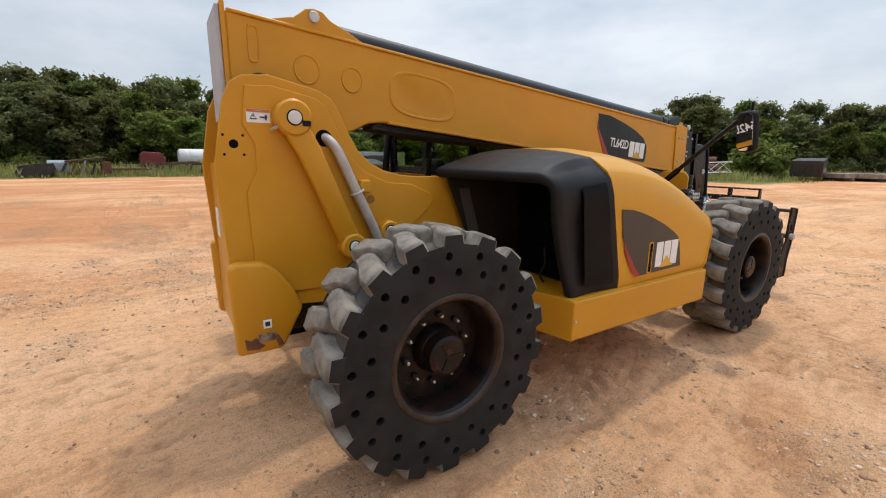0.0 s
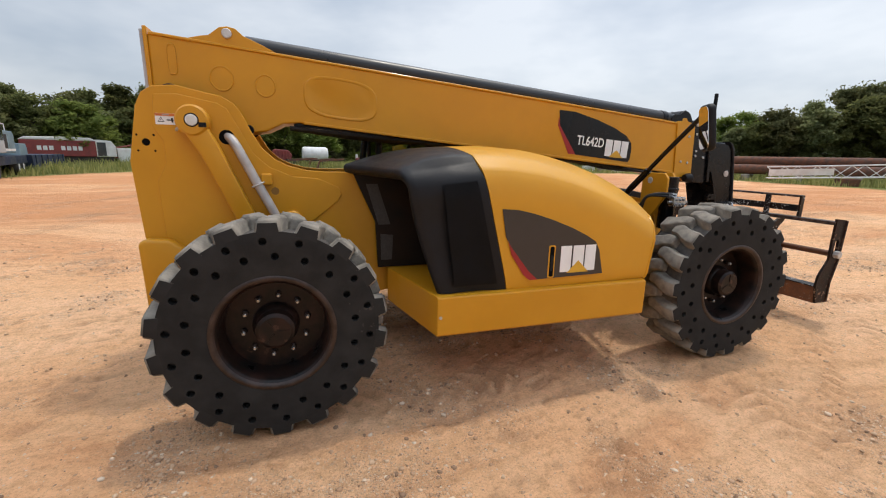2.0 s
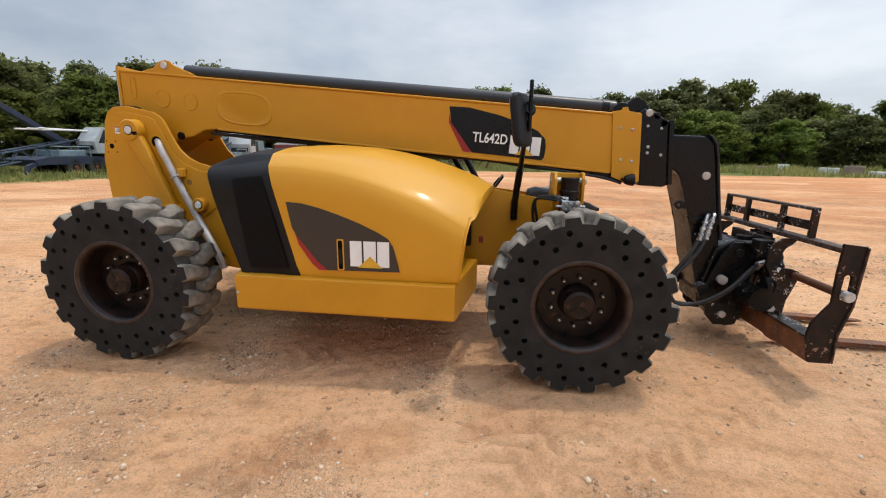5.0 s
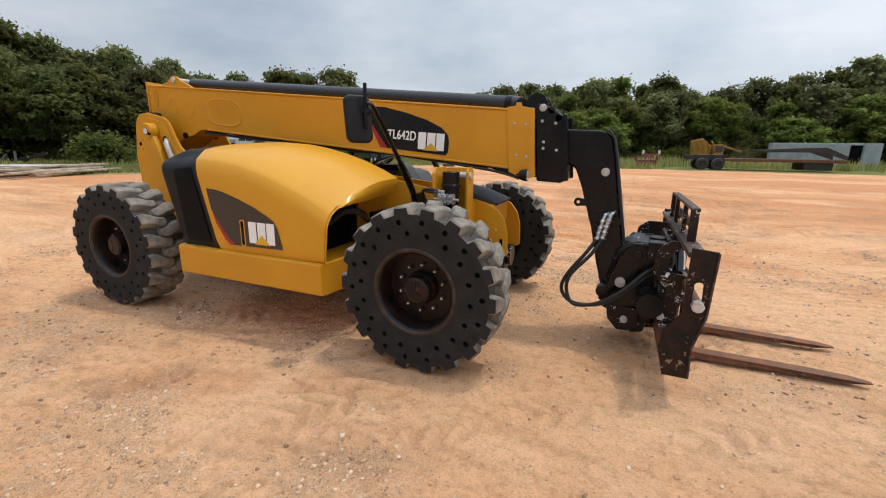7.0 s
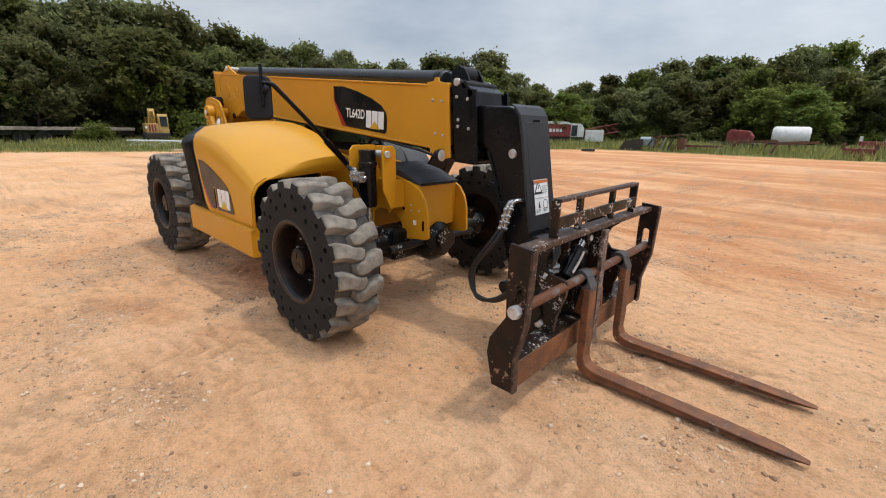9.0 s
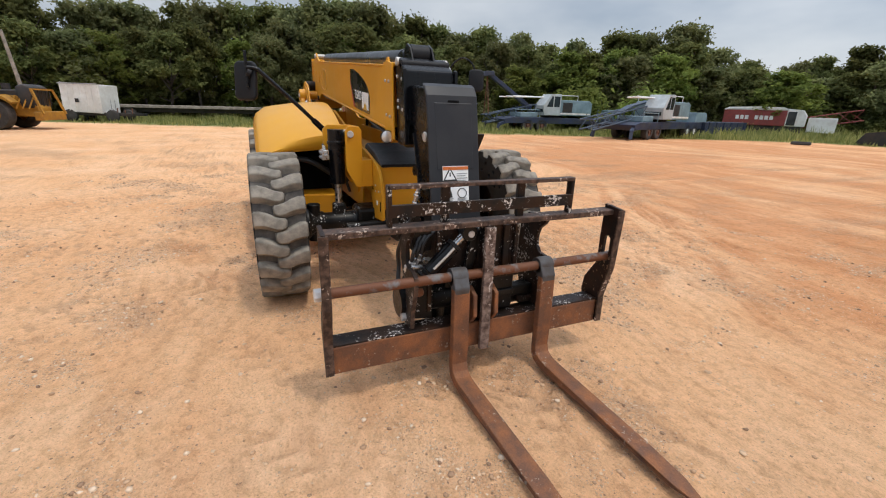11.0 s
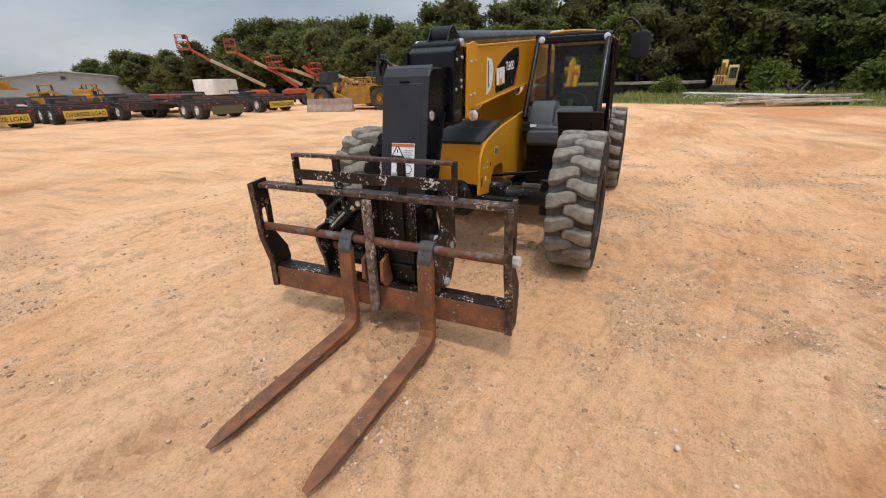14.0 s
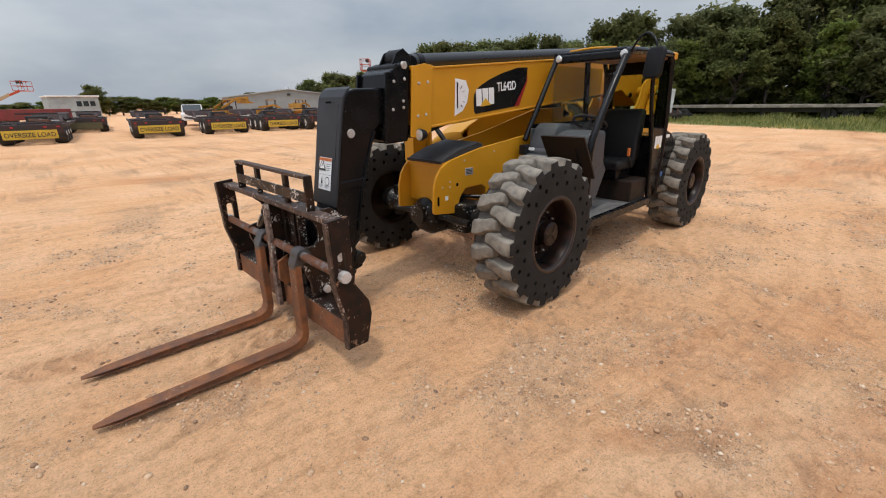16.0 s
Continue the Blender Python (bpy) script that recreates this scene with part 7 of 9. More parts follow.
for (a2, d2, el, kind, wd) in lone:
    h = 1.65 + d2 * math.tan(radians(el))
    sc = h / 8.0
    ob = plant(tree_kinds, used_t, kind, pose(CX + d2 * math.cos(radians(a2)), CY + d2 * math.sin(radians(a2)), 0, 0, 0, rt.uniform(0, 360)))
    ob.scale = (sc * wd, sc * wd, sc)
# big bright bushes
for (x, y, sc) in ((53, 17, 2.0), (56, 18, 1.7), (-34.5, 3.2, 0.8), (-35.5, 10.2, 1.3), (-29, 15, 1.2), (-24.5, 26, 1.9), (-21, 30, 1.8)):
    ob = plant(bush_kinds, used_b, 0, pose(x, y, 0, 0, 0, rt.uniform(0, 360)))
    ob.scale = (sc * 1.1, sc * 1.1, sc)


def grass_field():
    """Tufts of tall blades along the outside of the yard."""
    rng = np.random.RandomState(9)
    tufts = []
    while len(tufts) < 7500:
        a = rng.uniform(-6, 215)
        d = stand_off(a) - rng.uniform(0.0, 1.0) ** 0.8 * (40.0 if a < 40 else 24.0)
        x, y = CX + d * math.cos(radians(a)), CY + d * math.sin(radians(a))
        e = yard_edge(x, y)
        if 8 < x < 28 and y < 44 and e > -1:
            continue
        if e > -0.2 and rng.rand() < min(1.0, 0.25 + e * 0.25):
            tufts.append((x, y, min(1.0, 0.35 + 0.12 * max(e, 0.0))))
    verts, faces = [], []
    for (x, y, hh) in tufts:
        patch = 0.5 + 0.5 * noise.noise(Vector((x * 0.45, y * 0.45, 2.0)))
        for k in range(9):
            bx, by = x + rng.normal() * 0.28, y + rng.normal() * 0.28
            h = hh * rng.uniform(0.35, 1.0) * (0.25 + 1.5 * patch) * (0.55 if x < -12 and y < 25 else 1.0)
            w = rng.uniform(0.02, 0.05)
            th = rng.uniform(0, math.pi)
            lx, ly = rng.normal(0, 0.22) * h, rng.normal(0, 0.22) * h
            i = len(verts)
            cx, cy = math.cos(th) * w, math.sin(th) * w
            verts += [(bx - cx, by - cy, -0.02), (bx + cx, by + cy, -0.02), (bx + lx * 0.4 + cx * 0.7, by + ly * 0.4 + cy * 0.7, h * 0.6), (bx + lx * 0.4 - cx * 0.7, by + ly * 0.4 - cy * 0.7, h * 0.6), (bx + lx, by + ly, h)]
            faces += [(i, i + 1, i + 2, i + 3), (i + 3, i + 2, i + 4)]
    me = bpy.data.meshes.new("tall_grass")
    me.from_pydata(verts, [], faces)
    me.materials.append(LEAF_GRASS)
    return tagged(new("tall_grass", me), "tall dry-tipped green grass along the yard's edge", "grass", kind="stuff")


grass_field()


# ---- loose stones on the dirt ----
def scatter_stones():
    rng = np.random.RandomState(17)
    base = bmesh.new()
    bmesh.ops.create_icosphere(base, subdivisions=1, radius=1.0)
    bv = np.array([v.co[:] for v in base.verts])
    bf = np.array([[v.index for v in f.verts] for f in base.faces])
    base.free()
    ov = np.array([(1, 0, 0), (-1, 0, 0), (0, 1, 0), (0, -1, 0), (0, 0, 1), (0, 0, -0.6)], float)
    of = np.array([(0, 2, 4), (2, 1, 4), (1, 3, 4), (3, 0, 4)])
    n = 95000
    V, F = [], []
    k, total = 0, 0
    while k < n:
        if rng.rand() < 0.92:
            cx, cy = rng.uniform(-4.5, 9.5), rng.uniform(-5.0, 5.5)
        else:
            cx, cy = rng.uniform(-20, 26), rng.uniform(-20, 26)
        gi, gj = np.searchsorted(GROUND["xs"], cx) - 1, np.searchsorted(GROUND["ys"], cy) - 1
        if rng.rand() > 0.06 + 0.94 * GROUND["gravel"][gi, gj]:
            continue
        if min(abs(cx), abs(cx - 3.45)) < 0.3 and abs(abs(cy) - 1.05) < 0.3:
            continue
        s = min(0.0031 * math.exp(rng.exponential(0.46)), 0.016)
        sc = s * rng.uniform(0.7, 1.3, 3) * np.array([1, 1, 0.7])
        th = rng.uniform(0, 2 * math.pi)
        shape, tri = (bv, bf) if s > 0.0115 else (ov, of)
        p = shape * sc * (1 + rng.uniform(-0.34, 0.30, (len(shape), 1)))
        x, y = p[:, 0] * math.cos(th) - p[:, 1] * math.sin(th), p[:, 0] * math.sin(th) + p[:, 1] * math.cos(th)
        V.append(np.stack([x + cx, y + cy, p[:, 2] + sc[2] * 0.15 + ground_height(cx, cy)], 1))
        F.append(tri + total)
        total += len(shape)
        k += 1
    V, F = np.concatenate(V), np.concatenate(F)
    me = bpy.data.meshes.new("gravel")
    me.vertices.add(len(V))
    me.vertices.foreach_set("co", V.ravel())
    me.loops.add(F.size)
    me.loops.foreach_set("vertex_index", F.ravel())
    me.polygons.add(len(F))
    me.polygons.foreach_set("loop_start", np.arange(0, F.size, 3))
    me.polygons.foreach_set("loop_total", np.full(len(F), 3))
    me.update()
    me.validate()
    m = bpy.data.materials.new("pale_and_brown_pebbles")
    m.use_nodes = True
    nt = m.node_tree
    g = nt.nodes.new("ShaderNodeNewGeometry")
    r = nt.nodes.new("ShaderNodeValToRGB")
    r.color_ramp.elements.new(0.5)
    r.color_ramp.elements.new(0.9)
    for e, (p, c) in zip(r.color_ramp.elements, ((0.0, (0.22, 0.13, 0.08)), (0.3, (0.46, 0.28, 0.16)), (0.8, (0.64, 0.43, 0.27)), (1.0, (0.72, 0.56, 0.41)))):
        e.position, e.color = p, (*c, 1)
    nt.links.new(g.outputs["Random Per Island"], r.inputs["Fac"])
    nt.links.new(r.outputs["Color"], nt.nodes["Principled BSDF"].inputs["Base Color"])
    nt.nodes["Principled BSDF"].inputs["Roughness"].default_value = 0.9
    me.materials.append(m)
    return tagged(new("gravel", me), "small pale and brown pebbles scattered over dirt", "gravel", kind="stuff")


scatter_stones()


# ---- machines and clutter round the yard ----
FAR_YELLOW = material("weathered_yellow_paint", (0.42, 0.205, 0.016), (0.27, 0.125, 0.014), rough=0.6, scale=2.0, flecks=(0.06, 0.035, 0.02), fleck_size=5, fleck_cut=0.60)
FAR_BLACK = material("sooty_black_metal", (0.02, 0.02, 0.02), (0.035, 0.025, 0.02), rough=0.6, scale=2)
FAR_TYRE = material("far_tyre_rubber", (0.035, 0.032, 0.03), (0.055, 0.05, 0.045), rough=0.9, scale=3)
HUB_WHITE = material("white_wheel_hub", (0.78, 0.78, 0.76), (0.6, 0.58, 0.55), rough=0.5, scale=5)
TRAILER_DARK = material("maroon_black_steel", (0.055, 0.022, 0.02), (0.02, 0.018, 0.018), rough=0.65, scale=2, flecks=(0.12, 0.06, 0.04), fleck_size=4, fleck_cut=0.62)
SIGN_YELLOW = material("yellow_sign_board", (0.62, 0.42, 0.03), (0.5, 0.34, 0.04), rough=0.6, scale=3)
ORANGE_LIFT = material("orange_red_paint", (0.52, 0.07, 0.02), (0.4, 0.06, 0.025), rough=0.5, scale=2)
BEIGE = material("beige_boom_paint", (0.5, 0.38, 0.24), (0.4, 0.3, 0.19), rough=0.5, scale=2)
CRANE_BLUE = material("faded_grey_blue_paint", (0.22, 0.31, 0.35), (0.14, 0.21, 0.24), rough=0.55, scale=1.5, flecks=(0.4, 0.42, 0.42), fleck_size=4, fleck_cut=0.68)
CRANE_PALE = material("pale_grey_cab_paint", (0.46, 0.50, 0.51), (0.34, 0.37, 0.38), rough=0.6, scale=1.5)
NAVY = material("navy_steel", (0.018, 0.03, 0.075), (0.03, 0.035, 0.05), rough=0.55, scale=2)
LATTICE = material("steel_blue_lattice", (0.06, 0.09, 0.13), (0.04, 0.05, 0.07), rough=0.6, scale=2)
FADED_RED = material("faded_red_paint", (0.28, 0.05, 0.045), (0.2, 0.04, 0.035), rough=0.6, scale=2)
OFF_WHITE = material("chalky_white_paint", (0.78, 0.78, 0.76), (0.64, 0.62, 0.59), rough=0.6, scale=1.5, flecks=(0.3, 0.2, 0.14), fleck_size=5, fleck_cut=0.68)
WINDOW = material("dark_window_glass", (0.03, 0.04, 0.045), rough=0.12, scale=2)
RUSTY = material("red_brown_scrap_rust", (0.19, 0.075, 0.04), (0.09, 0.045, 0.03), rough=0.85, scale=2.5, grain=0.4)
TIMBER = material("weathered_grey_timber", (0.36, 0.31, 0.26), (0.2, 0.17, 0.14), rough=0.9, scale=3)
METAL_SIDING = material("grey_metal_siding", (0.27, 0.30, 0.31), (0.23, 0.26, 0.27), rough=0.5, scale=0.6)
CONCRETE = material("stained_concrete", (0.36, 0.28, 0.24), (0.26, 0.19, 0.16), rough=0.9, scale=3)
CONTAINER = material("pale_grey_container", (0.36, 0.41, 0.42), (0.28, 0.32, 0.33), rough=0.6, scale=1.5)


def far_wheel(parent, x, y, r, w, hub_mat, out):
    t = part("wheel", turned([(r * 0.5, -w / 2), (r * 0.92, -w / 2), (r, -w * 0.36), (r, w * 0.36), (r * 0.92, w / 2), (r * 0.5, w / 2)], 24, "y", (x, y, r)), FAR_TYRE, parent, smooth=40)
    part("hub", turned([(r * 0.56, out * w * 0.44), (r * 0.5, out * w * 0.30), (r * 0.26, out * w * 0.26), (r * 0.22, out * w * 0.52), (0, out * w * 0.54)], 20, "y", (x, y, r)), hub_mat, t, smooth=40)
    return t


def stand(name, label, category, x, y, heading, group="", z=0.0):
    t = thing(name, label, category, (x, y, z), group)
    t.rotation_euler = (0, 0, radians(heading))
    return t


def lowbed(x, y, heading, axles, sign, label, flap=True):
    """Heavy trailer, its tail at the origin and its deck running forward along +x."""
    t = stand("flatbed_trailer", label, "trailer", x, y, heading, "parked heavy trailers")
    part("tail_beam", box(0.0, 0.25, -1.3, 1.3, 0.55, 0.98, 0.02), TRAILER_DARK, t)
    for s in (-1, 1):
        part("main_rail", prism([(0.2, 0.75), (4.6, 0.75), (5.0, 0.55), (10.0, 0.55), (10.6, 0.95), (12.5, 1.1), (12.5, 1.35), (10.4, 1.25), (9.8, 0.85), (5.2, 0.85), (4.4, 1.05), (0.2, 1.0)], s * 0.55 - 0.1, s * 0.55 + 0.1, 0.01), TRAILER_DARK, t)
        part("side_rail", box(0.1, 10.0, s * 1.25 - 0.05, s * 1.25 + 0.05, 0.82, 0.96, 0.01), TRAILER_DARK, t)
        for k in range(axles):
            far_wheel(t, 1.0 + 1.42 * k, s * 1.04, 0.50, 0.52, HUB_WHITE, s)
    for k in range(9):
        part("deck_plank", box(4.7 + 0.6 * k, 5.24 + 0.6 * k, -1.25, 1.25, 0.86, 0.92, 0.01), TIMBER, t)
    for k in range(5):
        part("tail_cross", box(0.5 + 0.85 * k, 0.62 + 0.85 * k, -1.25, 1.25, 0.93, 1.05, 0.01), TRAILER_DARK, t)
    for k, yy in enumerate((-1.1, -0.6, 0.6, 1.1)):
        part("tail_lamp", box(-0.02, 0.01, yy - 0.06, yy + 0.06, 0.82, 0.90, 0.004), DECAL_RED, t)
    if sign:
        b = part("sign_board", box(-0.06, -0.02, -1.02, 1.02, 0.30, 0.72, 0.01), SIGN_YELLOW, t, "yellow banner with black words")
        lettering("OVERSIZE LOAD", 0.30, PRINT, pose(-0.065, 0.0, 0.40, 90, 0, -90), "sign_lettering", b, 0.002, 0.86)
    elif flap:
        part("mud_flap", box(-0.05, -0.02, -1.0, 1.0, 0.26, 0.72, 0.006), material("olive_mud_flap", (0.10, 0.09, 0.045), rough=0.8, scale=4), t)
    for k in range(3):
        part("loose_beam", bar([(0.6 + 1.6 * k, -0.8 + 0.5 * k, 1.12), (3.0 + 1.6 * k, 0.2 - 0.3 * k, 1.16)], 0.14, 0.12), (RUSTY, TIMBER, FAR_BLACK)[k], t)
    part("hydraulic_box", box(3.2, 4.0, -0.5, 0.4, 1.0, 1.35, 0.04), FAR_BLACK, t)
    part("gooseneck", prism([(10.4, 1.0), (12.6, 1.1), (13.2, 1.45), (10.6, 1.4)], -0.9, 0.9, 0.03), TRAILER_DARK, t)
    part("stake_frame", bar([(4.4, -0.9, 1.05), (4.4, -0.9, 1.45), (4.4, 0.9, 1.45), (4.4, 0.9, 1.05)], 0.08, 0.08), FAR_BLACK, t)
    return t


lowbed(6.3, -26.3, -97, 3, True, "maroon heavy trailer with yellow oversize banner and white hubs")
lowbed(0.8, -26.5, -97, 4, True, "dark multi-axle trailer with a sagging yellow banner")
lowbed(-3.1, -26.8, -97, 2, True, "dark trailer with a yellow banner and two axles")
lowbed(-6.8, -27.0, -97, 3, True, "dark three-axle trailer with a bent yellow banner")
lowbed(-10.9, -20.6, -97, 2, False, "black trailer with plain mud flaps beside other trailers")
lowbed(-9.6, -25.8, -97, 2, False, "black two-axle dolly with white hubs", False)
lowbed(-16.2, -21.6, -97, 2, True, "low dark trailer with yellow banner under boom lifts")
lowbed(10.5, -29.5, -99, 3, False, "maroon trailer tail among parked trailers")
lowbed(3.2, -38.0, -97, 3, False, "dark trailer parked behind the front row")


def scraper(x, y, heading, label):
    """Wheel tractor-scraper: rear axle at the origin, tractor towards +x."""
    t = stand("wheel_scraper", label, "scraper", x, y, heading, "parked earth scrapers")
    for xx in (0.0, 6.3):
        for s in (-1, 1):
            far_wheel(t, xx, s * 1.15, 0.88, 0.66, FAR_YELLOW, s)
    part("bowl", prism([(1.0, 0.55), (3.9, 0.35), (4.3, 0.5), (3.6, 1.7), (1.0, 1.75)], -1.35, 1.35, 0.04), FAR_YELLOW, t)
    part("apron", prism([(3.7, 0.6), (4.3, 0.5), (4.5, 0.9), (4.0, 1.7), (3.65, 1.7)], -1.25, 1.25, 0.04), FAR_YELLOW, t)
    part("rear_body", prism([(-1.9, 0.75), (1.0, 0.75), (1.0, 1.85), (-0.3, 2.0), (-1.2, 1.9), (-1.9, 1.3)], -0.62, 0.62, 0.05), FAR_YELLOW, t)
    part("rear_bumper", box(-2.3, -1.9, -1.2, 1.2, 0.55, 1.05, 0.04), FAR_YELLOW, t)
    part("rear_engine", box(-1.3, 0.8, -0.6, 0.6, 1.85, 2.25, 0.08), FAR_BLACK, t)
    for s in (-1, 1):
        part("fender", prism([(-1.15, 1.55), (-0.7, 1.92), (0.75, 1.92), (1.05, 1.6), (0.95, 1.55), (0.65, 1.80), (-0.6, 1.80), (-1.05, 1.48)], s * 1.17 - 0.35, s * 1.17 + 0.35, 0.01), FAR_YELLOW, t)
        part("draft_arm", bar([(3.2, s * 1.5, 0.75), (4.7, s * 1.45, 1.25), (5.1, s * 0.7, 1.75)], 0.22, 0.3, (0, 0, 1), 0.03), FAR_YELLOW, t)
        for k in range(4):
            part("slanted_post", bar([(-1.9 + 0.32 * k, s * 0.75, 1.95), (-1.6 + 0.32 * k, s * 0.95, 1.2)], 0.07, 0.07), FAR_YELLOW, t)
        part("hand_rail", tube([(0.9, s * 1.2, 1.8), (0.9, s * 1.2, 2.3), (3.4, s * 1.3, 2.2), (3.4, s * 1.3, 1.7)], 0.03, 6), FAR_YELLOW, t)
        part("hand_rail", tube([(1.7, s * 1.25, 1.75), (1.7, s * 1.25, 2.25)], 0.025, 6), FAR_YELLOW, t)
        part("front_fender", prism([(5.2, 1.5), (5.5, 1.95), (7.0, 1.95), (7.4, 1.4), (7.25, 1.35), (6.9, 1.82), (5.65, 1.82), (5.35, 1.45)], s * 1.17 - 0.35, s * 1.17 + 0.35, 0.02), FAR_BLACK, t)
    part("gooseneck", prism([(4.3, 1.55), (4.9, 2.1), (6.0, 2.1), (6.2, 1.6), (5.6, 1.4), (5.0, 1.55)], -0.35, 0.35, 0.06), FAR_YELLOW, t)
    part("ejector_wheel", turned([(0.35, -0.1), (0.55, -0.1), (0.55, 0.1), (0.35, 0.1), (0.35, -0.1)], 20, "y", (4.1, 0.5, 1.95)), FAR_YELLOW, t)
    part("tractor_body", prism([(5.4, 0.7), (8.9, 0.7), (9.0, 1.3), (8.6, 1.75), (5.6, 1.7)], -0.62, 0.62, 0.06), FAR_YELLOW, t)
    cabp = part("operator_cab", prism([(5.9, 1.7), (7.2, 1.7), (7.1, 3.0), (6.0, 3.0)], -0.65, 0.65, 0.06), FAR_BLACK, t, "black operator cab")
    for s in (-1, 1):
        part("cab_window", prism([(6.1, 2.15), (7.0, 2.15), (6.95, 2.8), (6.15, 2.8)], s * 0.66 - 0.006, s * 0.66 + 0.006), WINDOW, cabp)
    part("exhaust_stack", rod((7.9, 0.3, 1.7), (7.9, 0.3, 2.7), 0.08, 10), FAR_BLACK, t)
    part("air_cleaner", rod((-0.3, 0.2, 2.2), (-0.3, 0.2, 2.6), 0.2, 12), FAR_BLACK, t)
    guard = part("radiator_guard", prism([(-1.75, 1.25), (-1.15, 1.25), (-1.05, 2.45), (-1.5, 2.6), (-1.85, 2.4)], -0.85, 0.85, 0.12), FAR_BLACK, t, "black ribbed radiator guard", smooth=40)
    for k in range(5):
        part("guard_rib", bar([(-1.87, -0.7 + 0.35 * k, 1.35), (-1.93, -0.7 + 0.35 * k, 2.35)], 0.05, 0.05), FAR_BLACK, guard)
    part("platform", box(0.9, 3.5, -1.3, 1.3, 1.76, 1.84, 0.01), FAR_YELLOW, t)
    for k in range(7):
        for sd in (-1, 1):
            part("fence_bar", rod((1.0 + 0.4 * k, sd * 1.24, 1.82), (1.0 + 0.4 * k, sd * 1.24, 2.42), 0.03, 6), FAR_YELLOW, t)
    for sd in (-1, 1):
        part("fence_rail", tube([(0.8, sd * 1.24, 1.85), (0.95, sd * 1.24, 2.44), (3.45, sd * 1.24, 2.40), (4.0, sd * 1.2, 1.7)], 0.04, 6), FAR_YELLOW, t)
        part("lift_cylinder", rod((3.9, sd * 0.9, 1.2), (5.0, sd * 0.5, 2.15), 0.09, 10), FAR_BLACK, t)
        part("tail_post", bar([(-2.35, sd * 1.1, 0.9), (-1.95, sd * 1.0, 2.3)], 0.10, 0.12), FAR_YELLOW, t)
    part("tail_rail", bar([(-1.95, -1.05, 2.3), (-1.95, 1.05, 2.3)], 0.09, 0.09), FAR_YELLOW, t)
    part("hydraulic_pipe", tube([(1.0, 0.6, 1.9), (2.5, 0.7, 2.0), (3.6, 0.5, 2.05), (4.6, 0.3, 2.2)], 0.05, 6, 4), FAR_YELLOW, t)
    return t


for sc_ob in (scraper(-19.0, -14.4, -96, "yellow earth scraper with black cab parked by the wood"), scraper(-22.3, -12.75, -100, "second yellow earth scraper with mud-caked wheels")):
    sc_ob.scale = (0.85, 0.85, 0.85)
ex = stand("excavator", "yellow excavator with folded arm behind scrapers", "excavator", -26.2, -18.6, 92)
part("undercarriage", box(-1.8, 1.8, -1.2, 1.2, 0.1, 0.8, 0.1), FAR_BLACK, ex)
part("house", box(-2.6, 0.2, -1.2, 1.2, 0.9, 1.9, 0.1), FAR_YELLOW, ex)
part("boom", bar([(-0.9, 0, 1.6), (-0.15, 0, 3.05), (0.8, 0, 2.75), (3.6, 0, 1.75)], 0.35, 0.45, (0, 0, 1), 0.03), FAR_YELLOW, ex)
part("stick", bar([(3.6, 0, 1.85), (3.9, 0, 0.8)], 0.25, 0.3, (1, 0, 0), 0.03), FAR_YELLOW, ex)


def boom_lift(x, y, heading, reach, top, jib, label):
    t = stand("boom_lift", label, "boom lift", x, y, heading, "raised boom lifts")
    for xx in (-1.1, 1.1):
        for s in (-1, 1):
            far_wheel(t, xx, s * 0.95, 0.45, 0.35, FAR_BLACK, s)
    part("chassis", box(-1.5, 1.5, -0.7, 0.7, 0.5, 0.9, 0.05), FAR_BLACK, t)
    part("turret", prism([(-1.3, 0.95), (0.8, 0.95), (0.8, 1.25), (0.3, 1.45), (-1.1, 1.4)], -0.6, 0.6, 0.10), ORANGE_LIFT, t)
    part("counterweight", box(-1.7, -1.2, -0.6, 0.6, 0.95, 1.45, 0.12), FAR_BLACK, t)
    k = 0.68
    ex_, ez = reach * k, 1.7 + (top - 1.7) * k * 0.8
    part("lower_boom", bar([(-1.0, 0, 1.7), (ex_, 0, ez)], 0.22, 0.26, (0, 0, 1), 0.02), BEIGE, t)
    part("upper_boom", bar([(ex_ - 0.1, 0, ez - 0.1), (reach, 0, top - 0.9)], 0.17, 0.2, (0, 0, 1), 0.02), ORANGE_LIFT, t)
    bk = part("basket", box(reach - 0.05, reach + 0.75, -0.9, 0.9, top - 0.95, top - 0.88, 0.01), ORANGE_LIFT, t)
    for zz in (top - 0.45, top):
        part("basket_rail", tube([(reach - 0.05, -0.9, zz), (reach + 0.75, -0.9, zz), (reach + 0.75, 0.9, zz), (reach - 0.05, 0.9, zz), (reach - 0.05, -0.9, zz)], 0.03, 6), ORANGE_LIFT, bk)
    for px, py in ((-0.05, -0.9), (0.75, -0.9), (0.75, 0.9), (-0.05, 0.9), (-0.05, 0.0), (0.75, 0.0)):
        part("basket_post", rod((reach + px, py, top - 0.9), (reach + px, py, top), 0.025, 6), ORANGE_LIFT, bk)
    part("control_box", box(reach + 0.05, reach + 0.3, -0.3, 0.3, top - 0.2, top + 0.1, 0.02), FAR_BLACK, bk)
    if jib:
        part("riser", bar([(-0.6, 0.25, 1.5), (1.6, 0.25, 3.2)], 0.22, 0.24, (0, 0, 1), 0.02), ORANGE_LIFT, t)
    return t


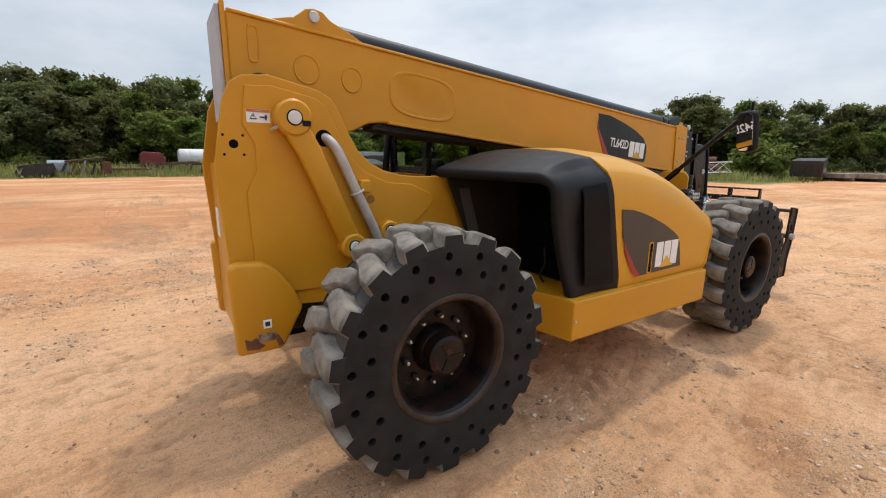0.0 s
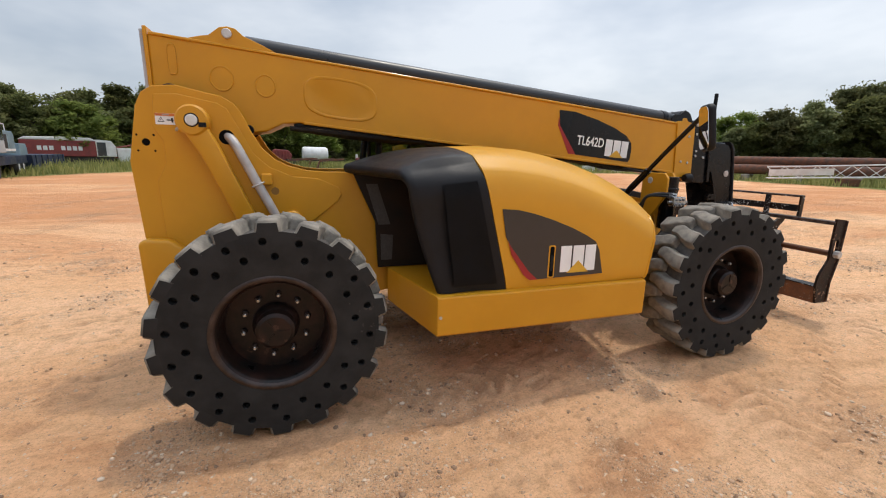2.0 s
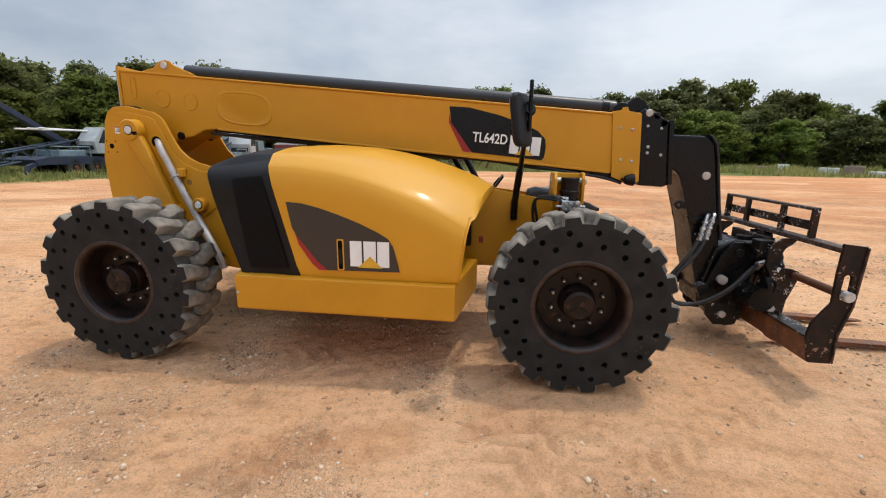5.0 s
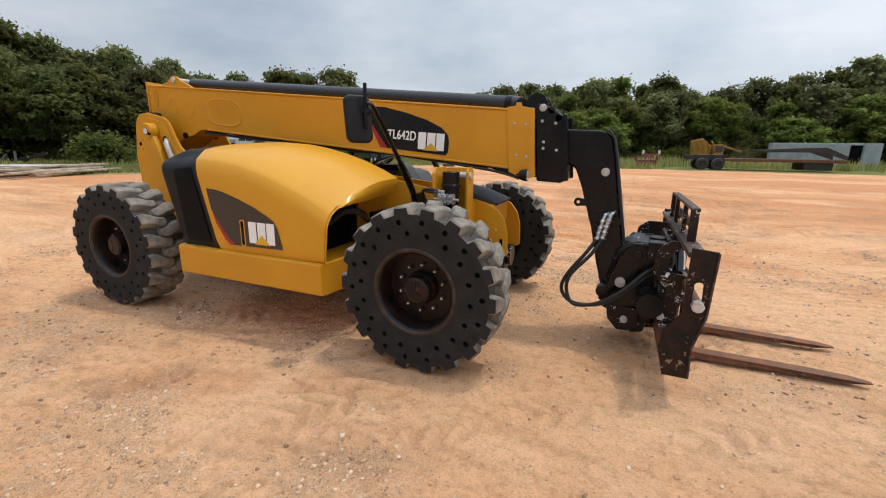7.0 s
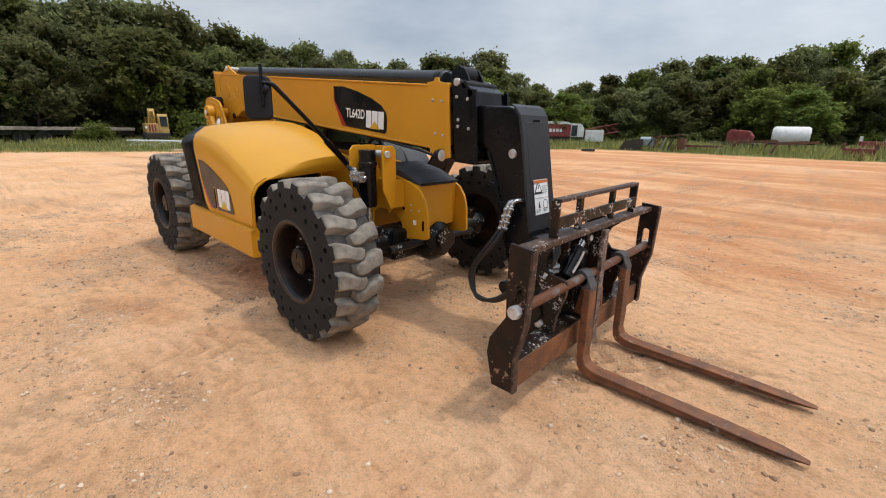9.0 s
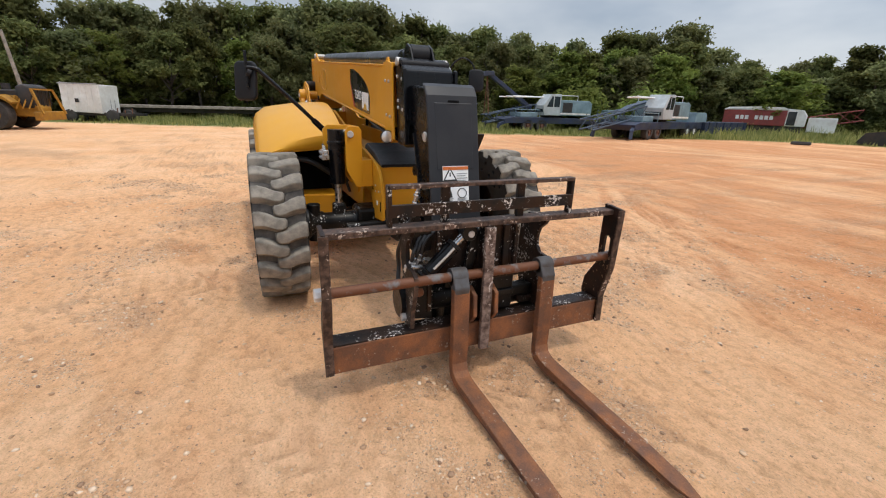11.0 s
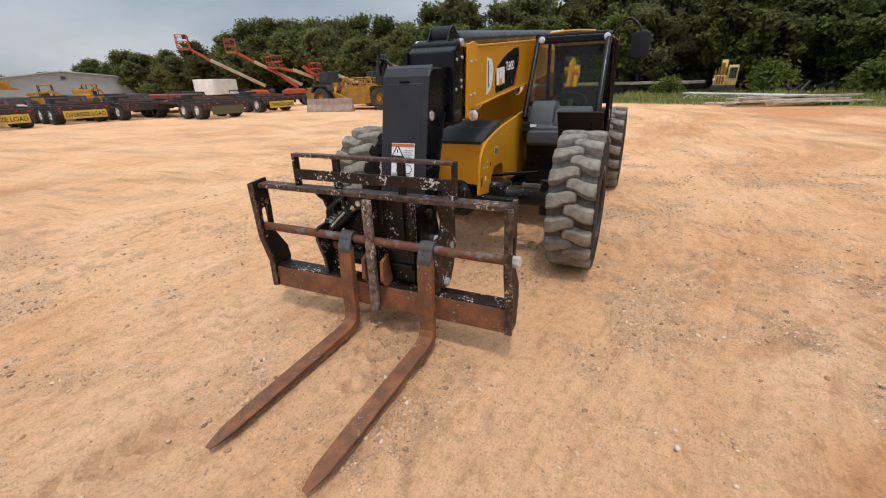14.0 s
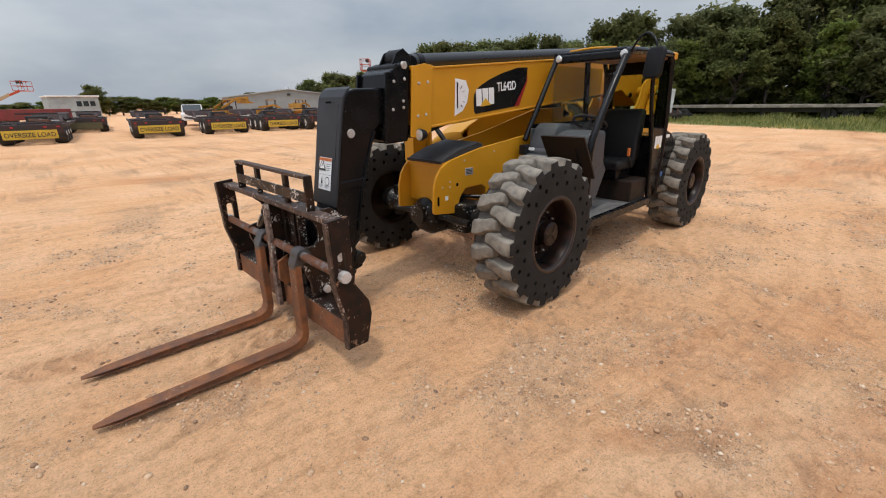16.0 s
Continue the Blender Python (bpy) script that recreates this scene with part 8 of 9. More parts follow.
boom_lift(-21.0, -29.2, -40, 4.2, 5.5, False, "orange boom lift with a beige arm and raised basket")
boom_lift(-23.8, -27.6, -40, 4.0, 5.3, True, "orange articulated boom lift with raised basket")
boom_lift(-25.6, -25.6, -30, 3.6, 4.0, True, "orange boom lift with low arm among scrapers")
boom_lift(-27.0, -23.5, -60, 2.6, 3.5, False, "red boom lift with basket near scrapers")
for k in range(4):
    boom_lift(8.5 + 2.4 * k, -62 - 2.0 * k, 150 - 25 * k, 3.0 + 0.3 * k, 4.4 + 0.5 * (k % 2), bool(k % 2), "distant red boom lift above trailers")
bar_ = stand("concrete_barrier", "stained low concrete road barrier by the scrapers", "barrier", -16.2, -17.4, -78)
part("barrier_body", prism_x([(-0.3, 0), (0.3, 0), (0.28, 0.12), (0.12, 0.45), (0.09, 0.82), (-0.09, 0.82), (-0.12, 0.45), (-0.28, 0.12)], -1.6, 1.6, 0.02), CONCRETE, bar_)
van = stand("box_trailer", "white ribbed box trailer leaning on a low dolly by the wood", "trailer", -32.5, -12.0, -19)
vb = box(-1.0, 1.0, -1.3, 1.3, 0.62, 2.55, 0.03)
bmesh.ops.rotate(vb, verts=vb.verts, cent=(0, 0, 0.75), matrix=Matrix.Rotation(radians(-2.5), 3, "X"))
vbody = part("box_body", vb, OFF_WHITE, van)
for k in range(7):
    rib = box(1.0, 1.035, -1.25 + 0.4 * k, -1.2 + 0.4 * k, 0.7, 2.48)
    bmesh.ops.rotate(rib, verts=rib.verts, cent=(0, 0, 0.75), matrix=Matrix.Rotation(radians(-2.5), 3, "X"))
    part("side_rib", rib, OFF_WHITE, vbody)
part("end_post", box(-0.04, 0.0, 1.3, 1.335, 0.75, 2.42), PRINT_GREY, vbody)
part("latch_bar", box(-0.5, -0.46, 1.3, 1.335, 0.75, 2.42), PRINT_GREY, vbody)
part("top_rail", box(0.98, 1.04, -1.3, 1.3, 2.5, 2.58), PRINT_GREY, vbody)
part("placard", box(1.04, 1.05, -0.35, -0.1, 1.3, 1.55), FAR_BLACK, vbody)
for sd in (-0.75, 0.75):
    part("dolly_rail", box(sd - 0.08, sd + 0.08, -1.6, 3.3, 0.42, 0.62, 0.02), FAR_BLACK, van)
for k in range(4):
    part("dolly_cross", box(-0.8, 0.8, -1.2 + 1.4 * k, -1.08 + 1.4 * k, 0.44, 0.58), FAR_BLACK, van)
for k in range(4):
    part("rusty_post", bar([(0.8, 1.7 + 0.5 * k, 0.6), (0.78, 1.72 + 0.5 * k, 0.85 + 0.12 * (k % 2))], 0.06, 0.06), RUSTY, van)
for yy in (-0.9, 1.9):
    for xx in (-0.9, 0.9):
        part("dolly_wheel", turned([(0.0, -0.13), (0.3, -0.14), (0.42, -0.1), (0.42, 0.1), (0.3, 0.14), (0.0, 0.13)], 18, "x", (xx, yy, 0.40)), FAR_TYRE, van, smooth=40)


def lattice_section(parent, p0, p1, w, h, mat, n):
    """An open lattice boom between two points: four chords and diagonal lacing."""
    p0, p1 = Vector(p0), Vector(p1)
    d = (p1 - p0).normalized()
    up = (Vector((0, 0, 1)) - d * d.z).normalized()
    s = d.cross(up)
    c = [[p0 + s * a * w / 2 + up * b * h / 2, p1 + s * a * w / 2 + up * b * h / 2] for a, b in ((-1, -1), (1, -1), (1, 1), (-1, 1))]
    for a, b in c:
        part("chord", rod(a, b, 0.05, 6), mat, parent)
    for f in range(4):
        a0, a1 = c[f]
        b0, b1 = c[(f + 1) % 4]
        for k in range(n):
            u0, u1 = k / n, (k + 1) / n
            A, B = (a0.lerp(a1, u0), b0.lerp(b1, u1)) if k % 2 == 0 else (b0.lerp(b1, u0), a0.lerp(a1, u1))
            part("lacing", rod(A, B, 0.028, 5), mat, parent)


def truck_crane(x, y, heading, derrick, rest, label):
    """Carrier with tandem at the origin and front axles towards +x; the boom lies back to a stand at x = rest."""
    t = stand("truck_crane", label, "crane", x, y, heading, "old lattice cranes")
    part("carrier", prism([(-1.6, 0.65), (9.6, 0.65), (9.8, 0.9), (9.6, 1.12), (-1.4, 1.12), (-2.2, 0.95), (-2.0, 0.6)], -1.25, 1.25, 0.03), NAVY, t)
    for xx in (0.0, 1.25, 6.2, 7.5):
        for s in (-1, 1):
            far_wheel(t, xx, s * 1.05, 0.50, 0.4, RUSTY if xx < 2 else HUB_WHITE, s)
    part("front_cab", prism([(7.4, 1.12), (9.7, 1.12), (9.7, 1.6), (9.4, 1.85), (7.5, 1.85)], -1.2, 0.2, 0.04), CRANE_BLUE, t)
    hs = part("house", prism([(2.6, 1.3), (5.8, 1.3), (5.8, 2.3), (5.5, 2.5), (2.6, 2.5)], -1.3, 1.3, 0.05), CRANE_BLUE, t, "faded grey-blue crane house")
    cb = part("crane_cab", prism([(1.3, 1.3), (2.75, 1.3), (2.75, 2.92), (1.85, 2.92), (1.15, 2.05)], -1.4, 0.0, 0.04), CRANE_PALE, t)
    part("cab_window", prism([(1.45, 1.95), (2.02, 1.95), (2.02, 2.75), (1.88, 2.75)], -1.412, -1.398), WINDOW, cb)
    part("cab_window", prism([(2.12, 1.95), (2.62, 1.95), (2.62, 2.75), (2.12, 2.75)], -1.412, -1.398), WINDOW, cb)
    part("cab_window", prism_x([(-1.25, 1.55), (-0.15, 1.55), (-0.15, 2.0), (-1.25, 2.0)], 1.20, 1.24), WINDOW, cb)
    for s in (-1, 1):
        part("stripe", box(2.7, 5.7, s * 1.305 - 0.004, s * 1.305 + 0.004, 1.40, 1.52), OFF_WHITE, hs)
        for k in range(2):
            part("house_door", box(3.0 + 1.3 * k, 3.9 + 1.3 * k, s * 1.306 - 0.008, s * 1.306 + 0.008, 1.55, 2.3, 0.004), CRANE_BLUE if k else FAR_BLACK, hs)
        part("hand_rail", tube([(2.7, s * 1.2, 2.5), (2.7, s * 1.2, 2.85), (4.4, s * 1.2, 2.85), (4.4, s * 1.2, 2.5)], 0.025, 6), OFF_WHITE, hs)
    part("deck_rail", tube([(-1.2, -1.2, 1.1), (-1.2, -1.2, 1.7), (1.0, -1.2, 1.7), (1.0, -1.2, 1.1)], 0.03, 6), CRANE_BLUE, t)
    part("engine_box", box(-0.6, 1.0, -0.9, 0.9, 1.12, 1.5, 0.05), CRANE_BLUE, t)
    part("turntable", rod((2.9, 0, 1.08), (2.9, 0, 1.32), 0.9, 20), FAR_BLACK, t)
    lattice_section(t, (1.3, 0.25, 1.85), (rest - 0.3, 0.15, 0.92), 0.9, 0.6, LATTICE, 8)
    for s in (-1, 1):
        part("boom_stand", bar([(rest, 0.15 + s * 0.55, 0.0), (rest, 0.15 + s * 0.55, 1.3)], 0.18, 0.18), LATTICE, t)
        part("outrigger", bar([(-1.5, s * 0.9, 0.9), (-2.6, s * 1.3, 0.55), (-2.7, s * 1.35, 0.1)], 0.2, 0.2), NAVY, t)
    part("stand_cross", bar([(rest, -0.4, 1.25), (rest, 0.7, 1.25)], 0.12, 0.12), LATTICE, t)
    for k in range(3):
        part("stay_pipe", rod((-2.4 + 0.6 * k, -0.6, 2.6 + 0.05 * k), (1.9, -0.4 + 0.2 * k, 2.7), 0.05, 8), OFF_WHITE, t)
    if derrick:
        part("derrick_arm", bar([(1.1, 0.6, 1.8), (rest + 0.1, 0.5, 4.3)], 0.42, 0.3, (0, 0, 1), 0.02), NAVY, t)
        part("derrick_head", prism([(rest - 0.55, 4.05), (rest + 0.5, 4.2), (rest + 0.4, 4.5), (rest - 0.35, 4.45)], 0.15, 0.85, 0.04), NAVY, t)
        for k in range(2):
            part("pendant", rod((rest, 0.5, 4.2), (rest - 0.1, -0.3 + 0.9 * k, 1.3), 0.035, 6), RUSTY, t)
    else:
        part("gantry", bar([(2.6, 0.5, 2.5), (0.2, 0.5, 2.1), (-1.5, 0.5, 1.6)], 0.5, 0.12, (0, 0, 1), 0.02), LATTICE, t)
    return t


truck_crane(-15.1, 22.5, 107, False, -5.2, "grey-blue truck crane with lattice boom on stands")
truck_crane(-23.5, 19.0, 85, True, -3.0, "grey-blue lattice crane with raised derrick arm in grass")
dump = stand("steel_skip", "long low navy steel skip in the grass", "skip", -17.8, 34.6, 100)
part("skip_body", prism([(-3.4, 0.05), (3.4, 0.05), (3.6, 1.15), (-3.6, 1.15)], -1.0, 1.0, 0.03), NAVY, dump)
for k in range(6):
    part("skip_rib", box(-3.0 + 1.2 * k, -2.9 + 1.2 * k, -1.06, 1.06, 0.1, 1.15, 0.01), NAVY, dump)
lb = stand("crawler_crane", "old red and white crane house overgrown with weeds", "crane", -19.4, 42.5, 25, "old lattice cranes")
lb.scale = (0.78, 0.78, 0.78)
part("house", box(-3.2, 3.0, -1.5, 1.5, 1.2, 2.9, 0.06), FADED_RED, lb)
part("roof", prism([(-3.3, 2.9), (3.2, 2.9), (2.6, 3.25), (0.5, 3.3), (-2.8, 3.2)], -1.5, 1.5, 0.08), OFF_WHITE, lb)
part("cab", prism([(3.0, 1.2), (4.8, 1.2), (4.8, 2.4), (4.4, 3.0), (3.0, 3.1)], -1.5, 0.4, 0.06), OFF_WHITE, lb)
part("cab_door", box(3.1, 3.9, -1.52, -1.49, 1.3, 2.8, 0.01), WINDOW, lb)
for k in range(8):
    if k != 3:
        part("sign_bar", box(-1.9 + 0.48 * k, -1.55 + 0.48 * k, -1.515, -1.502, 1.85, 2.3), OFF_WHITE, lb)
part("underbody", box(-3.0, 4.6, -1.3, 1.3, 0.3, 1.2, 0.05), FAR_BLACK, lb)
lattice_section(lb, (4.4, 0, 1.6), (9.4, 0.5, 2.6), 1.2, 1.1, FADED_RED, 5)
part("boom_foot", box(5.0, 7.5, -0.8, 0.9, 0.6, 2.2, 0.05), OFF_WHITE, lb)


# ---- scrap, timber and trailers in the grass ----
rt_ = stand("scrap_table", "rust-red scrap frame with slanted top", "scrap metal", -5.8, 39.4, 8)
part("slanted_top", bar([(-1.2, 0, 1.15), (1.2, 0, 1.45)], 1.7, 0.07, (0, 0, 1), 0.01), RUSTY, rt_)
for xx in (-1.0, 1.0):
    for yy in (-0.7, 0.7):
        part("leg", bar([(xx, yy, 0), (xx, yy, 1.2)], 0.12, 0.12), FAR_BLACK, rt_)
part("side_sheet", box(0.9, 1.5, -0.8, 0.8, 0.2, 1.1, 0.03), RUSTY, rt_)
for k in range(5):
    part("leaning_bar", bar([(-1.6 + 0.6 * k, -0.95, 0.05), (-1.1 + 0.55 * k, -0.75, 1.0 + 0.1 * (k % 3))], 0.1, 0.12), (FAR_BLACK, RUSTY, TIMBER)[k % 3], rt_)
bk = stand("loader_bucket", "black scrap bucket in tall grass", "scrap metal", -8.6, 38.6, 20)
part("bucket_shell", prism([(-1.0, 0.1), (0.5, 0.0), (1.0, 0.6), (0.9, 1.0), (0.7, 0.7), (0.3, 0.2), (-0.9, 0.25)], -1.0, 1.0, 0.02), FAR_BLACK, bk)
for yy in (-1.0, 1.0):
    part("bucket_cheek", prism([(-1.0, 0.1), (0.5, 0.0), (1.0, 0.6), (0.9, 1.0), (-0.6, 0.8)], yy - 0.03, yy + 0.03), FAR_BLACK, bk)
gx = stand("fuel_tank", "grey metal tank lying in scrap", "tank", -7.3, 39.0, 5)
part("tank_shell", prism_x(rounded(-0.45, 0.45, 0.2, 1.2, 0.3), -0.6, 0.6, 0.05), CONTAINER, gx)
fl = stand("steel_grating", "low rusty steel frame lying in grass", "scrap metal", -3.1, 40.2, 0)
for yy in (-0.7, 0.0, 0.7):
    part("frame_bar", box(-1.4, 1.4, yy - 0.06, yy + 0.06, 0.45, 0.6, 0.01), RUSTY, fl)
for xx in (-1.3, 1.3):
    part("frame_leg", box(xx - 0.08, xx + 0.08, -0.8, 0.8, 0.0, 0.5, 0.01), TIMBER, fl)
rd = stand("red_implement", "faded red ribbed implement in weeds", "implement", -1.6, 46.8, 0)
part("ribbed_body", prism([(-1.0, 0.8), (1.0, 0.8), (1.1, 1.4), (0.7, 1.9), (-0.7, 2.0), (-1.0, 1.7)], -0.6, 0.6, 0.06), FADED_RED, rd)
for k in range(6):
    part("rib", box(-0.9 + 0.34 * k, -0.8 + 0.34 * k, -0.7, -0.58, 0.9, 1.8, 0.02), FADED_RED, rd)
part("base_frame", box(-2.4, 1.8, -0.9, 0.9, 0.1, 0.8, 0.05), FAR_BLACK, rd)
tk = stand("white_tank", "white cylindrical tank in tall grass", "tank", 2.0, 49.0, 6)
tk.scale = (0.72, 0.8, 0.85)
part("tank_shell", turned([(0, -2.0), (0.85, -1.95), (1.02, -1.7), (1.02, 1.7), (0.85, 1.95), (0, 2.0)], 28, "x", (0, 0, 1.75)), OFF_WHITE, tk, smooth=40)
for xx in (-1.2, 1.2):
    part("saddle", box(xx - 0.15, xx + 0.15, -0.8, 0.8, 0.0, 1.0, 0.02), FAR_BLACK, tk)
rr = stand("red_scrap", "red welded scrap frame by the weeds", "scrap metal", 6.8, 40.5, -4)
rr.scale = (0.68, 0.68, 0.9)
part("scrap_body", box(-1.3, 1.3, -0.6, 0.6, 0.15, 0.85, 0.04), FADED_RED, rr)
for k in range(5):
    part("tine", bar([(-1.2 + 0.6 * k, -0.6, 0.0), (-1.2 + 0.6 * k, -0.7, 0.9)], 0.12, 0.14), RUSTY, rr)
for xx in (-1.3, 1.3):
    part("lug", prism([(xx - 0.2, 0.8), (xx + 0.2, 0.8), (xx + 0.1, 1.25), (xx - 0.1, 1.25)], -0.3, 0.3, 0.02), RUSTY, rr)
for (x, y, h) in ((2.8, 41.0, 30), (0.3, 42.0, 12)):
    sk = stand("skid_frame", "weathered steel skid frame in the grass", "scrap metal", x, y, h)
    for yy in (-0.8, 0.8):
        part("runner", bar([(-1.6, yy, 0.2), (-1.3, yy, 0.9), (1.5, yy, 1.1)], 0.14, 0.16), RUSTY, sk)
    for k in range(5):
        part("rung", bar([(-1.2 + 0.6 * k, -0.8, 0.95), (-1.2 + 0.6 * k, 0.8, 0.95)], 0.1, 0.1), FAR_BLACK, sk)
    part("prop", bar([(1.2, -0.7, 0.0), (1.2, -0.7, 1.0)], 0.12, 0.12), FAR_BLACK, sk)
og = stand("old_rig", "yellow and red derelict rig among weeds", "derelict machine", 12.8, 49.5, 0)
og.scale = (0.78, 0.78, 0.78)
part("rig_base", box(-2.0, 2.2, -1.0, 1.0, 0.5, 1.2, 0.05), FADED_RED, og)
for xx in (-1.8, 1.8):
    for s in (-1, 1):
        far_wheel(og, xx, s * 1.1, 0.55, 0.4, FAR_BLACK, s)
part("rig_house", prism([(-1.6, 1.2), (0.4, 1.2), (0.6, 2.6), (-0.6, 3.7), (-1.8, 3.4)], -0.9, 0.9, 0.08), FAR_YELLOW, og)
part("rig_cab", box(0.8, 2.0, -0.9, 0.9, 1.2, 2.9, 0.05), FAR_YELLOW, og)
part("rig_window", box(0.9, 1.9, -0.92, -0.89, 1.9, 2.7), WINDOW, og)
for k in range(5):
    part("rig_pipe", tube([(-1.7 + 0.6 * k, -0.95, 1.2), (-1.5 + 0.6 * k, -1.0, 2.4), (-1.9 + 0.6 * k, -0.9, 3.3)], 0.06, 6, 4), FAR_YELLOW, og)
part("rig_arm", bar([(1.5, 0, 2.9), (4.2, 0.2, 2.0)], 0.3, 0.25, (0, 0, 1), 0.02), FAR_YELLOW, og)
rs = stand("red_scrap", "small red scrap implement in tall weeds", "scrap metal", 7.6, 49.0, 0)
part("scrap_body", box(-0.9, 0.9, -0.5, 0.5, 0.4, 1.2, 0.05), FADED_RED, rs)
for xx in (-0.8, 0.8):
    part("lug", box(xx - 0.12, xx + 0.12, -0.2, 0.2, 1.1, 1.6, 0.03), OFF_WHITE, rs)
lw = stand("lowboy_trailer", "dark lowboy trailer with gooseneck and timber deck", "trailer", 17.4, 41.5, 184)
part("deck", box(-4.0, 4.6, -1.3, 1.3, 0.75, 1.0, 0.02), RUSTY, lw)
part("rear_ramp", prism([(-4.0, 1.0), (-4.0, 1.3), (-2.5, 2.0), (2.0, 1.75), (2.0, 1.55), (-2.3, 1.6)], -1.25, -1.05, 0.02), FAR_BLACK, lw)
part("rear_ramp", prism([(-4.0, 1.0), (-4.0, 1.3), (-2.5, 2.0), (2.0, 1.75), (2.0, 1.55), (-2.3, 1.6)], 1.05, 1.25, 0.02), FAR_BLACK, lw)
part("axle_box", box(-3.2, -1.2, -1.1, 1.1, 0.15, 0.8, 0.05), FAR_BLACK, lw)
for xx in (5.0, 6.2):
    for s in (-1, 1):
        far_wheel(lw, xx, s * 1.0, 0.5, 0.45, FAR_BLACK, s)
part("gooseneck", prism([(4.4, 0.8), (7.4, 0.9), (7.4, 1.3), (4.4, 1.3)], -0.6, 0.6, 0.03), FAR_BLACK, lw)
cn = stand("shipping_container", "pale grey shipping container with open end", "container", 23.4, 52.0, -8)
part("container_shell", box(-4.2, 3.0, -1.2, 1.2, 0.1, 2.5, 0.04), CONTAINER, cn)
for k in range(22):
    part("corrugation", box(-4.1 + 0.32 * k, -3.97 + 0.32 * k, -1.235, -1.2, 0.2, 2.4, 0.01), CONTAINER, cn)
part("container_door", box(3.0, 4.3, -1.28, -1.2, 0.1, 2.5, 0.02), CONTAINER, cn)
# black sheet on the closed wall paints the opening's shade
part("open_end", box(2.0, 2.9, -1.24, -1.20, 0.3, 2.3), DEEP_SHADE, cn)
for k in range(7):
    pl = stand("rubble_block", "pale broken concrete block at the yard's edge", "rubble", 30.5 + 1.5 * k, 48.5 - 1.1 * k, 30 * k, "broken concrete blocks")
    part("block", box(-0.7, 0.7, -0.5, 0.5, 0.0, 0.5 + 0.25 * (k % 3), 0.06), CONCRETE if k % 2 else OFF_WHITE, pl)
po = stand("portable_toilet", "yellow portable toilet with a white roof", "portable toilet", 42.4, 35.4, 225)
part("cabin", box(-0.6, 0.6, -0.6, 0.6, 0.1, 2.15, 0.03), material("toilet_yellow_plastic", (0.62, 0.47, 0.02), rough=0.5, scale=3), po)
part("roof", prism([(-0.66, 2.15), (0.66, 2.15), (0.45, 2.4), (-0.45, 2.4)], -0.64, 0.64, 0.05), OFF_WHITE, po)
part("door", box(0.6, 0.63, -0.45, 0.45, 0.2, 2.0, 0.01), bpy.data.materials["toilet_yellow_plastic"], po)
part("base", box(-0.65, 0.65, -0.65, 0.65, 0.0, 0.12, 0.02), FAR_BLACK, po)
bn = stand("waste_bin", "dark grey wheeled waste bin on grass", "waste bin", 40.6, 37.4, 200)
part("bin_body", prism([(-0.35, 0.05), (0.35, 0.05), (0.45, 1.25), (-0.45, 1.25)], -0.4, 0.4, 0.04), CRANE_BLUE, bn)
part("lid", box(-0.5, 0.5, -0.45, 0.45, 1.25, 1.4, 0.04), FAR_BLACK, bn)
for k in range(5):
    pp = stand("steel_pipe", "long rusty steel pipe stacked on timbers", "pipe", 42.0 + 0.5 * k, 23.6 - 0.75 * (k % 3), -62, "stacked steel pipes", 0.55 + (0.75 if k > 2 else 0.0))
    part("pipe_wall", turned([(0.42, -5.0), (0.45, -5.0), (0.45, 5.0), (0.42, 5.0), (0.42, -5.0)], 24, "x", (0, 0, 0.45)), RUSTY, pp, smooth=40)
for k in range(3):
    tb = stand("timber_bearer", "grey timber bearer under pipes", "timber", 41.0 + 1.8 * k, 26.0 - 3.4 * k, 28)
    part("beam", box(-1.8, 1.8, -0.25, 0.25, 0.0, 0.55, 0.02), TIMBER, tb)
wb = stand("boom_section", "peeling white lattice boom section on the ground", "boom section", 40.0, 17.5, -48)
lattice_section(wb, (-5.0, 0, 0.85), (3.0, 0, 1.25), 1.1, 0.9, OFF_WHITE, 8)
part("side_sheet", bar([(-5.0, -0.56, 0.85), (-1.0, -0.56, 1.05)], 0.03, 0.5, (0, 0, 1)), OFF_WHITE, wb)
part("block", box(-0.6, 0.6, -0.7, 0.7, 0.0, 0.55, 0.03), RUSTY, wb)
bb = stand("trailer_tail", "dark steel trailer tail on flat timbers", "trailer", 52.5, 12.6, 12)
part("tail_box", prism([(-2.4, 0.4), (2.4, 0.4), (2.6, 1.9), (2.0, 2.2), (-2.6, 1.9), (-2.6, 1.6)], -1.2, 1.2, 0.05), FAR_BLACK, bb)
for k in range(4):
    part("slot", box(-1.6 + 0.9 * k, -1.0 + 0.9 * k, -1.21, -1.19, 0.8, 1.2), CONCRETE, bb)
for k in range(4):
    fb = stand("timber_stack", "weathered grey timber deck lying flat", "timber", 57.5 + 1.5 * k, 10.0 - 1.8 * k, -14 + 6 * k, "timber stacks")
    part("deck", box(-4.5, 4.0, -1.2, 1.2, 0.3, 0.75, 0.04), TIMBER, fb)
    for xx in (-3.0, 0.0, 3.0):
        part("bearer", box(xx - 0.2, xx + 0.2, -1.2, 1.2, 0.0, 0.3, 0.02), TIMBER, fb)
rk = random.Random(4)
PALE_PLANK = material("pale_weathered_plank", (0.56, 0.46, 0.35), (0.34, 0.27, 0.20), rough=0.9, scale=3, random_tint=0.2)
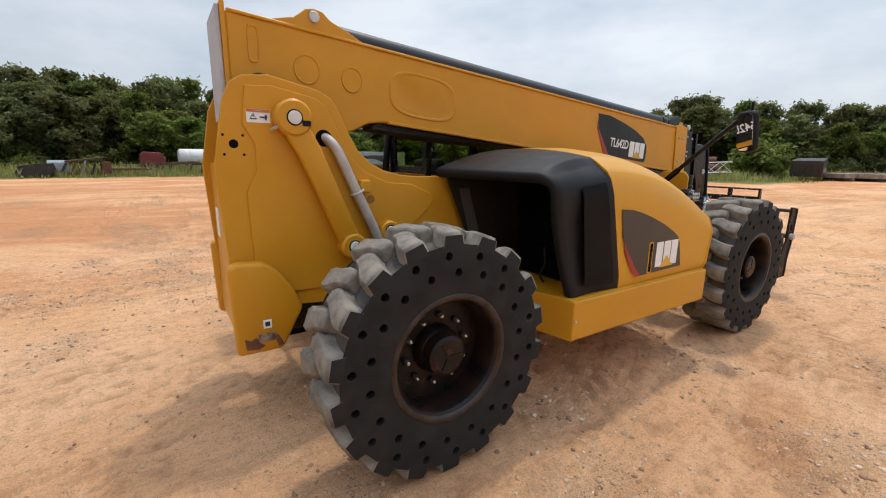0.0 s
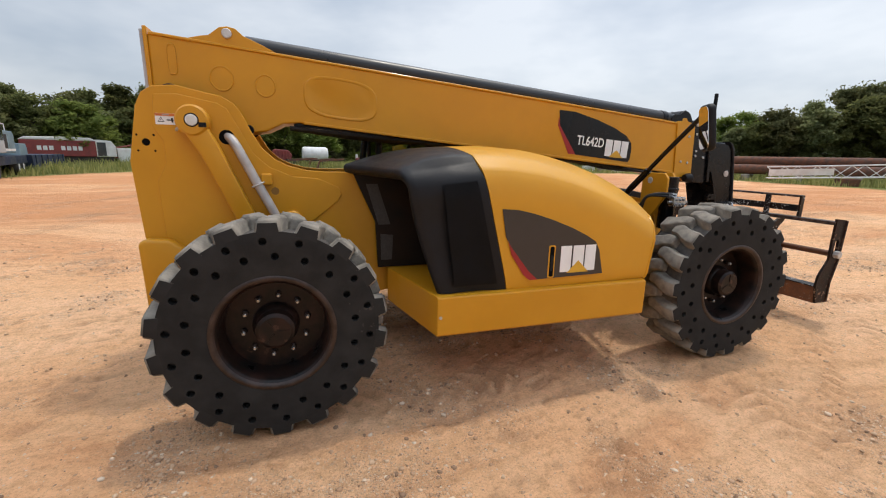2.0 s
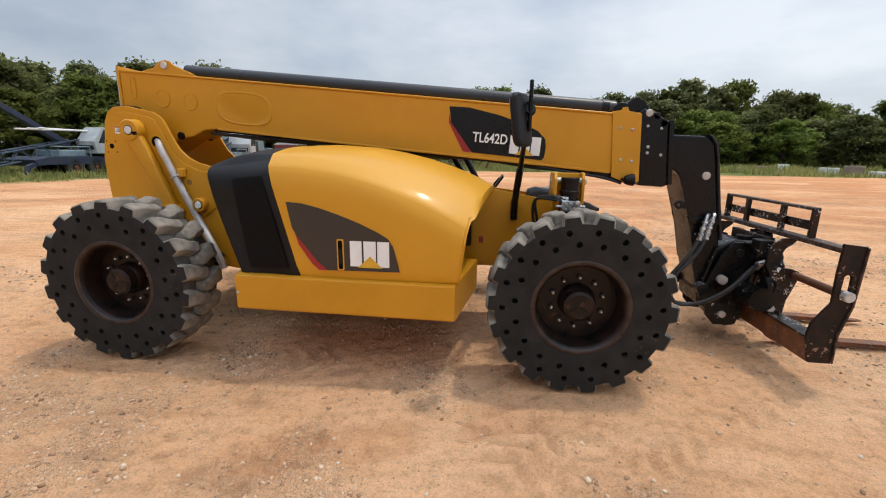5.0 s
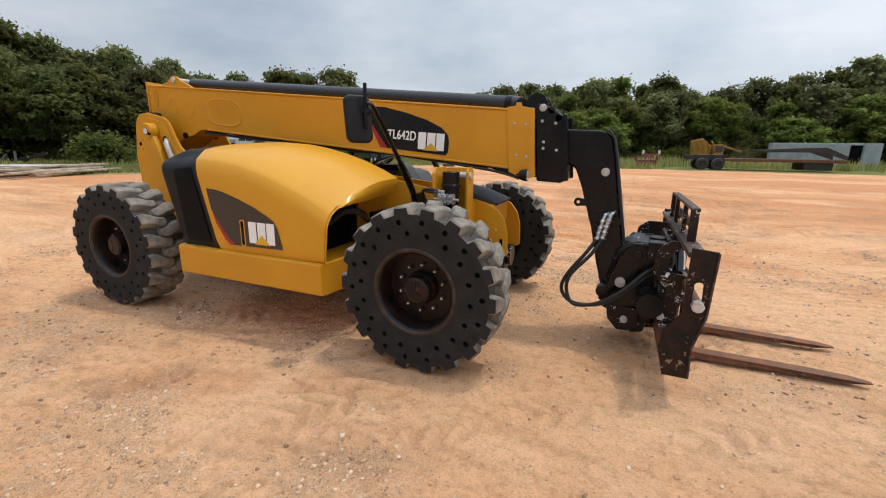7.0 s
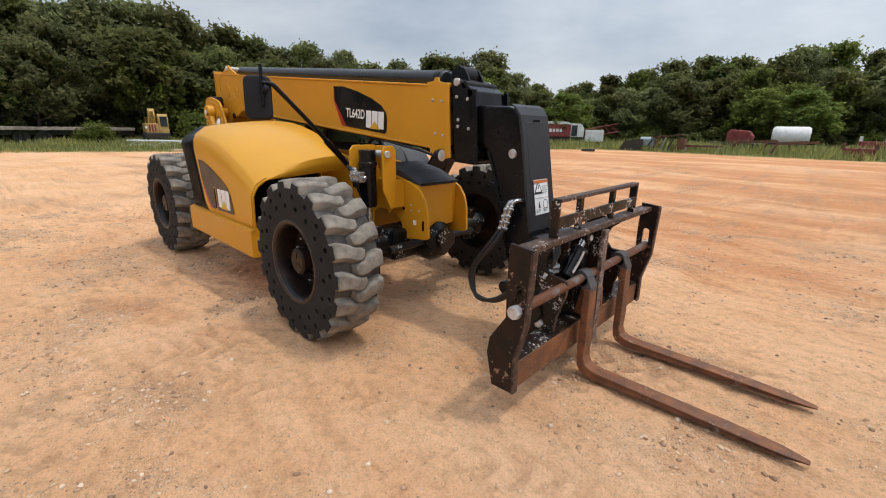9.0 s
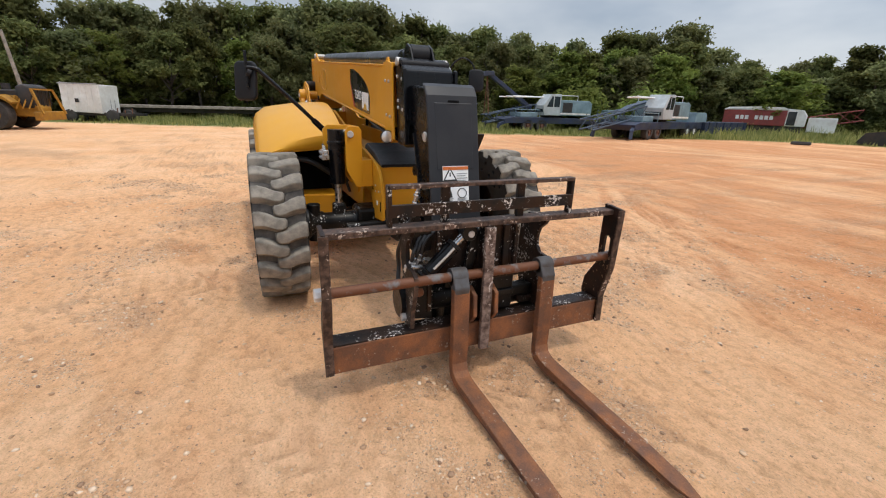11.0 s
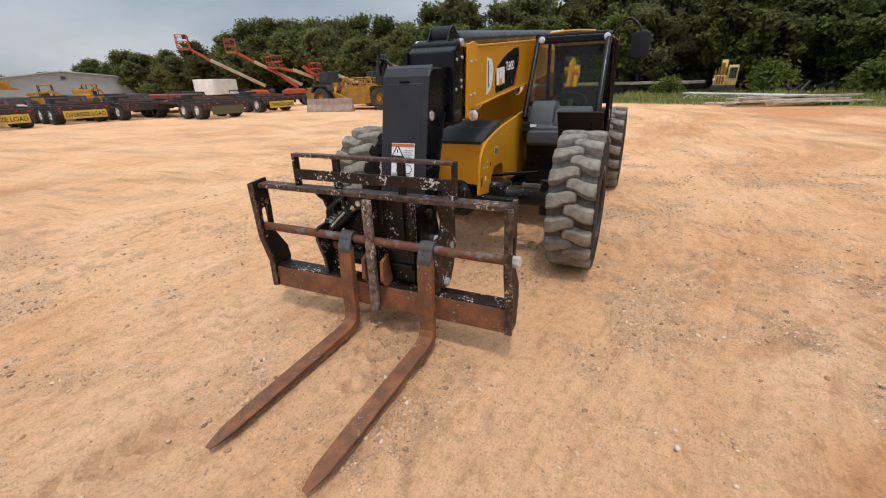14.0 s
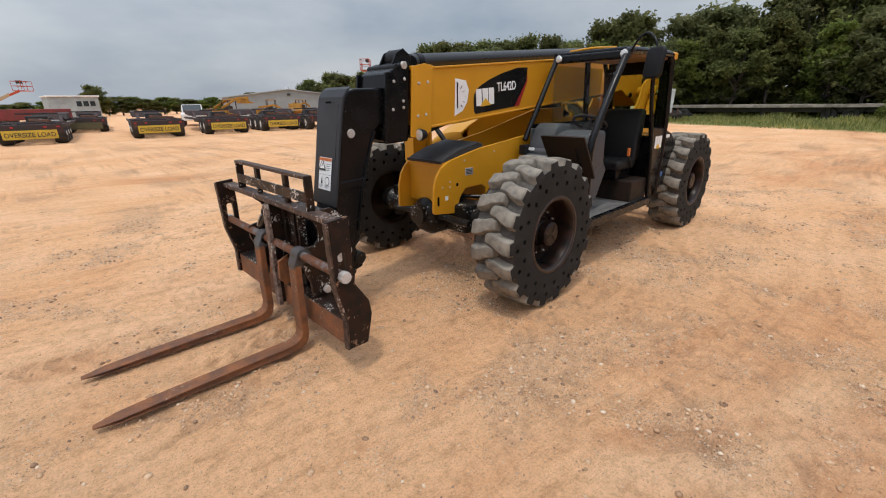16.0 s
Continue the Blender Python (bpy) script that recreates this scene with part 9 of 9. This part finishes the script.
for k in range(16):
    bd_ = stand("plank", "weathered grey plank in a flat pile", "plank", -22.6 + rk.uniform(-0.8, 0.8), 9.0 + rk.uniform(-1.2, 1.2), 112 + rk.uniform(-9, 9), "plank pile", 0.085 * (k // 3))
    part("board", box(-2.6 - rk.random(), 2.6, -0.15, 0.15, 0.0, 0.08, 0.006), PALE_PLANK, bd_)
for (x, y, L_, h) in ((-37.5, -6.0, 7.0, 92), (-38.0, 2.0, 4.0, 88), (-40.5, -14.5, 5.0, 80)):
    fr_ = stand("flat_trailer", "old black flatbed trailer sunk in weeds", "trailer", x, y, h)
    part("bed", box(-L_, L_, -1.2, 1.2, 0.95, 1.18, 0.02), TIMBER, fr_)
    part("beam", box(-L_, L_, -0.6, 0.6, 0.6, 0.95, 0.02), FAR_BLACK, fr_)
    for xx in (-L_ + 1.2, -L_ + 2.4):
        for s in (-1, 1):
            far_wheel(fr_, xx, s * 0.95, 0.48, 0.4, FAR_BLACK, s)
    part("landing_leg", box(L_ - 2.0, L_ - 1.8, -0.8, 0.8, 0.0, 0.95, 0.02), FAR_BLACK, fr_)
yc = stand("yellow_crane", "small yellow mobile crane with glass cab in weeds", "crane", -35.9, 7.2, -8)
yc.scale = (0.74, 0.74, 0.78)
PALE_YELLOW = material("sun_bleached_yellow_paint", (0.56, 0.36, 0.11), (0.40, 0.24, 0.07), rough=0.6, scale=3)
part("carrier", box(-2.4, 2.6, -1.1, 1.1, 0.55, 1.05, 0.05), FAR_BLACK, yc)
for xx in (-1.6, 1.6):
    for s in (-1, 1):
        far_wheel(yc, xx, s * 0.95, 0.5, 0.4, FAR_BLACK, s)
part("house", box(-1.9, 1.9, -1.0, 0.2, 1.05, 2.0, 0.06), PALE_YELLOW, yc)
part("cab", prism([(0.4, 1.05), (1.9, 1.05), (1.9, 2.4), (1.6, 2.95), (0.5, 2.95)], 0.2, 1.15, 0.05), PALE_YELLOW, yc)
part("cab_window", box(1.89, 1.93, 0.35, 1.05, 1.7, 2.7), WINDOW, yc)
part("winch_housing", prism([(-0.6, 2.0), (0.9, 2.0), (1.1, 2.8), (0.6, 3.5), (0.2, 3.4), (0.1, 2.8), (-0.6, 2.5)], -0.5, 0.1, 0.06), PALE_YELLOW, yc)
part("boom", bar([(-1.8, -0.3, 2.3), (1.2, -0.3, 2.5), (1.7, -0.3, 3.3)], 0.35, 0.4, (0, 0, 1), 0.03), PALE_YELLOW, yc)
for k in range(3):
    part("red_fitting", box(1.3, 1.95, -0.7 + 0.25 * k, -0.55 + 0.25 * k, 1.2, 1.9, 0.03), FADED_RED, yc)
for k in range(5):
    part("rail", tube([(1.5 + 0.1 * k, -0.9 + 0.28 * k, 2.0), (1.6 + 0.1 * k, -0.9 + 0.28 * k, 2.6 + 0.15 * (k % 2))], 0.035, 6), PALE_YELLOW, yc)
part("side_lamp", rod((1.9, -0.95, 1.6), (2.0, -0.95, 1.6), 0.12, 10), OFF_WHITE, yc)
for s in (-1, 1):
    part("window_post", box(1.91, 1.95, 0.68 + s * 0.36, 0.74 + s * 0.36, 1.65, 2.75), PALE_YELLOW, yc)
gb = stand("boom_section", "white rust-streaked lattice boom lying in grass", "boom section", -26.6, 7.6, 45)
lattice_section(gb, (-4.8, 0, 0.26), (4.0, 0, 0.24), 0.6, 0.34, OFF_WHITE, 10)
sp_ = stand("scrap_pile", "dark heap of steel scrap in weeds", "scrap metal", -33.5, 11.8, 10)
for k in range(9):
    part("scrap_bar", bar([(rk.uniform(-2, 2), rk.uniform(-1, 1), 0.1), (rk.uniform(-2.4, 2.4), rk.uniform(-1, 1), rk.uniform(0.5, 1.1))], 0.14, 0.18), FAR_BLACK, sp_)
ps = stand("utility_post", "grey timber utility post before the wood", "post", -31.0, -15.0, 0)
part("post", rod((0, 0, -0.1), (-0.3, -0.55, 5.6), 0.13, 10, 0.09), TIMBER, ps)
for (x, y) in ((-9.5, 31.6),):
    ty = stand("discarded_tyre", "worn black tyre lying on the yard's edge", "tyre", x, y, 0)
    part("casing", turned([(0.3, 0.0), (0.5, 0.0), (0.55, 0.08), (0.5, 0.2), (0.3, 0.2), (0.27, 0.1), (0.3, 0.0)], 24, "z"), FAR_TYRE, ty, smooth=40)

# ---- buildings far across the yard ----
bd1 = stand("workshop_building", "long grey metal workshop with a low gable", "building", -35.5, -88.0, 66, "buildings behind the yard")
part("wall", prism_x([(-12, 0), (12, 0), (12, 3.2), (0, 4.6), (-12, 3.2)], -20, 6, 0.0), METAL_SIDING, bd1)
for s in (-1, 1):
    part("roof", prism_x([(0, 4.62), (s * 12.5, 3.15), (s * 12.5, 3.27), (0, 4.76)], -20.4, 6.4), material("pale_roof_sheet", (0.42, 0.46, 0.48), rough=0.5, scale=0.7), bd1)
for k in range(3):
    dr = part("roller_door", box(-17 + 7.5 * k, -14.4 + 7.5 * k, 12.0, 12.08, 0.0, 2.6, 0.02), OFF_WHITE, bd1)
part("gable_lamp", box(6.0, 6.2, -0.3, 0.3, 3.5, 3.9, 0.03), FAR_BLACK, bd1)
part("roof_vent", rod((-4, 0, 4.6), (-4, 0, 5.4), 0.4, 12), OFF_WHITE, bd1)
bd2 = stand("site_office", "pale grey flat-roofed site office", "building", 0.5, -84.0, 4, "buildings behind the yard")
part("wall", box(-2.9, 2.9, -3, 3, 0.0, 3.3, 0.05), CONTAINER, bd2)
part("roof", box(-3.05, 3.05, -3.2, 3.2, 3.3, 3.5, 0.03), OFF_WHITE, bd2)
for k in range(3):
    part("window", box(-2.4 + 0.8 * k, -1.8 + 0.8 * k, 2.98, 3.04, 2.0, 2.7), WINDOW, bd2)
wc = stand("white_container", "white metal container behind trailers", "container", -31.0, -46.0, 20)
part("container_shell", box(-2.6, 2.6, -1.2, 1.2, 0.9, 2.6, 0.04), OFF_WHITE, wc)
part("skid", box(-2.4, 2.4, -1.0, 1.0, 0.0, 0.9, 0.03), FAR_BLACK, wc)
pk = stand("pickup_truck", "white pickup truck parked behind trailers", "pickup truck", -5.6, -44.3, 75)
part("body", prism([(-2.7, 0.5), (2.8, 0.5), (2.8, 1.05), (2.5, 1.15), (1.2, 1.2), (-0.6, 1.2), (-2.7, 1.2)], -0.95, 0.95, 0.06), OFF_WHITE, pk)
part("cabin", prism([(-0.8, 1.2), (1.5, 1.2), (0.8, 1.85), (-0.6, 1.9)], -0.85, 0.85, 0.06), OFF_WHITE, pk)
part("windscreen", prism([(1.52, 1.22), (0.84, 1.84), (0.88, 1.86), (1.56, 1.24)], -0.75, 0.75), WINDOW, pk)
for s in (-1, 1):
    part("side_window", prism([(-0.5, 1.28), (1.2, 1.28), (0.75, 1.75), (-0.45, 1.78)], s * 0.855 - 0.005, s * 0.855 + 0.005), WINDOW, pk)
    for xx in (-1.7, 1.8):
        far_wheel(pk, xx, s * 0.82, 0.4, 0.26, HUB_WHITE, s)
for k, (x, y, h) in enumerate(((-16.5, -52.0, 150), (-22.0, -55.0, 40), (-10.5, -49.0, 200))):
    ld = stand("yellow_loader", "small yellow loader among parked trailers", "loader", x, y, h, "yellow loaders in the distance")
    part("body", prism([(-1.8, 0.6), (1.4, 0.6), (1.5, 1.0), (-0.2, 1.25), (-1.9, 1.35)], -0.6, 0.6, 0.06), FAR_YELLOW, ld)
    cabin = part("cab_roof", box(-0.5, 0.6, -0.55, 0.55, 2.30, 2.40, 0.04), FAR_YELLOW, ld)
    for xx in (-0.45, 0.55):
        for s in (-1, 1):
            part("cab_post", box(xx - 0.04, xx + 0.04, s * 0.5 - 0.04, s * 0.5 + 0.04, 1.2, 2.32), FAR_BLACK, cabin)
    part("seat_box", box(-0.4, 0.2, -0.4, 0.4, 1.2, 1.7, 0.05), FAR_BLACK, cabin)
    for s in (-1, 1):
        part("lift_arm", bar([(-1.4, s * 0.62, 1.5), (0.4, s * 0.62, 1.75 + 0.3 * k), (1.9, s * 0.62, 0.9 + 0.8 * k)], 0.14, 0.22, (0, 0, 1), 0.02), FAR_YELLOW, ld)
    part("bucket", prism([(1.8, 0.4 + 0.8 * k), (2.7, 0.35 + 0.8 * k), (2.75, 0.42 + 0.8 * k), (2.1, 0.6 + 0.8 * k), (2.0, 1.1 + 0.8 * k), (1.85, 1.1 + 0.8 * k)], -0.9, 0.9, 0.03), FAR_YELLOW, ld)
    for xx in (-1.1, 1.1):
        for s in (-1, 1):
            far_wheel(ld, xx, s * 0.75, 0.5, 0.35, FAR_BLACK, s)
rb = stand("red_trailer_body", "red flat trailer body behind the front row", "trailer", 9.5, -44.0, -172)
part("bed", box(-6, 6, -1.3, 1.3, 0.9, 1.7, 0.04), FADED_RED, rb)
for xx in (-4.5, -3.3, 4.2):
    for s in (-1, 1):
        far_wheel(rb, xx, s * 1.0, 0.48, 0.45, HUB_WHITE, s)
rb2 = stand("red_trailer_body", "pinkish red flat trailer bed by the workshop", "trailer", -15.5, -33.5, -100)
part("bed", box(-4, 4, -1.3, 1.3, 1.0, 1.3, 0.04), FADED_RED, rb2)
for xx in (-2.5, -1.3, 2.2):
    for s in (-1, 1):
        far_wheel(rb2, xx, s * 1.0, 0.48, 0.45, HUB_WHITE, s)
